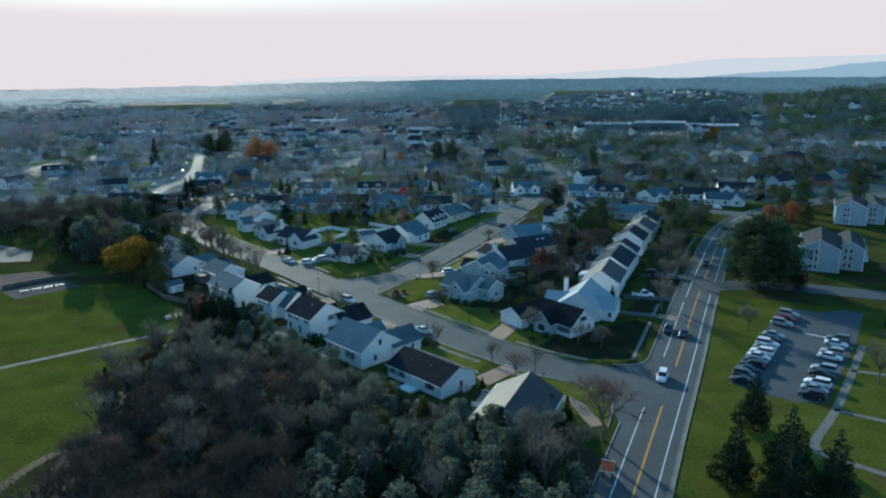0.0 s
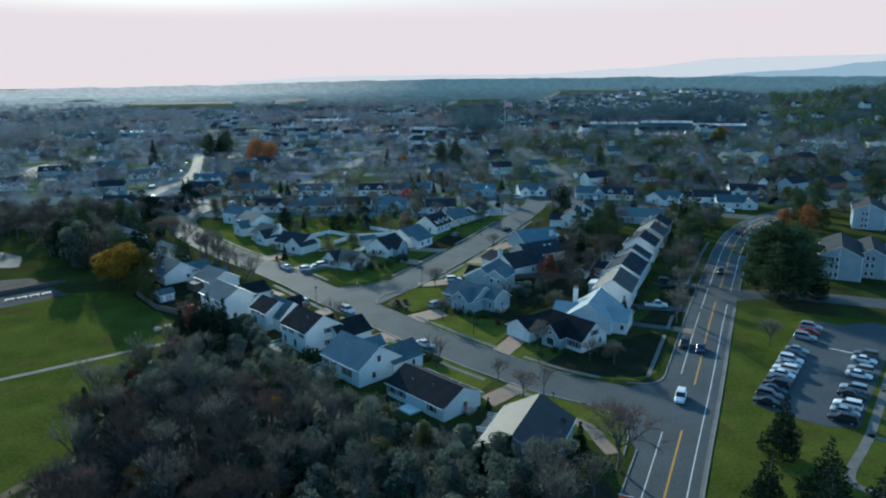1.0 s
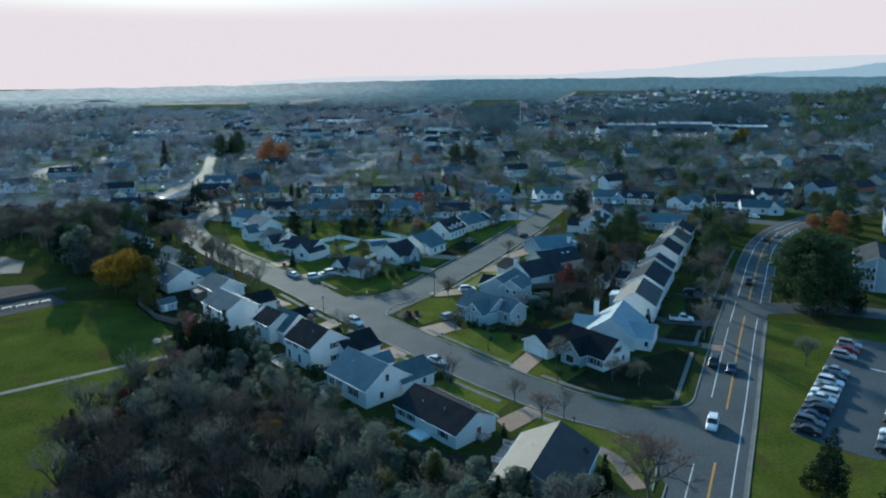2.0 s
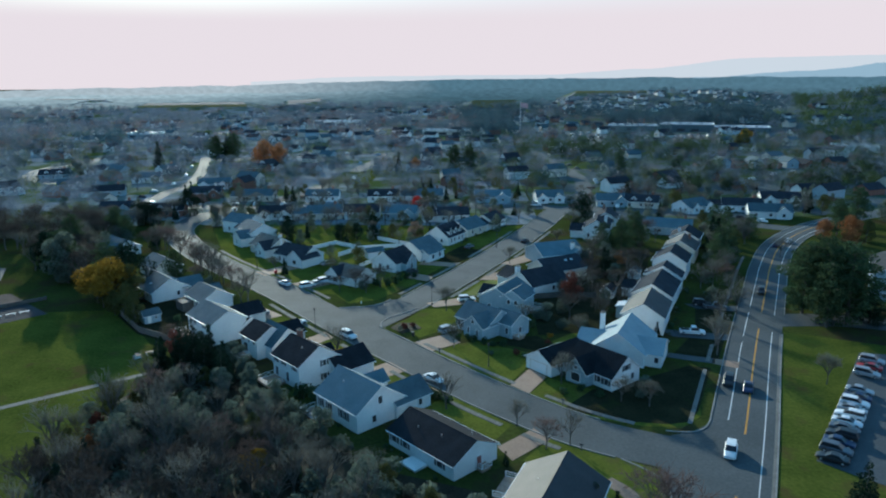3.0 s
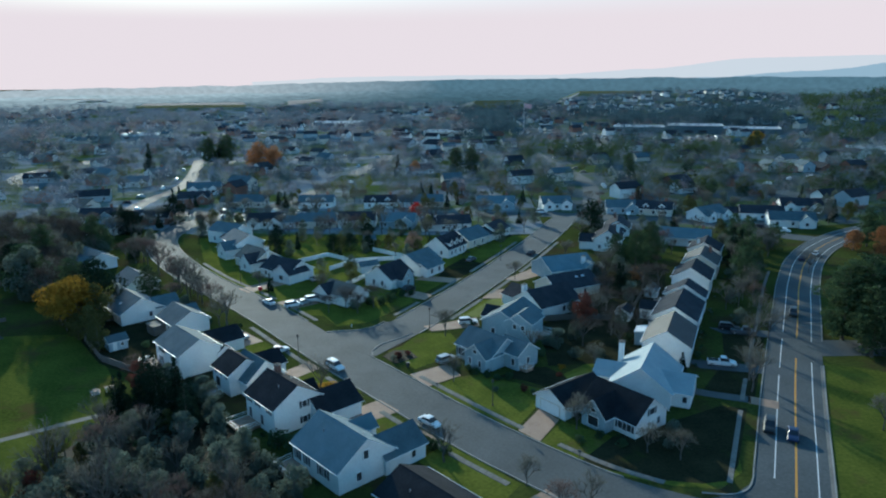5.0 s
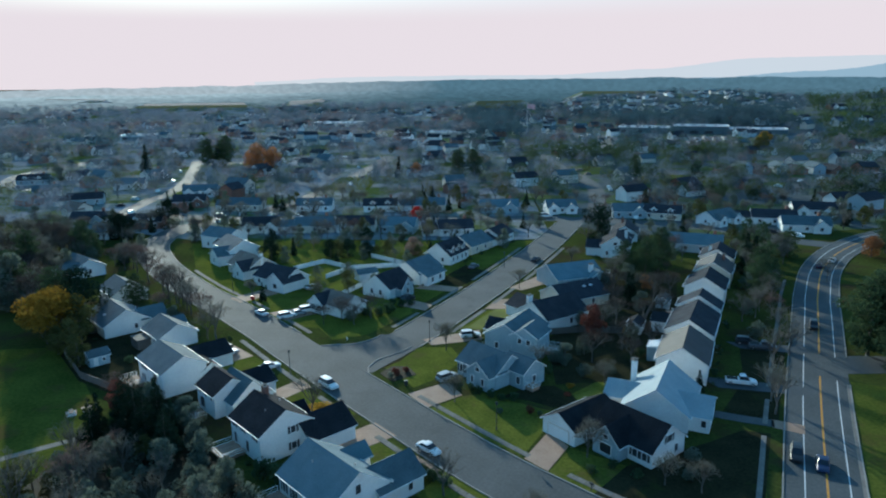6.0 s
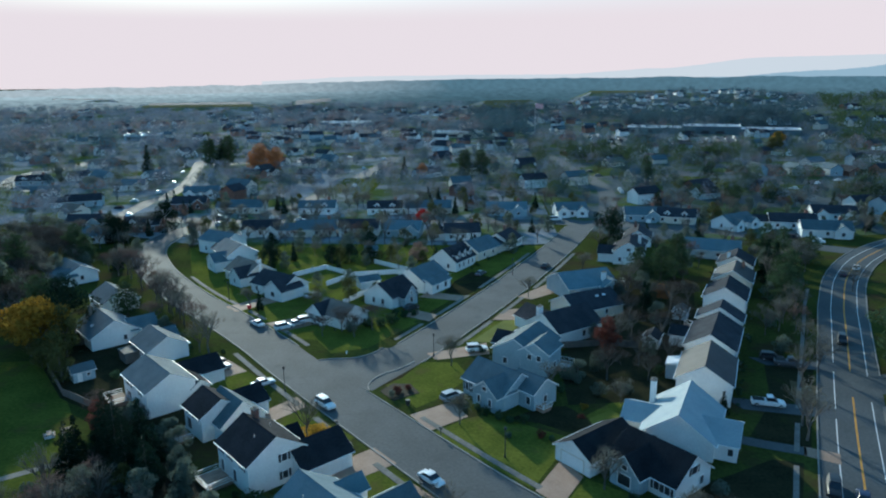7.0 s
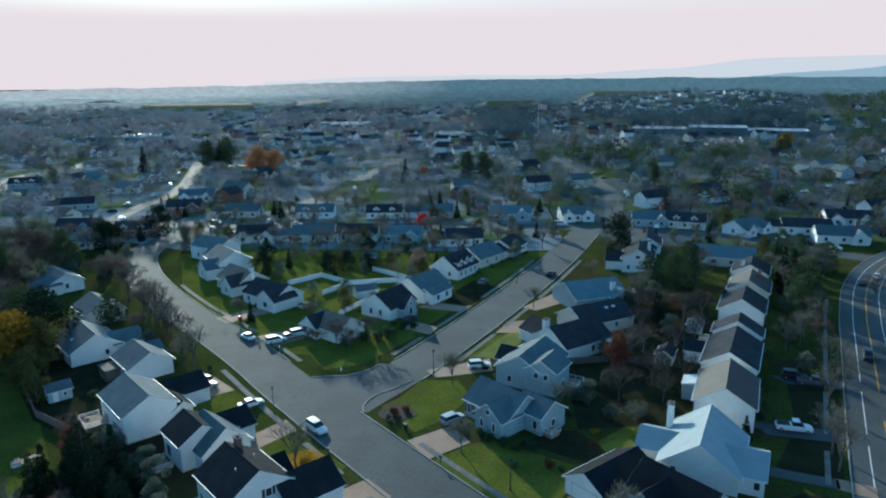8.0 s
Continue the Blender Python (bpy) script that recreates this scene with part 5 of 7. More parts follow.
KINDS = {  # name, category, label, maker, crown material
    "bare": ("tree", "leafless grey-brown tree with fine bare twigs", lambda k: bare_shapes(10 + k, 11.0, 0.95, 6), "twig"),
    "bare_tall": ("tree", "tall leafless tree with upright bare limbs", lambda k: bare_shapes(30 + k, 13.0, 0.68, 5), "twig"),
    "bare_small": ("tree", "small leafless street tree with thin branches", lambda k: bare_shapes(50 + k, 7.0, 0.85, 6), "twig"),
    "bare_red": ("tree", "leafless tree with reddish twigs", lambda k: bare_shapes(70 + k, 9.0, 1.05, 8), "twig_red"),
    "bare_dark": ("tree", "dark brown leafless tree with dense twigs", lambda k: bare_shapes(10 + k, 11.0, 0.95, 9), "twig_dark"),
    "pine": ("tree", "dark green conifer with drooping branches", lambda k: conifer_shapes(90 + k, 14.0, 9.0, 7000, 0.20), "needles"),
    "spruce": ("tree", "narrow dark evergreen with dense needles", lambda k: conifer_shapes(110 + k, 9.0, 4.6, 1700, 0.26, 0.02), "needles"),
    "white_pine": ("tree", "large broad dark green pine", lambda k: pine_shapes(130 + k, 16.0, 11.0, 5600, 0.27), "pine"),
    "holly": ("tree", "dense rounded black-green evergreen", lambda k: leafy_shapes(330 + k, 13.0, 12.0, 3600, 0.32, 0.05), "needles"),
    "cedar": ("tree", "grey-green bushy tree with dull late foliage", lambda k: leafy_shapes(150 + k, 8.0, 6.5, 2700, 0.22, 0.08), "cedar"),
    "olive": ("tree", "olive green tree holding its late leaves", lambda k: leafy_shapes(170 + k, 9.0, 6.5, 3200, 0.2, 0.15), "olive"),
    "gold": ("tree", "broad tree with golden autumn leaves", lambda k: leafy_shapes(190 + k, 9.5, 10.5, 3400, 0.30, 0.30), "gold"),
    "orange": ("tree", "round tree with orange autumn leaves", lambda k: leafy_shapes(210 + k, 9.0, 9.0, 2400, 0.30, 0.2), "orange"),
    "russet": ("tree", "tree with dark russet autumn leaves", lambda k: leafy_shapes(230 + k, 8.0, 6.0, 1800, 0.27, 0.15), "russet"),
    "red": ("tree", "small tree with bright red leaves", lambda k: leafy_shapes(240 + k, 6.0, 5.0, 1200, 0.27, 0.2), "red"),
    "pink": ("tree", "round tree with pale tan autumn leaves", lambda k: leafy_shapes(250 + k, 7.0, 7.0, 2000, 0.27, 0.15), "pink"),
    "shrub": ("shrub", "low rounded dark green evergreen shrub", lambda k: shrub_shapes(270 + k, 1.5, 2.0, 320, 0.16), "pine"),
    "shrub_gold": ("shrub", "low shrub with orange and gold leaves", lambda k: shrub_shapes(290 + k, 1.3, 2.6, 420, 0.15), "gold"),
    "shrub_red": ("shrub", "low shrub with red autumn leaves", lambda k: shrub_shapes(300 + k, 1.3, 1.8, 320, 0.15), "russet"),
    "shrub_grey": ("shrub", "straggling grey-green shrub with dull leaves", lambda k: shrub_shapes(310 + k, 2.6, 3.6, 520, 0.2), "cedar"),
}
PROTO = {}


def plant(kind, x, y, size=1.0, variant=0, label=""):
    cat, text, maker, leaf = KINDS[kind]
    m = pose(x, y, 0, 0, 0, rng.uniform(0, 360)) @ Matrix.Diagonal((size, size, size * rng.uniform(0.92, 1.08), 1))
    if (kind, variant) not in PROTO:
        wood, crown = maker(variant)
        ob = thing(cat, I4, text, cat, "trees and shrubs of the suburb")
        part("trunk" if cat == "tree" else "stem", wood, M["bark"], ob)
        part("crown", crown, M[leaf], ob, "fine bare twigs" if leaf.startswith("twig") else "")
        PROTO[kind, variant] = ob
        ob.matrix_basis = m
    else:
        p = PROTO[kind, variant]
        ob = copy_thing(p, m @ Matrix.Diagonal([1 / s for s in p.scale] + [1]))
    if label:
        ob["label"] = label
    return ob


def grove(label, spots, category="trees"):
    """Trees or shrubs too many to count, joined kind by kind; spots: (kind, x, y, size)."""
    for kind in sorted({q[0] for q in spots}):
        cat, text, maker, leaf = KINDS[kind]
        forms = []
        for k in range(3):
            stem, leafage = maker(20 + k)
            n = len(leafage.f[0])
            v = np.array([tuple(q) for q in leafage.v]).reshape(-1, n, 3)
            if n == 4:  # fewer, larger leaves where no leaf can be told apart
                v = v[::3]
                v = v.mean(1, keepdims=True) + (v - v.mean(1, keepdims=True)) * 1.55
            few = Shape()
            few.v, few.f = v.reshape(-1, 3).tolist(), [tuple(range(n * i, n * i + n)) for i in range(len(v))]
            if n == 4:
                keep = len(stem.f) // 2
                stem.f = stem.f[:keep]
            forms.append((stem, few))
        wood, crown = Shape(), Shape()
        for _, x, y, size in (q for q in spots if q[0] == kind):
            form, a = rng.choice(forms), rng.uniform(0, 6.3)
            c, s, h = math.cos(a) * size, math.sin(a) * size, size * rng.uniform(0.9, 1.1)
            for sh, src in ((wood, form[0]), (crown, form[1])):
                v = np.array([tuple(q) for q in src.v])
                sh.put(np.stack([x + v[:, 0] * c - v[:, 1] * s, y + v[:, 0] * s + v[:, 1] * c, v[:, 2] * h], 1).tolist(), src.f)
        ob = tagged(part("grove" if cat == "tree" else "bushes", crown, M[leaf]), label + ", " + text.split(" with ")[0] + "s", category, kind="stuff")
        part("stems", wood, M["bark"], ob)["kind"] = "stuff"


# the dark wood between the playing field and the houses
WOOD = [("bare", 2), ("bare_tall", 6), ("cedar", 7), ("olive", 3), ("bare_red", 1), ("spruce", 1)]
BAG = [k for k, n in WOOD for _ in range(n)]


def inside(x, y, poly):
    hit = False
    for (ax, ay), (bx, by) in zip(poly, poly[1:] + poly[:1]):
        if (ay > y) != (by > y) and x < (bx - ax) * (y - ay) / (by - ay) + ax:
            hit = not hit
    return hit


WOOD_PLAN = [(-52, 70), (16, 70), (21, 92), (6, 98), (-3, 108), (-17, 115), (-28, 126), (-38, 139), (-48, 148), (-58, 149), (-64, 138), (-66, 126), (-64, 113), (-59, 100), (-55, 86)]
spots = []
while len(spots) < 176:
    x, y = rng.uniform(-66, 26), rng.uniform(70, 152)
    if inside(x, y, WOOD_PLAN) and all((x - a) ** 2 + (y - b) ** 2 > 13.5 for a, b in spots):
        spots.append((x, y))
deep = []
for x, y in spots:
    k = rng.choice(BAG if x > -22 or y > 118 else ["bare_dark", "bare_dark", "bare_dark", "bare_red", "bare_tall", "spruce"])
    edge = 0.75 if y > 103 + 0.55 * -x else 1.0
    size = rng.uniform(0.62, 0.95) * edge * (1.15 if k == "cedar" else 1.0)
    if y < 84:
        deep.append((rng.choice(("bare_dark", "bare_dark", "spruce") if x < -20 else ("cedar", "cedar", "cedar", "spruce", "bare_tall")), x, y, size * 1.1))
    else:
        plant(k, x, y, size, rng.randrange(3))
grove("trees of the dark wood", deep, "woods")
under = []
while len(under) < 130:
    x, y = rng.uniform(-62, 22), rng.uniform(72, 148)
    if inside(x, y, WOOD_PLAN):
        under.append(("shrub_grey" if len(under) % 3 else "shrub", x, y, rng.uniform(0.8, 1.5)))
grove("undergrowth of the dark wood", under, "shrubs")
for x, y, k, s in ((-45, 93, "gold", 0.5), (-31, 117, "gold", 0.42), (-58, 121, "orange", 0.5), (-56, 138, "bare_red", 0.9), (-60, 127, "russet", 0.6), (-50, 150, "pine", 0.74), (-54, 155, "pine", 0.8), (-58, 160, "pine", 0.72), (-46, 148, "pine", 0.66), (-60, 152, "pine", 0.6), (-52, 159, "spruce", 0.95), (-61, 156, "spruce", 0.8), (-48, 161, "cedar", 0.55), (-45, 157, "cedar", 0.6), (-43, 152, "cedar", 0.6), (-57, 167, "cedar", 0.55),
                   (-48, 155, "spruce", 0.8), (-62, 165, "russet", 0.7), (-65, 170, "bare_red", 0.6), (-26, 141, "shrub", 2.4), (-29, 143, "shrub", 2.0), (-40, 147, "cedar", 0.7), (-33, 138, "cedar", 0.75), (-23, 128, "cedar", 0.7),
                   (18, 98, "cedar", 0.8), (21, 103, "spruce", 0.7), (19, 108, "cedar", 0.55), (8, 97, "cedar", 0.9), (3, 101, "cedar", 0.8), (14, 94, "cedar", 0.9)):
    plant(k, x, y, s, rng.randrange(2))

edge_rng = random.Random(5)
for x0, y0, x1, y1, n in ((-44, 150, -24, 130, 12), (-24, 130, -8, 113, 9), (-8, 112, 6, 98, 7), (-62, 172, -48, 158, 8), (-62, 128, -50, 100, 8)):
    for k in range(n):
        f = (k + edge_rng.random()) / n
        plant("shrub_grey", x0 + (x1 - x0) * f + edge_rng.uniform(-2, 2), y0 + (y1 - y0) * f + edge_rng.uniform(-2, 2), edge_rng.uniform(0.6, 1.1), edge_rng.randrange(2))

# single trees by the streets, gardens and lawns
for x, y, k, s in ((26.2, 99.3, "bare_red", 1.5), (-25.8, 162.9, "bare_tall", 0.72), (-1.9, 138.5, "bare_tall", 0.66), (10.4, 132, "bare_small", 0.75), (14.5, 124.5, "bare_red", 0.72), (18.6, 125.5, "bare", 0.6),
                   (-55.8, 199.5, "bare", 0.95), (-58, 200, "bare", 0.7), (-2.8, 193.6, "bare_small", 1.0), (-0.7, 168.3, "bare_small", 0.85), (30.7, 200.6, "russet", 0.95), (28, 187, "bare_dark", 0.75), (27, 191, "cedar", 0.6), (36, 187, "bare_dark", 0.6), (42, 194, "bare_dark", 0.6), (29, 208, "cedar", 0.5), (46, 220, "cedar", 0.7), (52, 230, "bare_dark", 0.8), (40, 222, "bare_dark", 0.7), (42, 234, "bare_dark", 0.9), (48, 244, "cedar", 0.8), (41, 240, "cedar", 0.6),
                   (35.7, 193.8, "bare_dark", 0.7), (39, 199, "cedar", 0.55), (22.1, 186, "cedar", 0.6), (44, 225, "spruce", 1.0), (46, 229, "spruce", 0.9), (50.4, 216, "bare_dark", 0.75), (44, 208, "bare_dark", 0.8), (38, 211, "bare_dark", 0.7), (57, 232, "bare_dark", 0.7), (52, 238, "orange", 0.5),
                   (55, 251, "white_pine", 0.8), (61, 258, "white_pine", 0.85), (49, 252, "white_pine", 0.7), (66, 266, "cedar", 0.9), (70, 275, "bare_red", 0.9), (50, 300, "holly", 1.0), (36, 268, "bare_small", 0.9), (17, 240, "bare_small", 0.9),
                   # Holly and pine behind the gold trees are added to shade the field.
                   (80.5, 232, "white_pine", 0.72), (85, 243, "white_pine", 0.75), (87.7, 253.2, "spruce", 1.4), (89, 262, "spruce", 1.2), (92, 270, "cedar", 0.8), (56.1, 164, "bare_tall", 0.75), (57.5, 169, "bare_tall", 0.7), (-109, 226, "bare_dark", 1.1), (-118, 236, "bare_dark", 0.9), (-84, 221, "white_pine", 0.6), (-130, 250, "white_pine", 0.9), (-120, 226, "white_pine", 1.0), (-91.5, 206.5, "holly", 1.1), (-98, 210, "white_pine", 0.95), (-124, 231, "holly", 1.0), (-131, 236, "holly", 0.95), (-74, 226, "bare", 0.8), (-70, 210, "cedar", 0.6), (64, 184, "bare_tall", 0.7), (70.7, 191, "bare", 0.8), (73.5, 203, "bare", 0.8), (77, 215, "bare_red", 0.75), (80, 223, "bare", 0.8), (45.7, 173.4, "spruce", 0.5),
                   (88, 181, "white_pine", 1.1), (93.5, 182.5, "white_pine", 1.35), (90, 188, "white_pine", 1.4), (97, 189, "white_pine", 1.15), (87, 191, "white_pine", 1.1), (99.5, 183.5, "pine", 0.9), (93, 195, "white_pine", 1.25), (53, 103, "pine", 0.8), (42.5, 85.5, "pine", 0.85), (50.5, 86, "pine", 0.95), (47, 79, "pine", 0.95), (54, 80, "pine", 0.85),
                   (72, 149, "bare_small", 1.0), (84.8, 119.6, "bare", 0.9), (97, 132, "bare", 0.9), (108, 150, "pine", 0.7), (118, 148, "pine", 0.8), (121, 156, "bare", 0.8), (128, 186, "bare_small", 0.9), (136, 190, "pine", 0.6), (104, 208, "bare", 0.7),
                   (139, 266, "orange", 1.0), (134, 274, "orange", 0.85), (146, 268, "olive", 0.9), (106, 246, "bare", 0.8), (142, 280, "white_pine", 0.9), (150, 292, "olive", 1.0), (160, 300, "white_pine", 1.0), (175, 305, "cedar", 1.2), (190, 310, "white_pine", 1.1),
                   # Olive trees round the gold ones are added as their crowns' shaded foot.
                   (-90, 195.5, "gold", 1.25), (-84, 189, "olive", 1.0), (-97.5, 201, "gold", 1.1), (-86, 197, "olive", 1.3), (-110, 216, "bare_dark", 1.2), (-116, 220, "cedar", 1.9), (-79.5, 184, "olive", 0.8), (20.5, 149.2, "bare_small", 0.95), (35.2, 139.5, "bare_small", 0.9), (30.5, 141.5, "bare_small", 0.8), (-88, 191, "olive", 0.8), (-94, 197, "olive", 0.85), (-24.2, 275, "olive", 0.75), (-43, 274, "holly", 0.5), (-37.5, 275.5, "holly", 0.48), (-31, 276, "holly", 0.45), (-62, 271, "holly", 0.62), (-66, 287, "holly", 0.5), (-40, 292, "cedar", 0.8), (-34, 297, "holly", 0.45), (-15.7, 278.5, "pink", 0.9), (-18, 337, "red", 1.1),
                   (-29, 213, "bare_dark", 0.62), (-33, 210, "bare_dark", 0.5), (-22, 214.5, "bare_dark", 0.66), (-25.5, 209.5, "bare_dark", 0.58), (-18, 219, "shrub", 1.9), (-20.5, 217, "shrub", 1.7), (-23.5, 216.5, "shrub", 1.6), (-27, 213, "shrub_grey", 1.0), (-57, 232, "bare_small", 0.8), (-75, 216, "bare_red", 0.85), (-80, 231, "bare_red", 1.1), (-85, 239.5, "bare_red", 1.15), (-92, 246, "bare_dark", 1.05), (-83, 235, "bare_small", 0.9), (-100.5, 257, "bare_red", 1.1), (-104, 262, "bare", 0.9), (-101, 310, "bare_red", 0.9), (-110, 268, "spruce", 1.0), (-122, 272, "white_pine", 0.7), (-130, 280, "white_pine", 0.8), (-112, 286, "cedar", 0.7), (-131, 306, "holly", 0.75), (-127, 303, "holly", 0.8), (-118, 324, "holly", 0.85), (-115, 331, "bare_red", 1.0),
                   (-13, 225, "shrub", 1.1), (-15, 223.5, "shrub", 1.3), (-17.5, 224.5, "shrub", 1.3), (-12, 295, "bare", 0.8), (-22, 300, "cedar", 0.8), (-52, 300, "bare", 0.8), (-68, 305, "bare", 0.8)):
    plant(k, x, y, s, rng.randrange(2))
for x, y, k, s in ((-24, 163.5, "shrub_gold", 1.25), (-26.5, 161.5, "shrub_gold", 1.1), (-22.5, 161.5, "shrub_gold", 0.9), (-12.5, 180.5, "shrub_red", 1.1), (-10.6, 182, "shrub_red", 0.9), (-13.5, 178.8, "shrub_grey", 0.5), (2.4, 173.6, "shrub", 1.0), (4, 171.6, "shrub", 1.0), (6, 170, "shrub", 1.1), (8, 169, "shrub", 1.0), (10.5, 169, "shrub", 1.0),
                   (12.8, 164.2, "shrub_red", 1.0), (14.5, 162.8, "shrub", 0.8), (7.5, 164, "shrub_grey", 0.4), (21.5, 174.5, "shrub_gold", 0.7), (20.6, 171, "shrub_red", 0.7), (22.8, 167, "shrub_red", 0.8), (20.2, 144.5, "shrub", 1.0), (24, 146, "shrub", 1.0), (27, 143.5, "shrub", 1.0), (36.5, 148, "shrub_grey", 0.9), (34.5, 143, "shrub_grey", 0.8), (-3.5, 142.2, "shrub", 1.5), (-5.2, 143.5, "shrub", 1.4), (-1.8, 140.8, "shrub", 1.2),
                   (7.6, 119.5, "spruce", 0.28), (3.5, 200.8, "shrub", 0.9), (1.5, 201, "shrub", 0.9), (-35, 160, "shrub", 1.1), (-38, 172.5, "shrub", 1.0), (-52.5, 199, "shrub", 0.8), (-51, 238, "shrub", 1.3), (-38, 228, "shrub", 1.2), (-25, 228, "shrub", 1.2), (-35, 224, "spruce", 0.35), (18, 181, "shrub", 1.3), (20, 187, "shrub_grey", 1.0), (25, 180, "shrub_grey", 1.0), (30, 180, "shrub_grey", 0.9), (39, 190, "shrub", 1.3), (-70, 186, "shrub", 1.2), (-66, 175.5, "shrub_red", 1.2)):
    plant(k, x, y, s, rng.randrange(2))
# the dark belt behind the playing field
belt = []
while len(belt) < 84:
    x = rng.uniform(-190, -100)
    y = rng.uniform(205, 300)
    if inside(x, y, [(-104, 210), (-118, 226), (-134, 233), (-146, 250), (-192, 268), (-192, 306), (-142, 300), (-130, 272), (-116, 242), (-100, 214)]) and all((x - a) ** 2 + (y - b) ** 2 > 14 for a, b in belt):
        belt.append((x, y))
grove("mixed trees behind the playing field", [(rng.choice(["bare_dark", "bare_dark", "bare", "bare_tall", "cedar", "bare_dark"]), x, y, rng.uniform(0.7, 1.05)) for x, y in belt])


# trees and bushes that fill the gardens
def free(x, y, room):
    return all((x - a) ** 2 + (y - b) ** 2 > (room + 3 + L / 4) ** 2 for a, b, _, L, _ in HOUSES) and all((x - a) ** 2 + (y - b) ** 2 > 70 for q in GARDEN_LINES for a, b in q)


GARDEN_LINES = [dense(q, 4) for q in (FAR_STREET, CROSS, MAIN, STREET_A, STREET_B)]
fill = []
for poly, n, bag, low, high in (([(12, 172), (34, 176), (62, 214), (78, 262), (60, 296), (40, 262), (30, 236), (18, 206)], 10, ["bare", "shrub_grey", "bare_tall", "bare_red", "shrub_grey", "bare"], 0.45, 0.8),
                                ([(-60, 226), (-26, 232), (-2, 258), (2, 300), (-60, 306), (-72, 262)], 34, ["cedar", "spruce", "olive", "bare", "shrub_grey", "bare"], 0.4, 0.75),
                                ([(-150, 300), (-20, 290), (60, 284), (140, 296), (180, 330), (170, 380), (-150, 392)], 190, ["bare", "bare", "bare", "cedar", "cedar", "olive", "bare_red", "bare_tall", "spruce"], 0.5, 0.9),
                                ([(-96, 252), (-70, 218), (-60, 212), (-72, 236), (-92, 262)], 9, ["bare", "bare_red", "bare_tall"], 0.7, 0.95),
                                ([(-150, 256), (-104, 258), (-98, 300), (-120, 330), (-170, 330)], 46, ["bare", "cedar", "bare", "bare", "bare_red"], 0.6, 0.95),
                                ([(86, 236), (100, 262), (114, 284), (104, 300), (86, 294), (84, 262)], 18, ["bare", "cedar", "white_pine", "bare", "olive"], 0.55, 0.85),
                                ([(62, 180), (70, 180), (86, 226), (92, 262), (80, 262), (70, 226)], 14, ["bare_tall", "bare", "cedar", "bare_tall"], 0.5, 0.75)):
    xs, ys, got, tries = [p[0] for p in poly], [p[1] for p in poly], 0, 0
    while got < n and tries < 6000:
        x, y, tries = rng.uniform(min(xs), max(xs)), rng.uniform(min(ys), max(ys)), tries + 1
        if inside(x, y, poly) and free(x, y, 3.0) and all((x - q[1]) ** 2 + (y - q[2]) ** 2 > 9 for q in fill):
            k = rng.choice(bag)
            fill.append((k, x, y, rng.uniform(low, high)))
            got += 1
grove("garden growth among the houses", fill)
hug = []
for a, b, angle, L, W in HOUSES:
    c, s = math.cos(radians(angle)), math.sin(radians(angle))
    for _ in range(9):
        side, u = rng.choice((-1, 1)), rng.uniform(-0.48, 0.48) * L
        v = side * (W / 2 + rng.uniform(0.7, 2.2))
        hug.append((rng.choice(["shrub", "shrub", "shrub", "shrub_grey"]), a + u * c - v * s, b + u * s + v * c, rng.uniform(0.4, 0.85) * (0.6 if _ % 3 else 1)))
hug = [(k, x, y, z * (0.5 if k == "shrub_grey" else 1.0)) for k, x, y, z in hug if all((x - a) ** 2 + (y - b) ** 2 > 42 for q in GARDEN_LINES for a, b in q)]
grove("low planting along house walls", hug, "shrubs")
# ---- vehicles ----
def ring(x, half, z0, z1, cut=0.12):
    return [(x, -half + cut, z0), (x, half - cut, z0), (x, half, z0 + cut), (x, half, z1 - cut), (x, half - cut, z1), (x, -half + cut, z1), (x, -half, z1 - cut), (x, -half, z0 + cut)]


CARS = {}


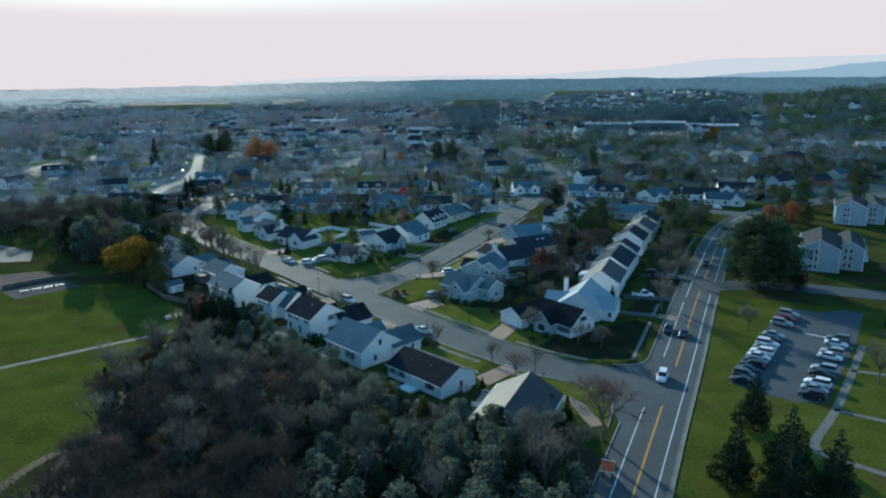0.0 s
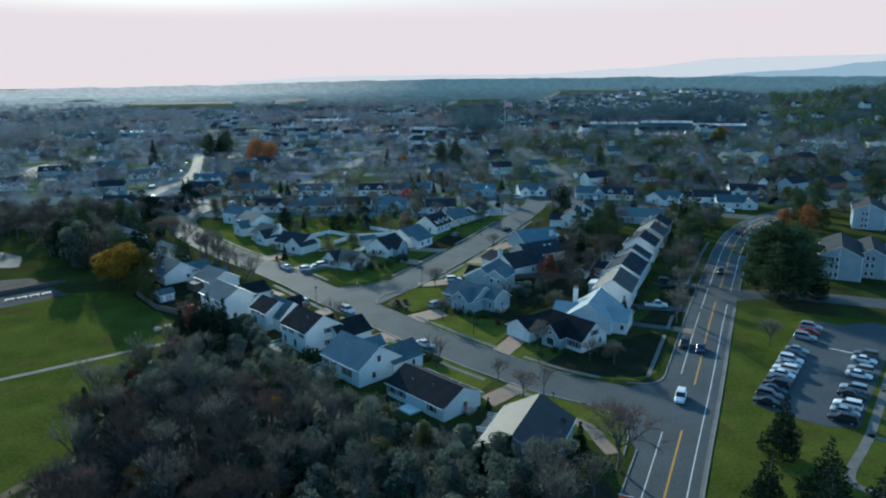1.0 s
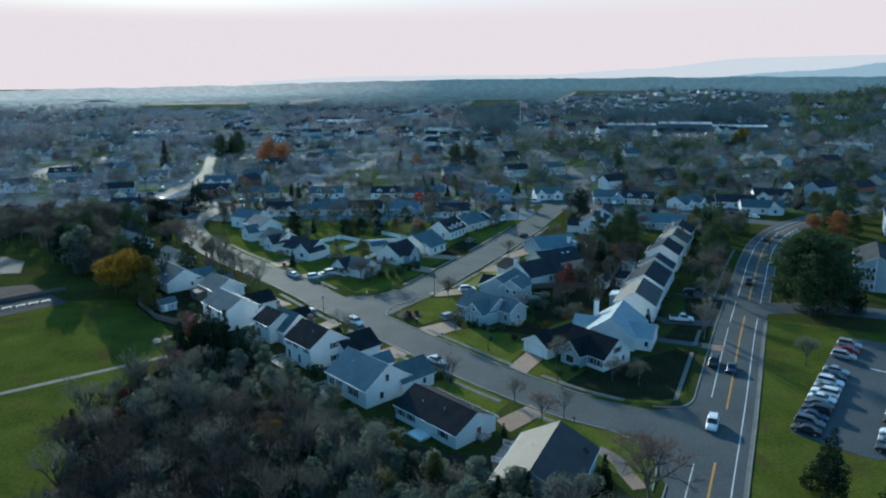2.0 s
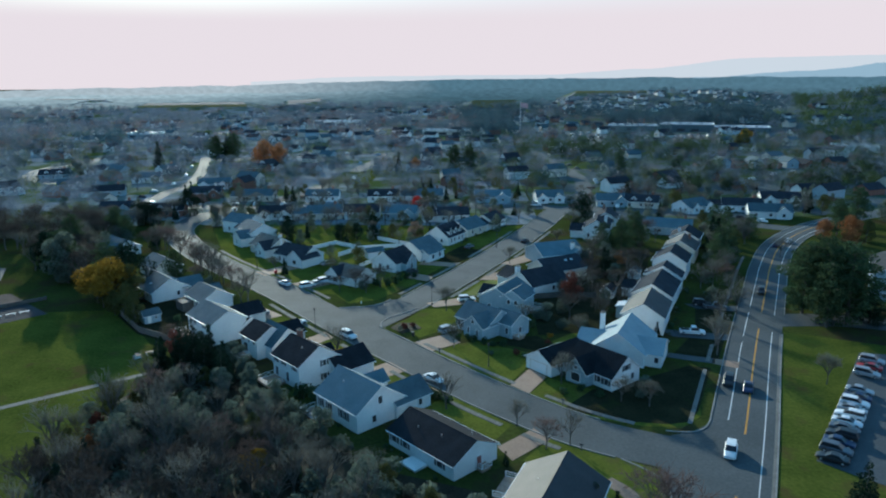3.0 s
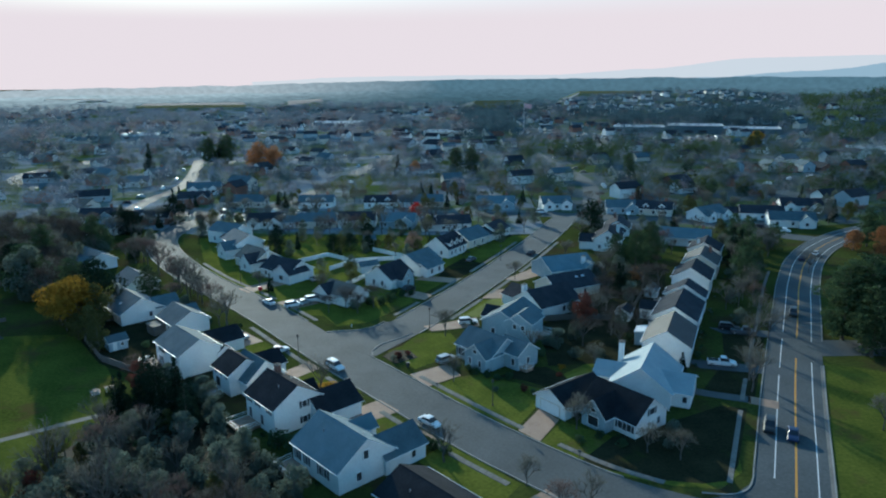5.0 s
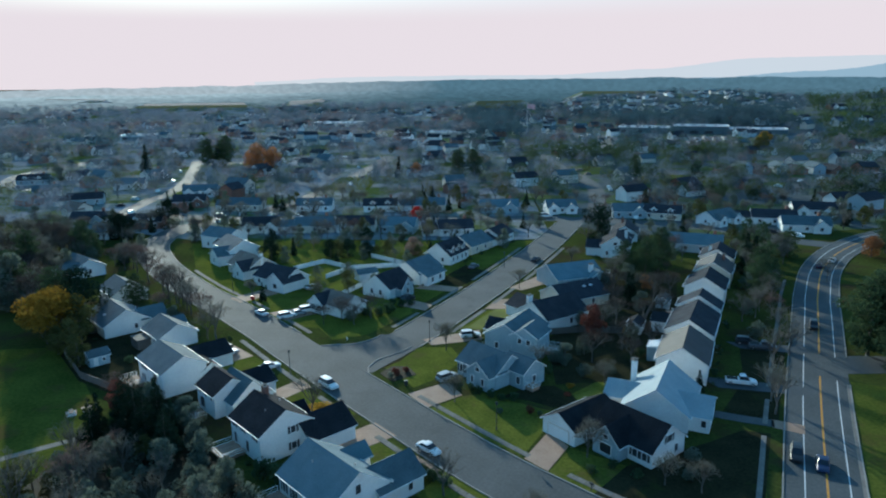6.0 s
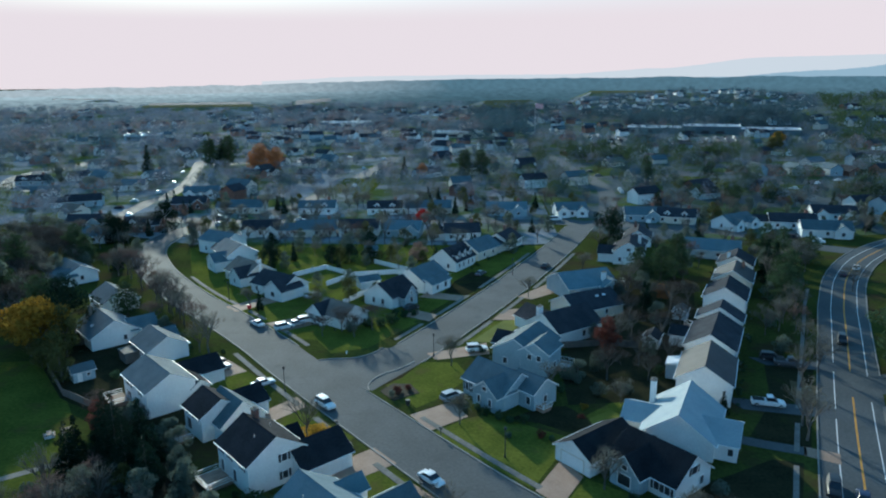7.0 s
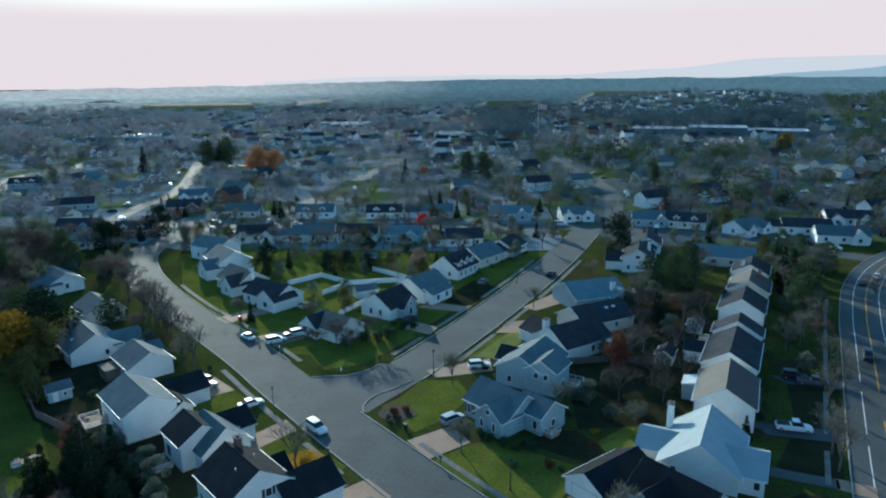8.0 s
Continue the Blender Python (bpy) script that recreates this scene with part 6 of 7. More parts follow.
def car_meshes(kind, paint):
    if (kind, paint) in CARS:
        return CARS[kind, paint]
    length, belt, top, half = {"sedan": (4.7, 0.92, 1.44, 0.90), "suv": (4.75, 1.05, 1.74, 0.94), "pickup": (5.7, 1.10, 1.86, 0.98), "van": (5.2, 1.15, 1.9, 0.98)}[kind]
    e = length / 2
    body = Shape().loft([ring(-e, half - 0.12, 0.38, belt - 0.18), ring(-e + 0.15, half, 0.26, belt - 0.03), ring(-e + 0.9, half, 0.24, belt), ring(e - 1.5, half, 0.24, belt),
                         ring(e - 0.5, half - 0.03, 0.25, belt - 0.13), ring(e - 0.12, half - 0.1, 0.3, belt - 0.26), ring(e, half - 0.2, 0.36, belt - 0.36)])
    front = e - 1.35
    back = {"sedan": -e + 0.75, "suv": -e + 0.12, "pickup": -0.35, "van": -e + 0.1}[kind]
    slope = {"sedan": 0.75, "suv": 0.3, "pickup": 0.15, "van": 0.2}[kind]
    glass = Shape().loft([ring(back, half - 0.1, belt - 0.06, belt + 0.02, 0.03), ring(back + slope, half - 0.17, belt - 0.06, top - 0.07, 0.1), ring(front - 0.75, half - 0.17, belt - 0.06, top - 0.06, 0.1), ring(front, half - 0.08, belt - 0.06, belt + 0.02, 0.03)])
    roof = Shape().loft([ring(back + slope - 0.1, half - 0.24, top - 0.09, top - 0.02, 0.03), ring((back + front) / 2, half - 0.2, top - 0.09, top + 0.02, 0.03), ring(front - 0.68, half - 0.24, top - 0.09, top - 0.03, 0.03)])
    wheel = Shape()
    wheel.tube((0, -0.12, 0), (0, 0.12, 0), 0.34, 0.34, 14)
    rim = Shape().tube((0, -0.14, 0), (0, 0.14, 0), 0.2, 0.2, 10)
    bed = None
    if kind == "pickup":
        bed = Shape().box(-e + 1.2, 0, belt - 0.02, 2.0, 1.6, 0.03)
    CARS[kind, paint] = (body.mesh("body", PAINT[paint]), glass.mesh("cabin_glass", M["glass"]), roof.mesh("roof_panel", PAINT[paint]), wheel.mesh("tyre", M["tyre"]), rim.mesh("rim", M["steel"]), bed and bed.mesh("load_bed", M["tyre"]),
                         Shape().box(0, 0, 0, 0.08, 0.4, 0.14).mesh("headlight", M["lamp"]), Shape().box(0, 0, 0, 0.06, 0.34, 0.16).mesh("tail_light", M["tail"]), length, half, belt)
    return CARS[kind, paint]


def car(kind, paint, x, y, heading, where):
    body, glass, roof, tyre, rim, bed, head, tail, length, half, belt = car_meshes(kind, paint)
    word = {"sedan": "sedan", "suv": "sport utility car", "pickup": "pickup truck", "van": "passenger van"}[kind]
    name = {"sedan": "car", "suv": "car", "pickup": "pickup_truck", "van": "van"}[kind]
    ob = thing(name, pose(x, y, 0.04, 0, 0, heading), f"{paint} {word} {where}", "pickup truck" if kind == "pickup" else "van" if kind == "van" else "car", "vehicles " + where)
    b = part("body", body, None, ob)
    part("cabin_glass", glass, None, ob, "dark car windows")
    part("roof_panel", roof, None, ob)
    if bed:
        part("load_bed", bed, None, ob, "black load bed")
    e = length / 2
    for sx in (-1, 1):
        for sy in (-1, 1):
            w = part("wheel", tyre, None, ob, "black tyre on a steel rim", pose(sx * (e - 0.85), sy * (half - 0.1), 0.34))
            part("rim", rim, None, w, "steel wheel rim")
    for sy in (-1, 1):
        part("headlight", head, None, b, "clear headlight", pose(e - 0.1, sy * (half - 0.42), belt - 0.48))
        part("tail_light", tail, None, b, "red tail light", pose(-e + 0.02, sy * (half - 0.35), belt - 0.42))
    return ob


LOT = "parked in the dark asphalt lot"
for k, s in enumerate((0, 3.1, 6.2, 9.0, 11.8, 14.6, 17.6, 20.6, 23.4, 26.4, 30.0, 39.5, 43.5, 47.4)):
    car(("sedan", "suv", "sedan", "suv", "sedan")[k % 5], ["black", "grey", "navy", "black", "grey", "white", "white", "silver", "white", "navy", "silver", "silver", "red", "silver"][k], 58.6 + s * 0.587, 120.9 + s * 0.81, -36 if k % 3 else 144, LOT)
for k, s in enumerate((0, 3.2, 6.4, 11.5, 14.6, 22.5, 25.4, 31.5, 35.0)):
    car(("suv", "sedan", "suv", "sedan")[k % 4], ["black", "silver", "white", "black", "silver", "white", "silver", "white", "grey"][k], 68.8 + s * 0.59, 114.0 + s * 0.807, -36 if k % 2 else 144, LOT)
ROAD = "driving on the main road"
for kind, paint, x, y, h in (("suv", "white", 43.6, 122.9, -114.5), ("suv", "black", 53.2, 149.5, -114.5), ("sedan", "navy", 55.8, 146.6, -114.5), ("suv", "black", 83.9, 208, -114.5), ("sedan", "navy", 111.5, 262, 60), ("sedan", "white", 118.8, 268.5, 55)):
    car(kind, paint, x, y, h, ROAD)
CURB = "parked along the residential street"
for kind, paint, x, y, h in (("suv", "white", -25.2, 174.6, ST), ("sedan", "white", -4.6, 150.6, ST), ("sedan", "white", -50.4, 217.2, 134)):
    car(kind, paint, x, y, h, CURB)
DRIVE = "parked on a house driveway"
for kind, paint, x, y, h in (("suv", "silver", -50.2, 190.4, 44), ("suv", "black", -52.5, 193.5, 44), ("sedan", "white", -39.2, 183.4, 40), ("suv", "white", -43.2, 214.9, 34), ("sedan", "silver", -41.0, 217.2, 34), ("suv", "white", -39.0, 219.6, 34), ("suv", "white", 2.6, 201.6, 12),
                             ("suv", "silver", -2.2, 178.2, 40), ("suv", "black", -13.8, 229, 58), ("pickup", "white", 54.9, 176.6, -14), ("suv", "black", 64.2, 197.6, -16), ("pickup", "grey", 66.5, 194.8, -16), ("sedan", "navy", -9.6, 143.5, 44), ("sedan", "silver", -41.8, 239.6, 40), ("van", "white", 36.5, 343.6, 0), ("sedan", "black", 24.8, 270.5, 64), ("sedan", "grey", 4.4, 262, 62), ("sedan", "black", -92, 327, 40), ("sedan", "navy", -88, 333, 40), ("suv", "silver", -104, 346, 0), ("sedan", "white", -70, 344, 0)):
    car(kind, paint, x, y, h, DRIVE)
# ---- street furniture, fences, sheds ----
def street_lamp(x, y, turn):
    ob = thing("street_lamp", pose(x, y, 0, 0, 0, turn), "dark slim street lamp post beside the kerb", "street lamp", "street lamps")
    part("post", Shape().tube((0, 0, 0), (0, 0, 4.6), 0.09, 0.06, 8).tube((0, 0, 0), (0, 0, 0.5), 0.16, 0.14, 8), M["pole"], ob)
    part("lantern", Shape().loft([[(math.cos(a) * r, math.sin(a) * r, z) for a in [k * math.pi / 3 for k in range(6)]] for r, z in ((0.1, 4.6), (0.2, 4.75), (0.24, 5.1), (0.05, 5.3))]), M["pole"], ob)


for x, y, t in ((-34.2, 180.6, 0), (-6.6, 198.4, 0), (-12, 226, 0), (6.6, 157.8, 0), (-64, 237, 0), (14, 262, 0)):
    street_lamp(x, y, t)


def mailbox(x, y, turn):
    ob = thing("mailbox", pose(x, y, 0, 0, 0, turn), "dark mailbox on a wooden post at the kerb", "mailbox", "mailboxes at the kerb")
    part("post", Shape().box(0, 0, 0, 0.12, 0.12, 1.1), M["fence"], ob)
    part("box", Shape().loft([[(x0, -0.14, 1.1), (x0, 0.14, 1.1), (x0, 0.14, 1.28), (x0, 0.07, 1.38), (x0, -0.07, 1.38), (x0, -0.14, 1.28)] for x0 in (-0.3, 0.3)]), M["pole"], ob)


BOXES = evenly(beside(A_D, 6.0), 1.0), evenly(beside(A_D, -6.3), 1.0)
for side, n in ((0, 30), (0, 64), (1, 24), (1, 60), (1, 84), (0, 122), (0, 138)):
    mailbox(*BOXES[side][n], -46)
hyd = thing("fire_hydrant", pose(-25.6, 199.6, 0), "small pale fire hydrant on the corner lawn", "fire hydrant")
part("barrel", Shape().tube((0, 0, 0), (0, 0, 0.6), 0.13, 0.12, 8).tube((0, 0, 0.6), (0, 0, 0.75), 0.14, 0.04, 8), M["trim"], hyd)
part("outlet", Shape().tube((0, -0.22, 0.42), (0, 0.22, 0.42), 0.07, 0.07, 6), M["trim"], hyd)
for x, y in ((-10.2, 175.4),):
    bin_ = thing("wheeled_bin", pose(x, y, 0, 0, 0, 30), "dark wheeled refuse bin at the kerb", "bin")
    part("tub", Shape().loft([[(-a, -a, z), (a, -a, z), (a, a, z), (-a, a, z)] for a, z in ((0.24, 0.05), (0.31, 1.0))]), M["pole"], bin_)
    part("lid", Shape().box(0, 0, 1.0, 0.68, 0.7, 0.07, 0, 0.02), M["pole"], bin_)
sign = thing("road_work_sign", pose(24.6, 88.4, 0, 0, 0, -25), "orange and white road sign trailer beside the road", "sign")
part("board", Shape().box(0, 0, 0.8, 1.9, 0.1, 1.9), M["orange_sign"], sign)
part("panel_edge", Shape().box(0, -0.08, 0.7, 2.1, 0.06, 0.14).box(0, -0.08, 2.66, 2.1, 0.06, 0.14), M["trim"], sign)
part("stand", Shape().box(-0.7, 0, 0, 0.1, 1.2, 0.8).box(0.7, 0, 0, 0.1, 1.2, 0.8), M["pole"], sign)


def fence_line(pts, material, label, height=1.6, gap=2.4):
    """A fence of posts and board panels along a plan line."""
    ob = thing("fence", I4, label, "fence", "garden fences")
    for (ax, ay), (bx, by) in zip(pts, pts[1:]):
        d = math.hypot(bx - ax, by - ay)
        n = max(1, round(d / gap))
        turn = math.degrees(math.atan2(by - ay, bx - ax))
        panel, post = Shape().box(0, 0, 0.08, d / n - 0.14, 0.05, height - 0.1).box(0, 0.04, height - 0.1, d / n - 0.14, 0.1, 0.08).mesh("panel", M[material]), Shape().box(0, 0, 0, 0.13, 0.13, height + 0.12, 0, 0.03).mesh("post", M[material])
        for k in range(n):
            f = (k + 0.5) / n
            part("panel", panel, None, ob, "", pose(ax + (bx - ax) * f, ay + (by - ay) * f, 0, 0, 0, turn))
            part("post", post, None, ob, "", pose(ax + (bx - ax) * k / n, ay + (by - ay) * k / n, 0, 0, 0, turn))


fence_line([(-66, 172), (-76, 178), (-86, 190), (-89, 203), (-76, 206.5)], "fence", "weathered grey board fence behind the gardens")
fence_line([(-33.9, 259.9), (-21.2, 262.9), (-10.9, 257.4)], "trim", "white vinyl fence round a back garden", 1.5)
fence_line([(-40, 250), (-33.9, 259.9), (-44, 268), (-52, 259)], "trim", "white vinyl fence between the gardens", 1.5)
fence_line([(-32.2, 232.9), (-26, 246), (-20, 250), (-17, 247)], "trim", "white vinyl fence behind the corner house", 1.5)
fence_line([(-29.5, 275.1), (-16, 264), (-8, 268)], "trim", "white vinyl fence beside the lawn", 1.5)
fence_line([(40, 200), (46, 214), (51, 226)], "fence", "dark board fence behind the row of houses")
fence_line([(20, 203), (30, 205), (38, 204)], "fence", "dark board fence behind the grey house")


def shed(x, y, turn, label, L=4.0, W=3.2, wall="grey", roof="slate"):
    ob = thing("garden_shed", pose(x, y, 0, 0, 0, turn), label, "shed", "garden sheds")
    block(ob, I4, L, W, 2.0, 1.1, wall, roof, [("window", "S", 0.8, 0.9, 0.6, 0.7)], 0.2)
    part("door", Shape().box(-0.8, -W / 2 - 0.03, 0.05, 0.9, 0.06, 1.8), M["trim"], ob, "white shed door")


shed(-76.6, 186, 44, "small grey-green garden shed with a gabled roof")
shed(41.5, 206, 65, "low white garden shed beside the trees", 5, 3.4, "white", "charcoal")
shed(53, 224, 65, "small garden shed with a grey roof")
shed(-32, 286, 10, "pale garden shed behind evergreens", 4, 3, "white", "slate")
shed(-28, 250, 30, "low pale shed inside the white fence", 6, 4, "white", "slate")


def garden_table(x, y):
    ob = thing("picnic_table", pose(x, y, 0, 0, 0, rng.uniform(0, 180)), "pale wooden picnic table on the grass", "table", "picnic tables")
    part("tabletop", Shape().box(0, 0, 0.72, 1.8, 0.8, 0.05), M["wood"], ob)
    for s in (-1, 1):
        part("bench", Shape().box(0, s * 0.75, 0.42, 1.8, 0.28, 0.05), M["wood"], ob)
        part("leg", Shape().box(s * 0.6, 0, 0, 0.1, 1.5, 0.42).box(s * 0.6, 0, 0.42, 0.1, 0.7, 0.3), M["trim"], ob)


garden_table(-67.5, 164.2), garden_table(-69.5, 162.6)
# A red round object of unknown use, given the shape of a tub.
tub = thing("garden_tub", pose(-56.2, 229.6, 0), "bright red round object standing on a driveway", "tub")
part("tub", Shape().loft([[(r * math.cos(k * math.pi / 5), r * math.sin(k * math.pi / 5), z) for k in range(10)] for r, z in ((0.35, 0.05), (0.6, 0.5), (0.62, 0.9), (0.5, 1.05))]), M["scarlet"], tub)
part("rim", Shape().tube((0, 0, 1.03), (0, 0, 1.1), 0.54, 0.54, 10), M["scarlet"], tub)
# benches and screens on the court
for k in range(4):
    ob = thing("bench", pose(-119.6 + 2.33 * k, 186.5 + 1.97 * k, 0.05, 0, 0, 42), "white bench on the sports court", "bench", "benches on the court")
    part("seat", Shape().box(0, 0, 0.42, 2.4, 0.4, 0.06), M["trim"], ob)
    part("leg", Shape().box(-0.9, 0, 0, 0.1, 0.36, 0.42), M["trim"], ob)
    part("leg", Shape().box(0.9, 0, 0, 0.1, 0.36, 0.42), M["trim"], ob)
fence_line([(-127.9, 189.9), (-116.4, 200.6), (-113.0, 203.6)], "fence", "dark board fence between the two courts", 1.1, 2.6)

# joints between the pavement slabs are real gaps
narrow_mesh = Shape().box(0, 0, -0.1, 1.46, 0.8, 0.17, 0, 0.015).mesh("paving_slab", M["concrete"])
slab_mesh = Shape().box(0, 0, -0.1, 1.46, 1.1, 0.17, 0, 0.015).mesh("paving_slab", M["concrete"])


def pavement(pts, d, y0, y1, label, gaps=(), piece=None):
    ob = thing("pavement", I4, label, "pavement", "", "structure")
    line = evenly(cut(beside(pts, d), y0, y1), 1.5)
    for (ax, ay), (bx, by) in zip(line, line[1:]):
        mx, my = (ax + bx) / 2, (ay + by) / 2
        if not any(g0 < my < g1 for g0, g1 in gaps):
            part("paving_slab", piece or slab_mesh, None, ob, "", pose(mx, my, 0, 0, 0, math.degrees(math.atan2(by - ay, bx - ax))))


pavement(A_D, 7.2, 133, 178, "pale slab pavement beside the wedge of houses", ((144, 149), (171, 176)))
pavement(A_D, -7.5, 124, 200, "pale slab pavement in front of the white houses", ((129.5, 132.5), (145, 149), (156, 161), (170.5, 174.5)))
pavement(A_D, 7.2, 204, 260, "pale slab pavement beyond the junction", ((213, 221), (228, 233)))
pavement(B_D, 6.9, 204, 290, "pale slab pavement along the side street", ((221, 227), (240, 248)))
pavement(B_D, -7.2, 208, 290, "pale slab pavement beside the far houses", ((219, 226), (241, 249)))
pavement(MAIN_D, -5.9, 133, 250, "narrow pale slab pavement beside the main road", ((156.5, 160.5), (170, 175), (191, 196)), narrow_mesh)

# fallen golden leaves under the street tree
fall = random.Random(3)
leaves = Shape()
for k in range(2400):
    a, d = fall.uniform(0, 6.28), 6.2 * fall.random() ** 0.6
    x, y, t, q = -26.0 + d * math.cos(a - 0.8), 164.6 + 0.75 * d * math.sin(a), fall.uniform(0, 6.28), fall.uniform(0.07, 0.15)
    if not inside(x, y, [(-18.4, 163.4), (-30, 173), (-36, 168), (-24, 155)]):
        continue
    z = 0.07 + 0.04 * fall.random()
    leaves.put([(x + q * math.cos(t), y + q * math.sin(t), z), (x - q * math.sin(t), y + q * math.cos(t), z + 0.03), (x - q * math.cos(t), y - q * math.sin(t), z), (x + q * math.sin(t), y - q * math.cos(t), z + 0.02)], [(0, 1, 2, 3)])
tagged(part("fallen_leaves", leaves, M["fallen"]), "scattered golden leaves fallen on the lawn", "leaves", kind="stuff")
# ---- the suburb beyond ----
def rise_at(x, y):
    """The low rises beyond the suburb."""
    return max(0.0, 26 * math.exp(-((x - 420) / 230) ** 2 - ((y - 1360) / 200) ** 2) + 32 * math.exp(-((x - 540) / 170) ** 2 - ((y - 900) / 130) ** 2) - 0.8)


mound = Shape()
mound.v = [(60 + 14 * i, 620 + 18 * j, rise_at(60 + 14 * i, 620 + 18 * j) * 1.02 - 0.3) for j in range(62) for i in range(62)]
mound.f = [(62 * j + i, 62 * j + i + 1, 62 * j + i + 63, 62 * j + i + 62) for j in range(61) for i in range(61)]
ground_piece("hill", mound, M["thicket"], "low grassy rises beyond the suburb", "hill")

far_rng = random.Random(21)
FAR_HOUSES = {}
PLAN_NEAR = [(-150, 200), (-150, 300), (-145, 400), (-60, 372), (30, 368), (130, 356), (175, 340), (175, 150), (40, 40)]


def far_house(k, x, y, angle):
    wall, roof, L, W, eave, two = (("white", "charcoal", 12, 8, 2.8, 1), ("cream", "charcoal", 13, 8, 2.7, 0), ("white", "weathered", 11, 8, 4.4, 1), ("brick", "charcoal", 13, 8, 2.8, 0), ("grey", "slate", 11, 8, 4.4, 1), ("brick", "brown", 12, 8, 2.8, 1), ("cream", "brown", 11, 8, 2.8, 1))[k]
    if k not in FAR_HOUSES:
        hs = thing("house", pose(x, y, 0, 0, 0, angle), ("white", "cream", "tall white", "brick", "grey-blue", "low brick", "small cream")[k] + " house with a " + {"slate": "grey", "charcoal": "dark", "weathered": "weathered dark", "brown": "brown"}[roof] + " roof among trees", "house", "houses of the suburb beyond")
        h, rise = W / 2, 2.5
        part("wall", Shape().extrude([(-h, -0.3), (h, -0.3), (h, eave), (0, eave + rise), (-h, eave)], -L / 2, L / 2), M[wall], hs)
        part("roof", Shape().extrude([(-h - 0.4, eave - 0.2), (0, eave + rise + 0.03), (h + 0.4, eave - 0.2), (h + 0.4, eave), (0, eave + rise + 0.22), (-h - 0.4, eave)], -L / 2 - 0.3, L / 2 + 0.3), M[roof], hs)
        if two:
            part("wing", Shape().extrude([(-3, -0.3), (3, -0.3), (3, 2.7), (0, 4.6), (-3, 2.7)], 0, 7.5), M[wall], hs, "", pose(L * 0.25, 0, 0, 0, 0, -90))
            part("wing_roof", Shape().extrude([(-3.4, 2.5), (0, 4.65), (3.4, 2.5), (3.4, 2.68), (0, 4.84), (-3.4, 2.68)], 0, 7.8), M[roof], hs, "", pose(L * 0.25, 0, 0, 0, 0, -90))
        for u in (-L / 3, 0.5):
            opening(hs, I4, "window", "S", u, 1.0, 1.3, 1.3, L, W)
        opening(hs, I4, "window", "W", 0, 1.2, 1.2, 1.3, L, W)
        FAR_HOUSES[k] = hs
        return hs
    return copy_thing(FAR_HOUSES[k], pose(x, y, 0, 0, 0, angle))


FAR_LINES = [smooth_line(q) for q in ([(-235, 425), (-267, 452), (-281, 495), (-271, 528), (-276, 560)], [(-180, 540), (-110, 560), (-40, 585), (60, 590)], [(-90, 352), (-72, 420), (-62, 500), (-52, 585)], [(60, 352), (72, 430), (66, 510), (60, 590)],
                                      [(66, 470), (140, 480), (210, 520), (250, 560)], [(150, 392), (200, 440), (290, 470), (380, 470)], [(110, 590), (130, 680), (150, 740)],
                                      [(-560, 830), (-330, 800), (-80, 840), (120, 850)])]
for q in FAR_LINES:
    ground_piece("road", ribbon(q, -4.2, 4.2, -0.1, 0.014 + 0.0015 * FAR_LINES.index(q)), M["asphalt"], "far residential street among the trees", "road")
FAR_LOTS = [[(97, 670), (137, 667), (152, 768), (107, 772)], [(190, 640), (226, 637), (256, 735), (212, 740)]]
FAR_GREEN = [(111, 438), (132, 417), (150, 462), (125, 474)]
for q in FAR_LOTS:
    ground_piece("parking_lot", slab(q, -0.1, 0.034), M["asphalt"], "far parking lot before the shopping centre", "parking lot")
ground_piece("field", slab(FAR_GREEN, -0.1, 0.02), M["lawn"], "small green lawn among far houses", "field")


def kept_clear(x, y):
    return any(inside(x, y, q) for q in FAR_LOTS + [FAR_GREEN, [(154, 462), (232, 462), (232, 494), (154, 494)]])


LINES = [dense(q, 6) for q in [FAR_STREET, CROSS, MAIN, STREET_A] + FAR_LINES]
taken, beyond = [(q[0], q[1]) for q in HOUSES if q[1] > 370], []
grid_turn = radians(24)
for i in range(-30, 31):
    for j in range(-6, 42):
        px, py = i * 34 + far_rng.uniform(-6, 6), 380 + j * 30 + (11 if j % 2 else -7) + far_rng.uniform(-4, 4)
        turn = grid_turn if px > -60 else -grid_turn
        x = px * math.cos(turn) - (py - 500) * math.sin(turn)
        y = 500 + px * math.sin(turn) + (py - 500) * math.cos(turn)
        thin = 0.8 if y < 560 else 0.55 if y < 800 else 0.32
        if y < 366 - 0.1 * abs(x) or y > 1350 or abs(x + 0.03 * y) > 0.70 * y + 15 or far_rng.random() > thin:
            continue
        if inside(x, y, PLAN_NEAR) or any((x - a) ** 2 + (y - b) ** 2 < 170 for q in LINES for a, b in q):
            continue
        if kept_clear(x, y) or any((x - q[0]) ** 2 + (y - q[1]) ** 2 < 360 for q in HOUSES) or 900 < y and x > 250 or (x > 120 and y < 330) or (160 < x < 335 and 745 < y < 830) or (280 < x < 390 and 530 < y < 595):
            continue
        taken.append((x, y))
        angle = math.degrees(turn) + far_rng.choice((0, 0, 0, 180, 90)) + far_rng.uniform(-8, 8)
        if y < 640 and len(taken) < 230:
            far_house(far_rng.randrange(7), x, y, angle)
        else:
            beyond.append((x, y, angle))
for k in range(7):
    far_house(4 if k % 2 else 3, 160 + 10.5 * k, 479 - 0.6 * k, 96 + 3 * (k % 2))
# the pale houses on the rise to the right
rise_houses = [(far_rng.uniform(190, 560), far_rng.uniform(1100, 1400), far_rng.uniform(0, 360)) for _ in range(130)]


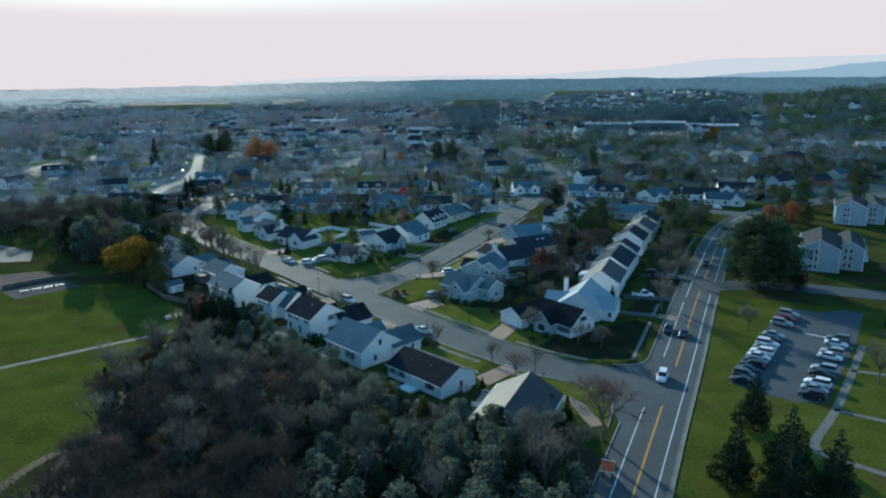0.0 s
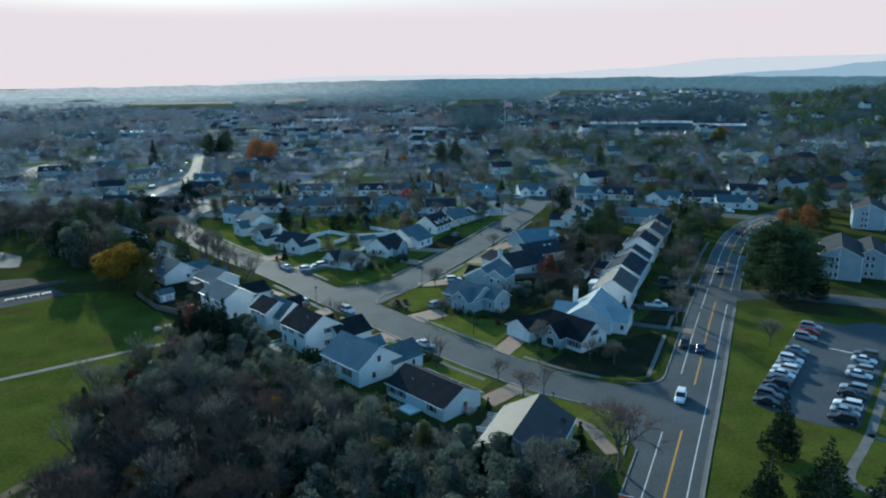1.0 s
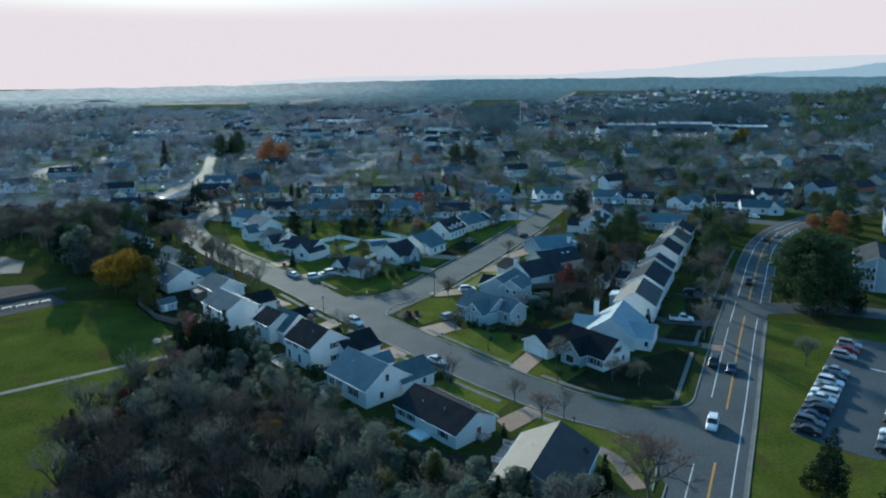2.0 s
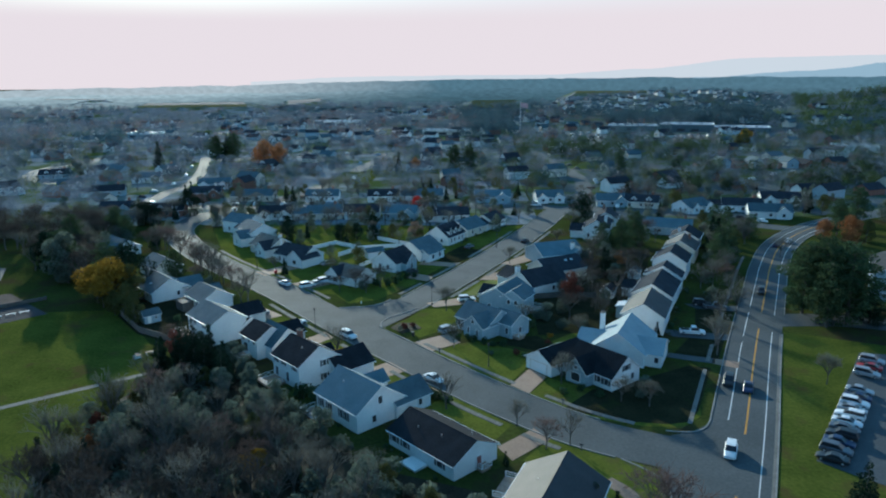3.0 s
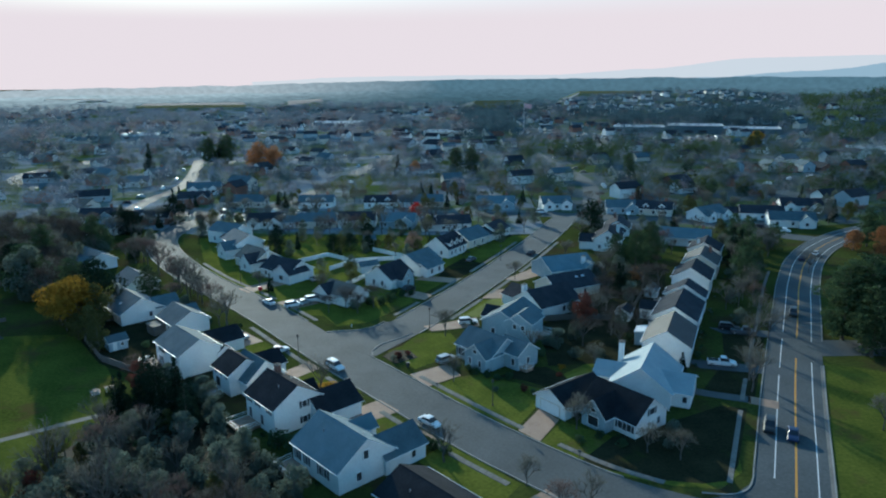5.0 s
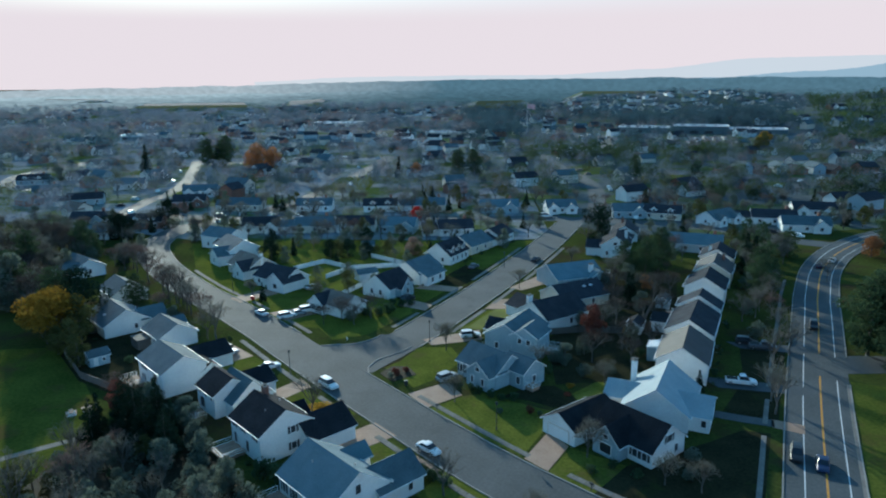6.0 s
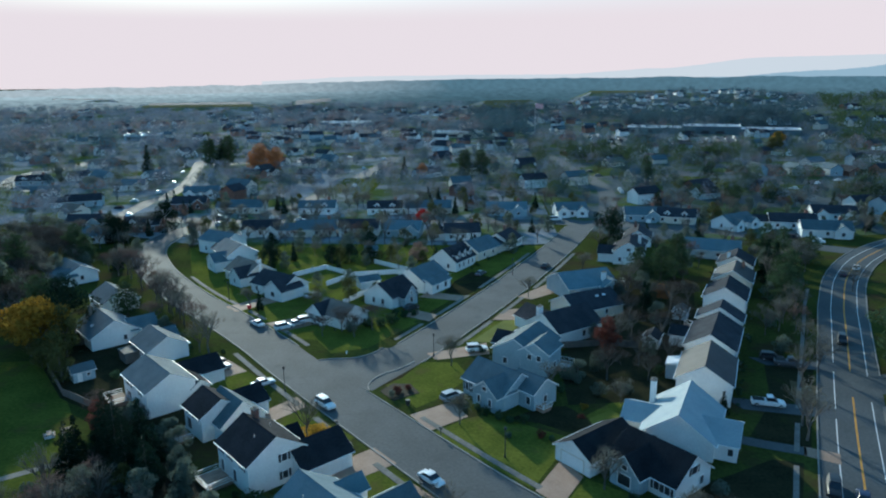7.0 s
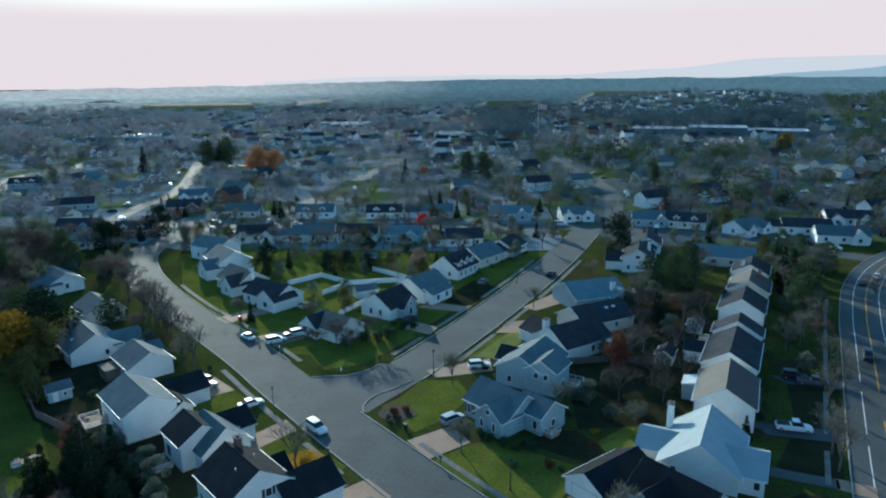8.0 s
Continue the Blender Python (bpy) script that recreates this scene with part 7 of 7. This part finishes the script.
def far_roofs(name, label, spots, material, roof):
    """Houses too far off to tell apart: walls, and roofs that lie on them."""
    walls, tops = Shape(), Shape()
    for x, y, angle in spots:
        L, h, e = far_rng.uniform(10, 14), 4.0, far_rng.choice((2.9, 4.8))
        c, s = math.cos(radians(angle)), math.sin(radians(angle))
        for sh, prof, half in ((walls, [(-h, -0.3), (h, -0.3), (h, e), (0, e + 2.6), (-h, e)], L / 2), (tops, [(-h - 0.4, e - 0.2), (0, e + 2.63), (h + 0.4, e - 0.2), (h + 0.4, e), (0, e + 2.85), (-h - 0.4, e)], L / 2 + 0.3)):
            one = Shape().extrude(prof, -half, half)
            sh.put([(x + p * c - q * s, y + p * s + q * c, r + rise_at(x, y)) for p, q, r in one.v], one.f)
    ob = tagged(part(name, walls, M[material]), label, "houses", kind="stuff")
    part("roof", tops, M[roof], ob)["kind"] = "stuff"


for k, (wall, roof) in enumerate((("white", "charcoal"), ("brick", "charcoal"), ("cream", "slate"), ("grey", "charcoal"))):
    far_roofs("far_houses", {"white": "white", "cream": "cream", "grey": "grey-blue", "brick": "brick"}[wall] + " far houses with " + {"slate": "grey", "charcoal": "dark"}[roof] + " roofs among trees", beyond[k::4], wall, roof)
for k, wall in enumerate(("white", "white", "cream")):
    far_roofs("far_houses", ("tall white houses on the far rise", "white gabled houses on the far rise", "cream houses on the far rise")[k], rise_houses[k::3], wall, ("slate", "charcoal", "slate")[k])
# parked cars along the far streets, too far to tell apart
for paint in ("trim", "concrete", "grey", "charcoal"):
    lot = Shape()
    for q in [FAR_STREET, CROSS] + FAR_LINES:
        line = evenly(beside(q, far_rng.choice((-7.5, 7.5))), 9.0)
        for (ax, ay), (bx, by) in zip(line, line[1:]):
            if far_rng.random() < (0.12 if paint == "trim" else 0.1):
                a = math.atan2(by - ay, bx - ax) + far_rng.choice((0, 1.57))
                c, s = math.cos(a), math.sin(a)
                for x0, x1, top, w in ((-2.2, 2.2, 0.85, 0.9), (-1.5, 1.0, 1.5, 0.78)):
                    ring = lambda z, k, w=w, x0=x0, x1=x1: [(ax + u * k * c - v * s, ay + u * k * s + v * c, z) for u, v in ((x0, -w), (x1, -w), (x1, w), (x0, w))]
                    lot.loft([ring(0.25 if top < 1 else 0.85, 1.0), ring(top, 0.85)])
    for q in FAR_LOTS:
        (ax0, ay0), (bx0, by0), (cx0, cy0), (dx0, dy0) = q
        for i in range(5):
            for j in range(26):
                if far_rng.random() < (0.06 if paint == "trim" else 0.2):
                    f, g = (i + 0.5) / 5, (j + 0.5) / 26
                    ax = (ax0 * (1 - f) + bx0 * f) * (1 - g) + (dx0 * (1 - f) + cx0 * f) * g
                    ay = (ay0 * (1 - f) + by0 * f) * (1 - g) + (dy0 * (1 - f) + cy0 * f) * g
                    for x0, x1, top, w in ((-2.2, 2.2, 0.85, 0.9), (-1.5, 1.0, 1.5, 0.78)):
                        ring = lambda z, k, w=w, x0=x0, x1=x1: [(ax + u * k, ay + v, z) for u, v in ((x0, -w), (x1, -w), (x1, w), (x0, w))]
                        lot.loft([ring(0.25 if top < 1 else 0.85, 1.0), ring(top, 0.85)])
    tagged(part("parked_cars", lot, M[paint]), {"trim": "white", "concrete": "tan", "grey": "grey", "charcoal": "dark"}[paint] + " cars parked along the far streets", "cars", kind="stuff")
# single trees between the houses
placed = 0
while placed < 12:
    y = 300 + 160 * far_rng.random()
    x = far_rng.uniform(-0.72, 0.70) * y
    if inside(x, y, PLAN_NEAR) or any((x - a) ** 2 + (y - b) ** 2 < 60 for a, b in taken) or any((x - a) ** 2 + (y - b) ** 2 < 64 for q in LINES for a, b in q):
        continue
    plant(far_rng.choice(["bare"] * 3 + ["spruce", "cedar", "white_pine"]), x, y, far_rng.uniform(0.7, 1.1), far_rng.randrange(2))
    placed += 1
plant("olive", 236, 606, 1.6), plant("gold", 243, 622, 1.35), plant("olive", 226, 592, 1.4), plant("orange", -130, 492, 1.9), plant("orange", -121, 496, 1.6), plant("orange", -27, 470, 0.9), plant("spruce", -38, 478, 1.3), plant("white_pine", -2, 462, 1.1), plant("white_pine", 8, 458, 1.1), plant("spruce", -205, 500, 1.9), plant("white_pine", -174, 526, 1.25), plant("white_pine", -163, 531, 1.35), plant("pine", -168, 533, 1.5)


def far_woods(name, label, spots, material, tall, wide, leaves, size, seed):
    """Crowns too far off to count: clumps of leaves over short trunks."""
    r = np.random.RandomState(seed)
    n = len(spots)
    base = np.repeat(np.array(spots), leaves, 0)
    s = np.repeat(r.uniform(0.7, 1.25, n), leaves)
    way = r.normal(size=(n * leaves, 3))
    way /= np.linalg.norm(way, axis=1)[:, None]
    p = way * r.uniform(0.55, 1, n * leaves)[:, None] * np.stack([wide / 2 * s, wide / 2 * s, tall * 0.42 * s], 1)
    p[:, :2] += base
    p[:, 2] += tall * 0.56 * s + np.repeat(np.array([rise_at(*q) for q in spots]), leaves)
    u, w = r.normal(size=(n * leaves, 3)), r.normal(size=(n * leaves, 3))
    u, w = u / np.linalg.norm(u, axis=1)[:, None] * size, w / np.linalg.norm(w, axis=1)[:, None] * size
    v = np.stack([p + u, p + w, p - (u + w) * 0.7], 1).reshape(-1, 3)
    sh = Shape()
    sh.v = [tuple(q) for q in v]
    sh.f = [(3 * i, 3 * i + 1, 3 * i + 2) for i in range(n * leaves)]
    return tagged(part(name, sh, M[material]), label, "woods", kind="stuff")


def scatter(n, y0, y1, x0=-0.72, x1=0.72, power=1.0, keep=None, seed=1):
    r, out = random.Random(seed), []
    while len(out) < n:
        y = y0 + (y1 - y0) * r.random() ** power
        x = r.uniform(x0, x1) * y
        if keep and not keep(x, y) or kept_clear(x, y):
            continue
        if y < 1000 and any((x - a) ** 2 + (y - b) ** 2 < 55 for q in LINES[4:] for a, b in q):
            continue
        if y < 900 and any((x - a) ** 2 + (y - b) ** 2 < 90 for a, b in taken):
            continue
        out.append((x, y))
    return out


def gap(x, y):
    return not inside(x, y, PLAN_NEAR) and not kept_clear(x, y) and not any((x - a) ** 2 + (y - b) ** 2 < 64 for q in LINES for a, b in q)


far_woods("woods", "leafless grey-brown trees between the houses", scatter(340, 385, 640, keep=lambda x, y: gap(x, y) and x < 30, seed=11), "hazed_twig", 10.5, 9.5, 240, 0.30, 12)
far_woods("woods", "leafless reddish trees between the houses", scatter(170, 385, 640, keep=gap, seed=13), "hazed_red", 9, 8.5, 240, 0.32, 14)
far_woods("woods", "broad leafless trees behind the cross street", scatter(240, 372, 640, 0.06, 0.72, keep=gap, seed=27), "hazed_twig", 11, 10, 260, 0.28, 28)
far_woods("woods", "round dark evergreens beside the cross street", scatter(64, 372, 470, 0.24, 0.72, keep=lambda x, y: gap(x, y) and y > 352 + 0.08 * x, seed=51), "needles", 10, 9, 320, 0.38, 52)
far_woods("woods", "leafless trees at the end of the cross street", scatter(84, 292, 392, -0.95, -0.4, keep=lambda x, y: gap(x, y) and inside(x, y, [(-262, 296), (-172, 300), (-164, 326), (-168, 345), (-163, 356), (-176, 368), (-225, 392), (-300, 392)]), seed=61), "hazed_twig", 10.5, 9.5, 260, 0.30, 62)
far_woods("woods", "dark evergreens between the houses", scatter(330, 385, 640, keep=gap, seed=15), "hazed_pine", 8.5, 5.5, 320, 0.34, 16)
far_woods("woods", "blue-green evergreens behind the cross street", scatter(360, 380, 700, 0.05, 0.72, keep=gap, seed=23), "pine", 9, 7.5, 260, 0.36, 24)
far_woods("woods", "dull grey-green trees between the houses", scatter(190, 385, 640, keep=gap, seed=19), "cedar", 8, 7, 240, 0.34, 20)
far_woods("woods", "olive late-leaved trees between the houses", scatter(150, 385, 640, keep=gap, seed=17), "olive", 7, 6, 240, 0.36, 18)


def massed(scale, level, seed):
    """Woods stand in drifts, with openings between them."""
    return lambda x, y: noise.noise((x * scale, y * scale * 0.7, seed)) + 0.5 * noise.noise((x * scale * 2.7, y * scale * 2, seed)) > level


def between(poly):
    return lambda x, y: inside(x, y, poly)


# Hazed pale crowns crowd the sunward side, where haze looks brightest.
far_woods("far_woods", "mass of leafless trees over the far suburb", scatter(1900, 600, 1520, keep=lambda x, y: massed(0.011, 0.02, 1.5)(x, y) and (x < 0.02 * y or (7 * x + 3 * y) % 1 < 0.3), seed=2), "hazed_twig", 12, 11, 90, 0.7, 3)
far_woods("far_woods", "scattered reddish leafless crowns in the suburb", scatter(800, 600, 1480, keep=lambda x, y: massed(0.013, 0.08, 4.5)(x, y) and (x < 0.02 * y or (7 * x + 3 * y) % 1 < 0.45), seed=3), "hazed_red", 12, 11, 80, 0.7, 4)
far_woods("far_woods", "dark evergreen groups over the far suburb", scatter(1100, 600, 1520, keep=massed(0.012, 0.12, 8.5), seed=4), "hazed_pine", 12, 9, 80, 0.8, 5)
far_woods("far_woods", "evergreen woods between the far streets, blued for haze", scatter(900, 600, 1500, 0.0, 0.72, keep=massed(0.009, -0.02, 12.5), seed=41), "hazed_pine", 12, 11, 90, 0.75, 42)
far_woods("far_woods", "row of trees before the long far field", [(-592 + 3.4 * k, 1222 + 2.2 * ((k * 7) % 5) + 0.2 * k) for k in range(76)], "hazed_pine", 11.5, 11, 90, 0.9, 44)
far_woods("far_woods", "evergreen wood beside the flagpole", scatter(130, 740, 1090, -0.02, 0.11, keep=between([(4, 1020), (18, 752), (60, 750), (62, 1000), (78, 1085)]), seed=31), "hazed_pine", 14, 11, 110, 0.8, 32)
far_woods("far_woods", "tall evergreen wood behind the shopping centre", scatter(190, 810, 1020, 0.1, 0.45, keep=between([(170, 850), (360, 800), (375, 985), (205, 1010)]), seed=33), "hazed_pine", 16, 12, 110, 0.9, 34)
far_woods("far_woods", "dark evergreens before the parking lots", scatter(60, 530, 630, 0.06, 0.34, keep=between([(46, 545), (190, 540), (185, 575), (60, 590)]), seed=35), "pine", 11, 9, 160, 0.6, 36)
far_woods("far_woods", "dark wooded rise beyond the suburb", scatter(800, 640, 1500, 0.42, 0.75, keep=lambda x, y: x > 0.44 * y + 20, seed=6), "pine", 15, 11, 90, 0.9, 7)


def flat_building(x, y, L, W, H, turn, label, wall="trim"):
    ob = thing("retail_building", pose(x, y, 0, 0, 0, turn), label, "building", "long flat buildings beyond the suburb")
    part("wall", Shape().box(0, 0, -0.3, L, W, H + 0.3), M[wall], ob)
    part("roof", Shape().box(0, 0, H, L - 0.8, W - 0.8, 0.15), M["flat_roof"], ob)
    part("parapet", Shape().box(0, -W / 2 + 0.2, H, L, 0.4, 0.9).box(0, W / 2 - 0.2, H, L, 0.4, 0.9).box(-L / 2 + 0.2, 0, H, 0.4, W - 0.8, 0.9).box(L / 2 - 0.2, 0, H, 0.4, W - 0.8, 0.9), M["trim"], ob)
    for k in range(int(L / 14)):
        w = part("window", Shape().box(-L / 2 + 7 + 14 * k, -W / 2 - 0.05, 0.6, 8, 0.1, 2.4), M["shutter"], ob, "dark shop window")
        part("pane", Shape().box(-L / 2 + 7 + 14 * k, -W / 2 - 0.12, 0.7, 7.6, 0.04, 2.2), M["glass"], w, "dark glass pane")
    for k in range(4):
        part("roof_unit", Shape().box(-L / 3 + k * L / 5, W * 0.1, H + 0.15, 3, 2.4, 1.6, 0, 0.1), M["steel"], ob, "steel rooftop air unit")


flat_building(192.5, 799, 53, 22, 5.6, -17, "shopping centre wing with a white-edged flat roof", "slate")
flat_building(245, 783, 54, 22, 7.6, -17, "taller middle of the shopping centre, white-edged flat roof", "slate")
flat_building(296.5, 767.3, 54, 22, 5.2, -17, "low end of the shopping centre, white-edged flat roof", "slate")
flat_building(307, 572, 33, 14, 4.5, -28, "white flat-roofed building beside the trees")
flat_building(356, 548, 50, 14, 4.5, -20, "white flat-roofed building with a pale front")
flat_building(-322, 752, 36, 18, 4.5, 4, "low grey flat-roofed building in the far suburb", "grey")
flat_building(-150, 920, 60, 26, 5, 0, "low pale flat-roofed building in the far suburb", "cream")
flat_building(-10, 760, 50, 20, 5, -5, "low pale flat-roofed building among trees", "cream")
flag = thing("flagpole", pose(68.3, 791, 0), "tall pale flagpole with a red and white flag", "flagpole")
part("pole", Shape().tube((0, 0, 0), (0, 0, 32), 0.3, 0.15, 8), M["trim"], flag)
part("flag", Shape().loft([[(x, 0.25 * math.sin(x), 25.0 + 0.5 * (8 - x) * 0.3), (x, 0.25 * math.sin(x) + 0.06, 25.0 + 0.15 * (8 - x)), (x, 0.25 * math.sin(x) + 0.06, 29.7 + 0.15 * (8 - x)), (x, 0.25 * math.sin(x), 29.7 + 0.15 * (8 - x))] for x in (0.3, 2, 4, 6, 8)]), M["flag"], flag, "red and white flag")

def far_field(corners, z0, z1, mat, label):
    """A field on the crown of a low rise."""
    foot = [(corners[k][0] + (-60, 60, 60, -60)[k], corners[k][1] + (-70, -70, 60, 60)[k], -1) for k in range(4)]
    top = [(x, y, z) for (x, y), z in zip(corners, (z0, z0, z1, z1))]
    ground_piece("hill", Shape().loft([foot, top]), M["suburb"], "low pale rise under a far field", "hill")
    ground_piece("field", Shape().loft([[(x, y, z - 0.5) for x, y, z in top], [(x, y, z + 0.1) for x, y, z in top]]), M[mat], label, "field")


far_field([(-1003, 1749), (-837, 1709), (-870, 1775), (-1040, 1815)], 11, 13, "straw", "pale straw-coloured field far away")
far_field([(-549, 1236), (-362, 1247), (-385, 1320), (-575, 1300)], 11, 13, "far_grass", "long dull field before the woods")
far_field([(-570, 1302), (-388, 1322), (-420, 1420), (-600, 1390)], 12, 14, "straw", "long straw-coloured field before the woods")
far_field([(-312, 1334), (-285, 1540), (-305, 1610), (-345, 1480)], 11, 14, "straw", "dull straw field beside far roofs")
far_field([(15, 1270), (100, 1290), (110, 1345), (30, 1335)], 4, 16, "far_grass", "dull yellow-green field on a rise")
far_field([(240, 1480), (410, 1440), (420, 1500), (250, 1540)], 23, 27, "far_grass", "dull yellow-green field on a rise")
for pts, mat, label in (([(-35, 455), (-5, 455), (-5, 480), (-35, 480)], "lawn", "sunlit green lawn among the trees"), ([(-75, 420), (-50, 420), (-48, 470), (-72, 470)], "lawn", "sunlit green lawn among the trees")):
    ground_piece("field", slab(pts, -0.1, 0.02), M[mat], label, "field")

# ---- the far ridges, pale with distance ----
def ridge(name, label, dist, a0, a1, heights, colour, sunward, rough, seed):
    """A long hill on the skyline; heights: metres at even steps of bearing."""
    r = random.Random(seed)
    n = 220
    rings = []
    for k in range(n + 1):
        f = k / n
        a = radians(a0 + (a1 - a0) * f)
        g = f * (len(heights) - 1)
        i = min(int(g), len(heights) - 2)
        t = (g - i) * (g - i) * (3 - 2 * (g - i))
        h = heights[i] * (1 - t) + heights[i + 1] * t + rough * (noise.noise((k * 0.13, seed, 0)) + 0.5 * noise.noise((k * 0.45, seed, 3)) + 0.3 * r.uniform(-1, 1))
        d = dist
        rings.append([(d * math.sin(a), d * math.cos(a), -5), ((d + 60) * math.sin(a), (d + 60) * math.cos(a), max(h, 0.5)), ((d + 300) * math.sin(a), (d + 300) * math.cos(a), -5)])
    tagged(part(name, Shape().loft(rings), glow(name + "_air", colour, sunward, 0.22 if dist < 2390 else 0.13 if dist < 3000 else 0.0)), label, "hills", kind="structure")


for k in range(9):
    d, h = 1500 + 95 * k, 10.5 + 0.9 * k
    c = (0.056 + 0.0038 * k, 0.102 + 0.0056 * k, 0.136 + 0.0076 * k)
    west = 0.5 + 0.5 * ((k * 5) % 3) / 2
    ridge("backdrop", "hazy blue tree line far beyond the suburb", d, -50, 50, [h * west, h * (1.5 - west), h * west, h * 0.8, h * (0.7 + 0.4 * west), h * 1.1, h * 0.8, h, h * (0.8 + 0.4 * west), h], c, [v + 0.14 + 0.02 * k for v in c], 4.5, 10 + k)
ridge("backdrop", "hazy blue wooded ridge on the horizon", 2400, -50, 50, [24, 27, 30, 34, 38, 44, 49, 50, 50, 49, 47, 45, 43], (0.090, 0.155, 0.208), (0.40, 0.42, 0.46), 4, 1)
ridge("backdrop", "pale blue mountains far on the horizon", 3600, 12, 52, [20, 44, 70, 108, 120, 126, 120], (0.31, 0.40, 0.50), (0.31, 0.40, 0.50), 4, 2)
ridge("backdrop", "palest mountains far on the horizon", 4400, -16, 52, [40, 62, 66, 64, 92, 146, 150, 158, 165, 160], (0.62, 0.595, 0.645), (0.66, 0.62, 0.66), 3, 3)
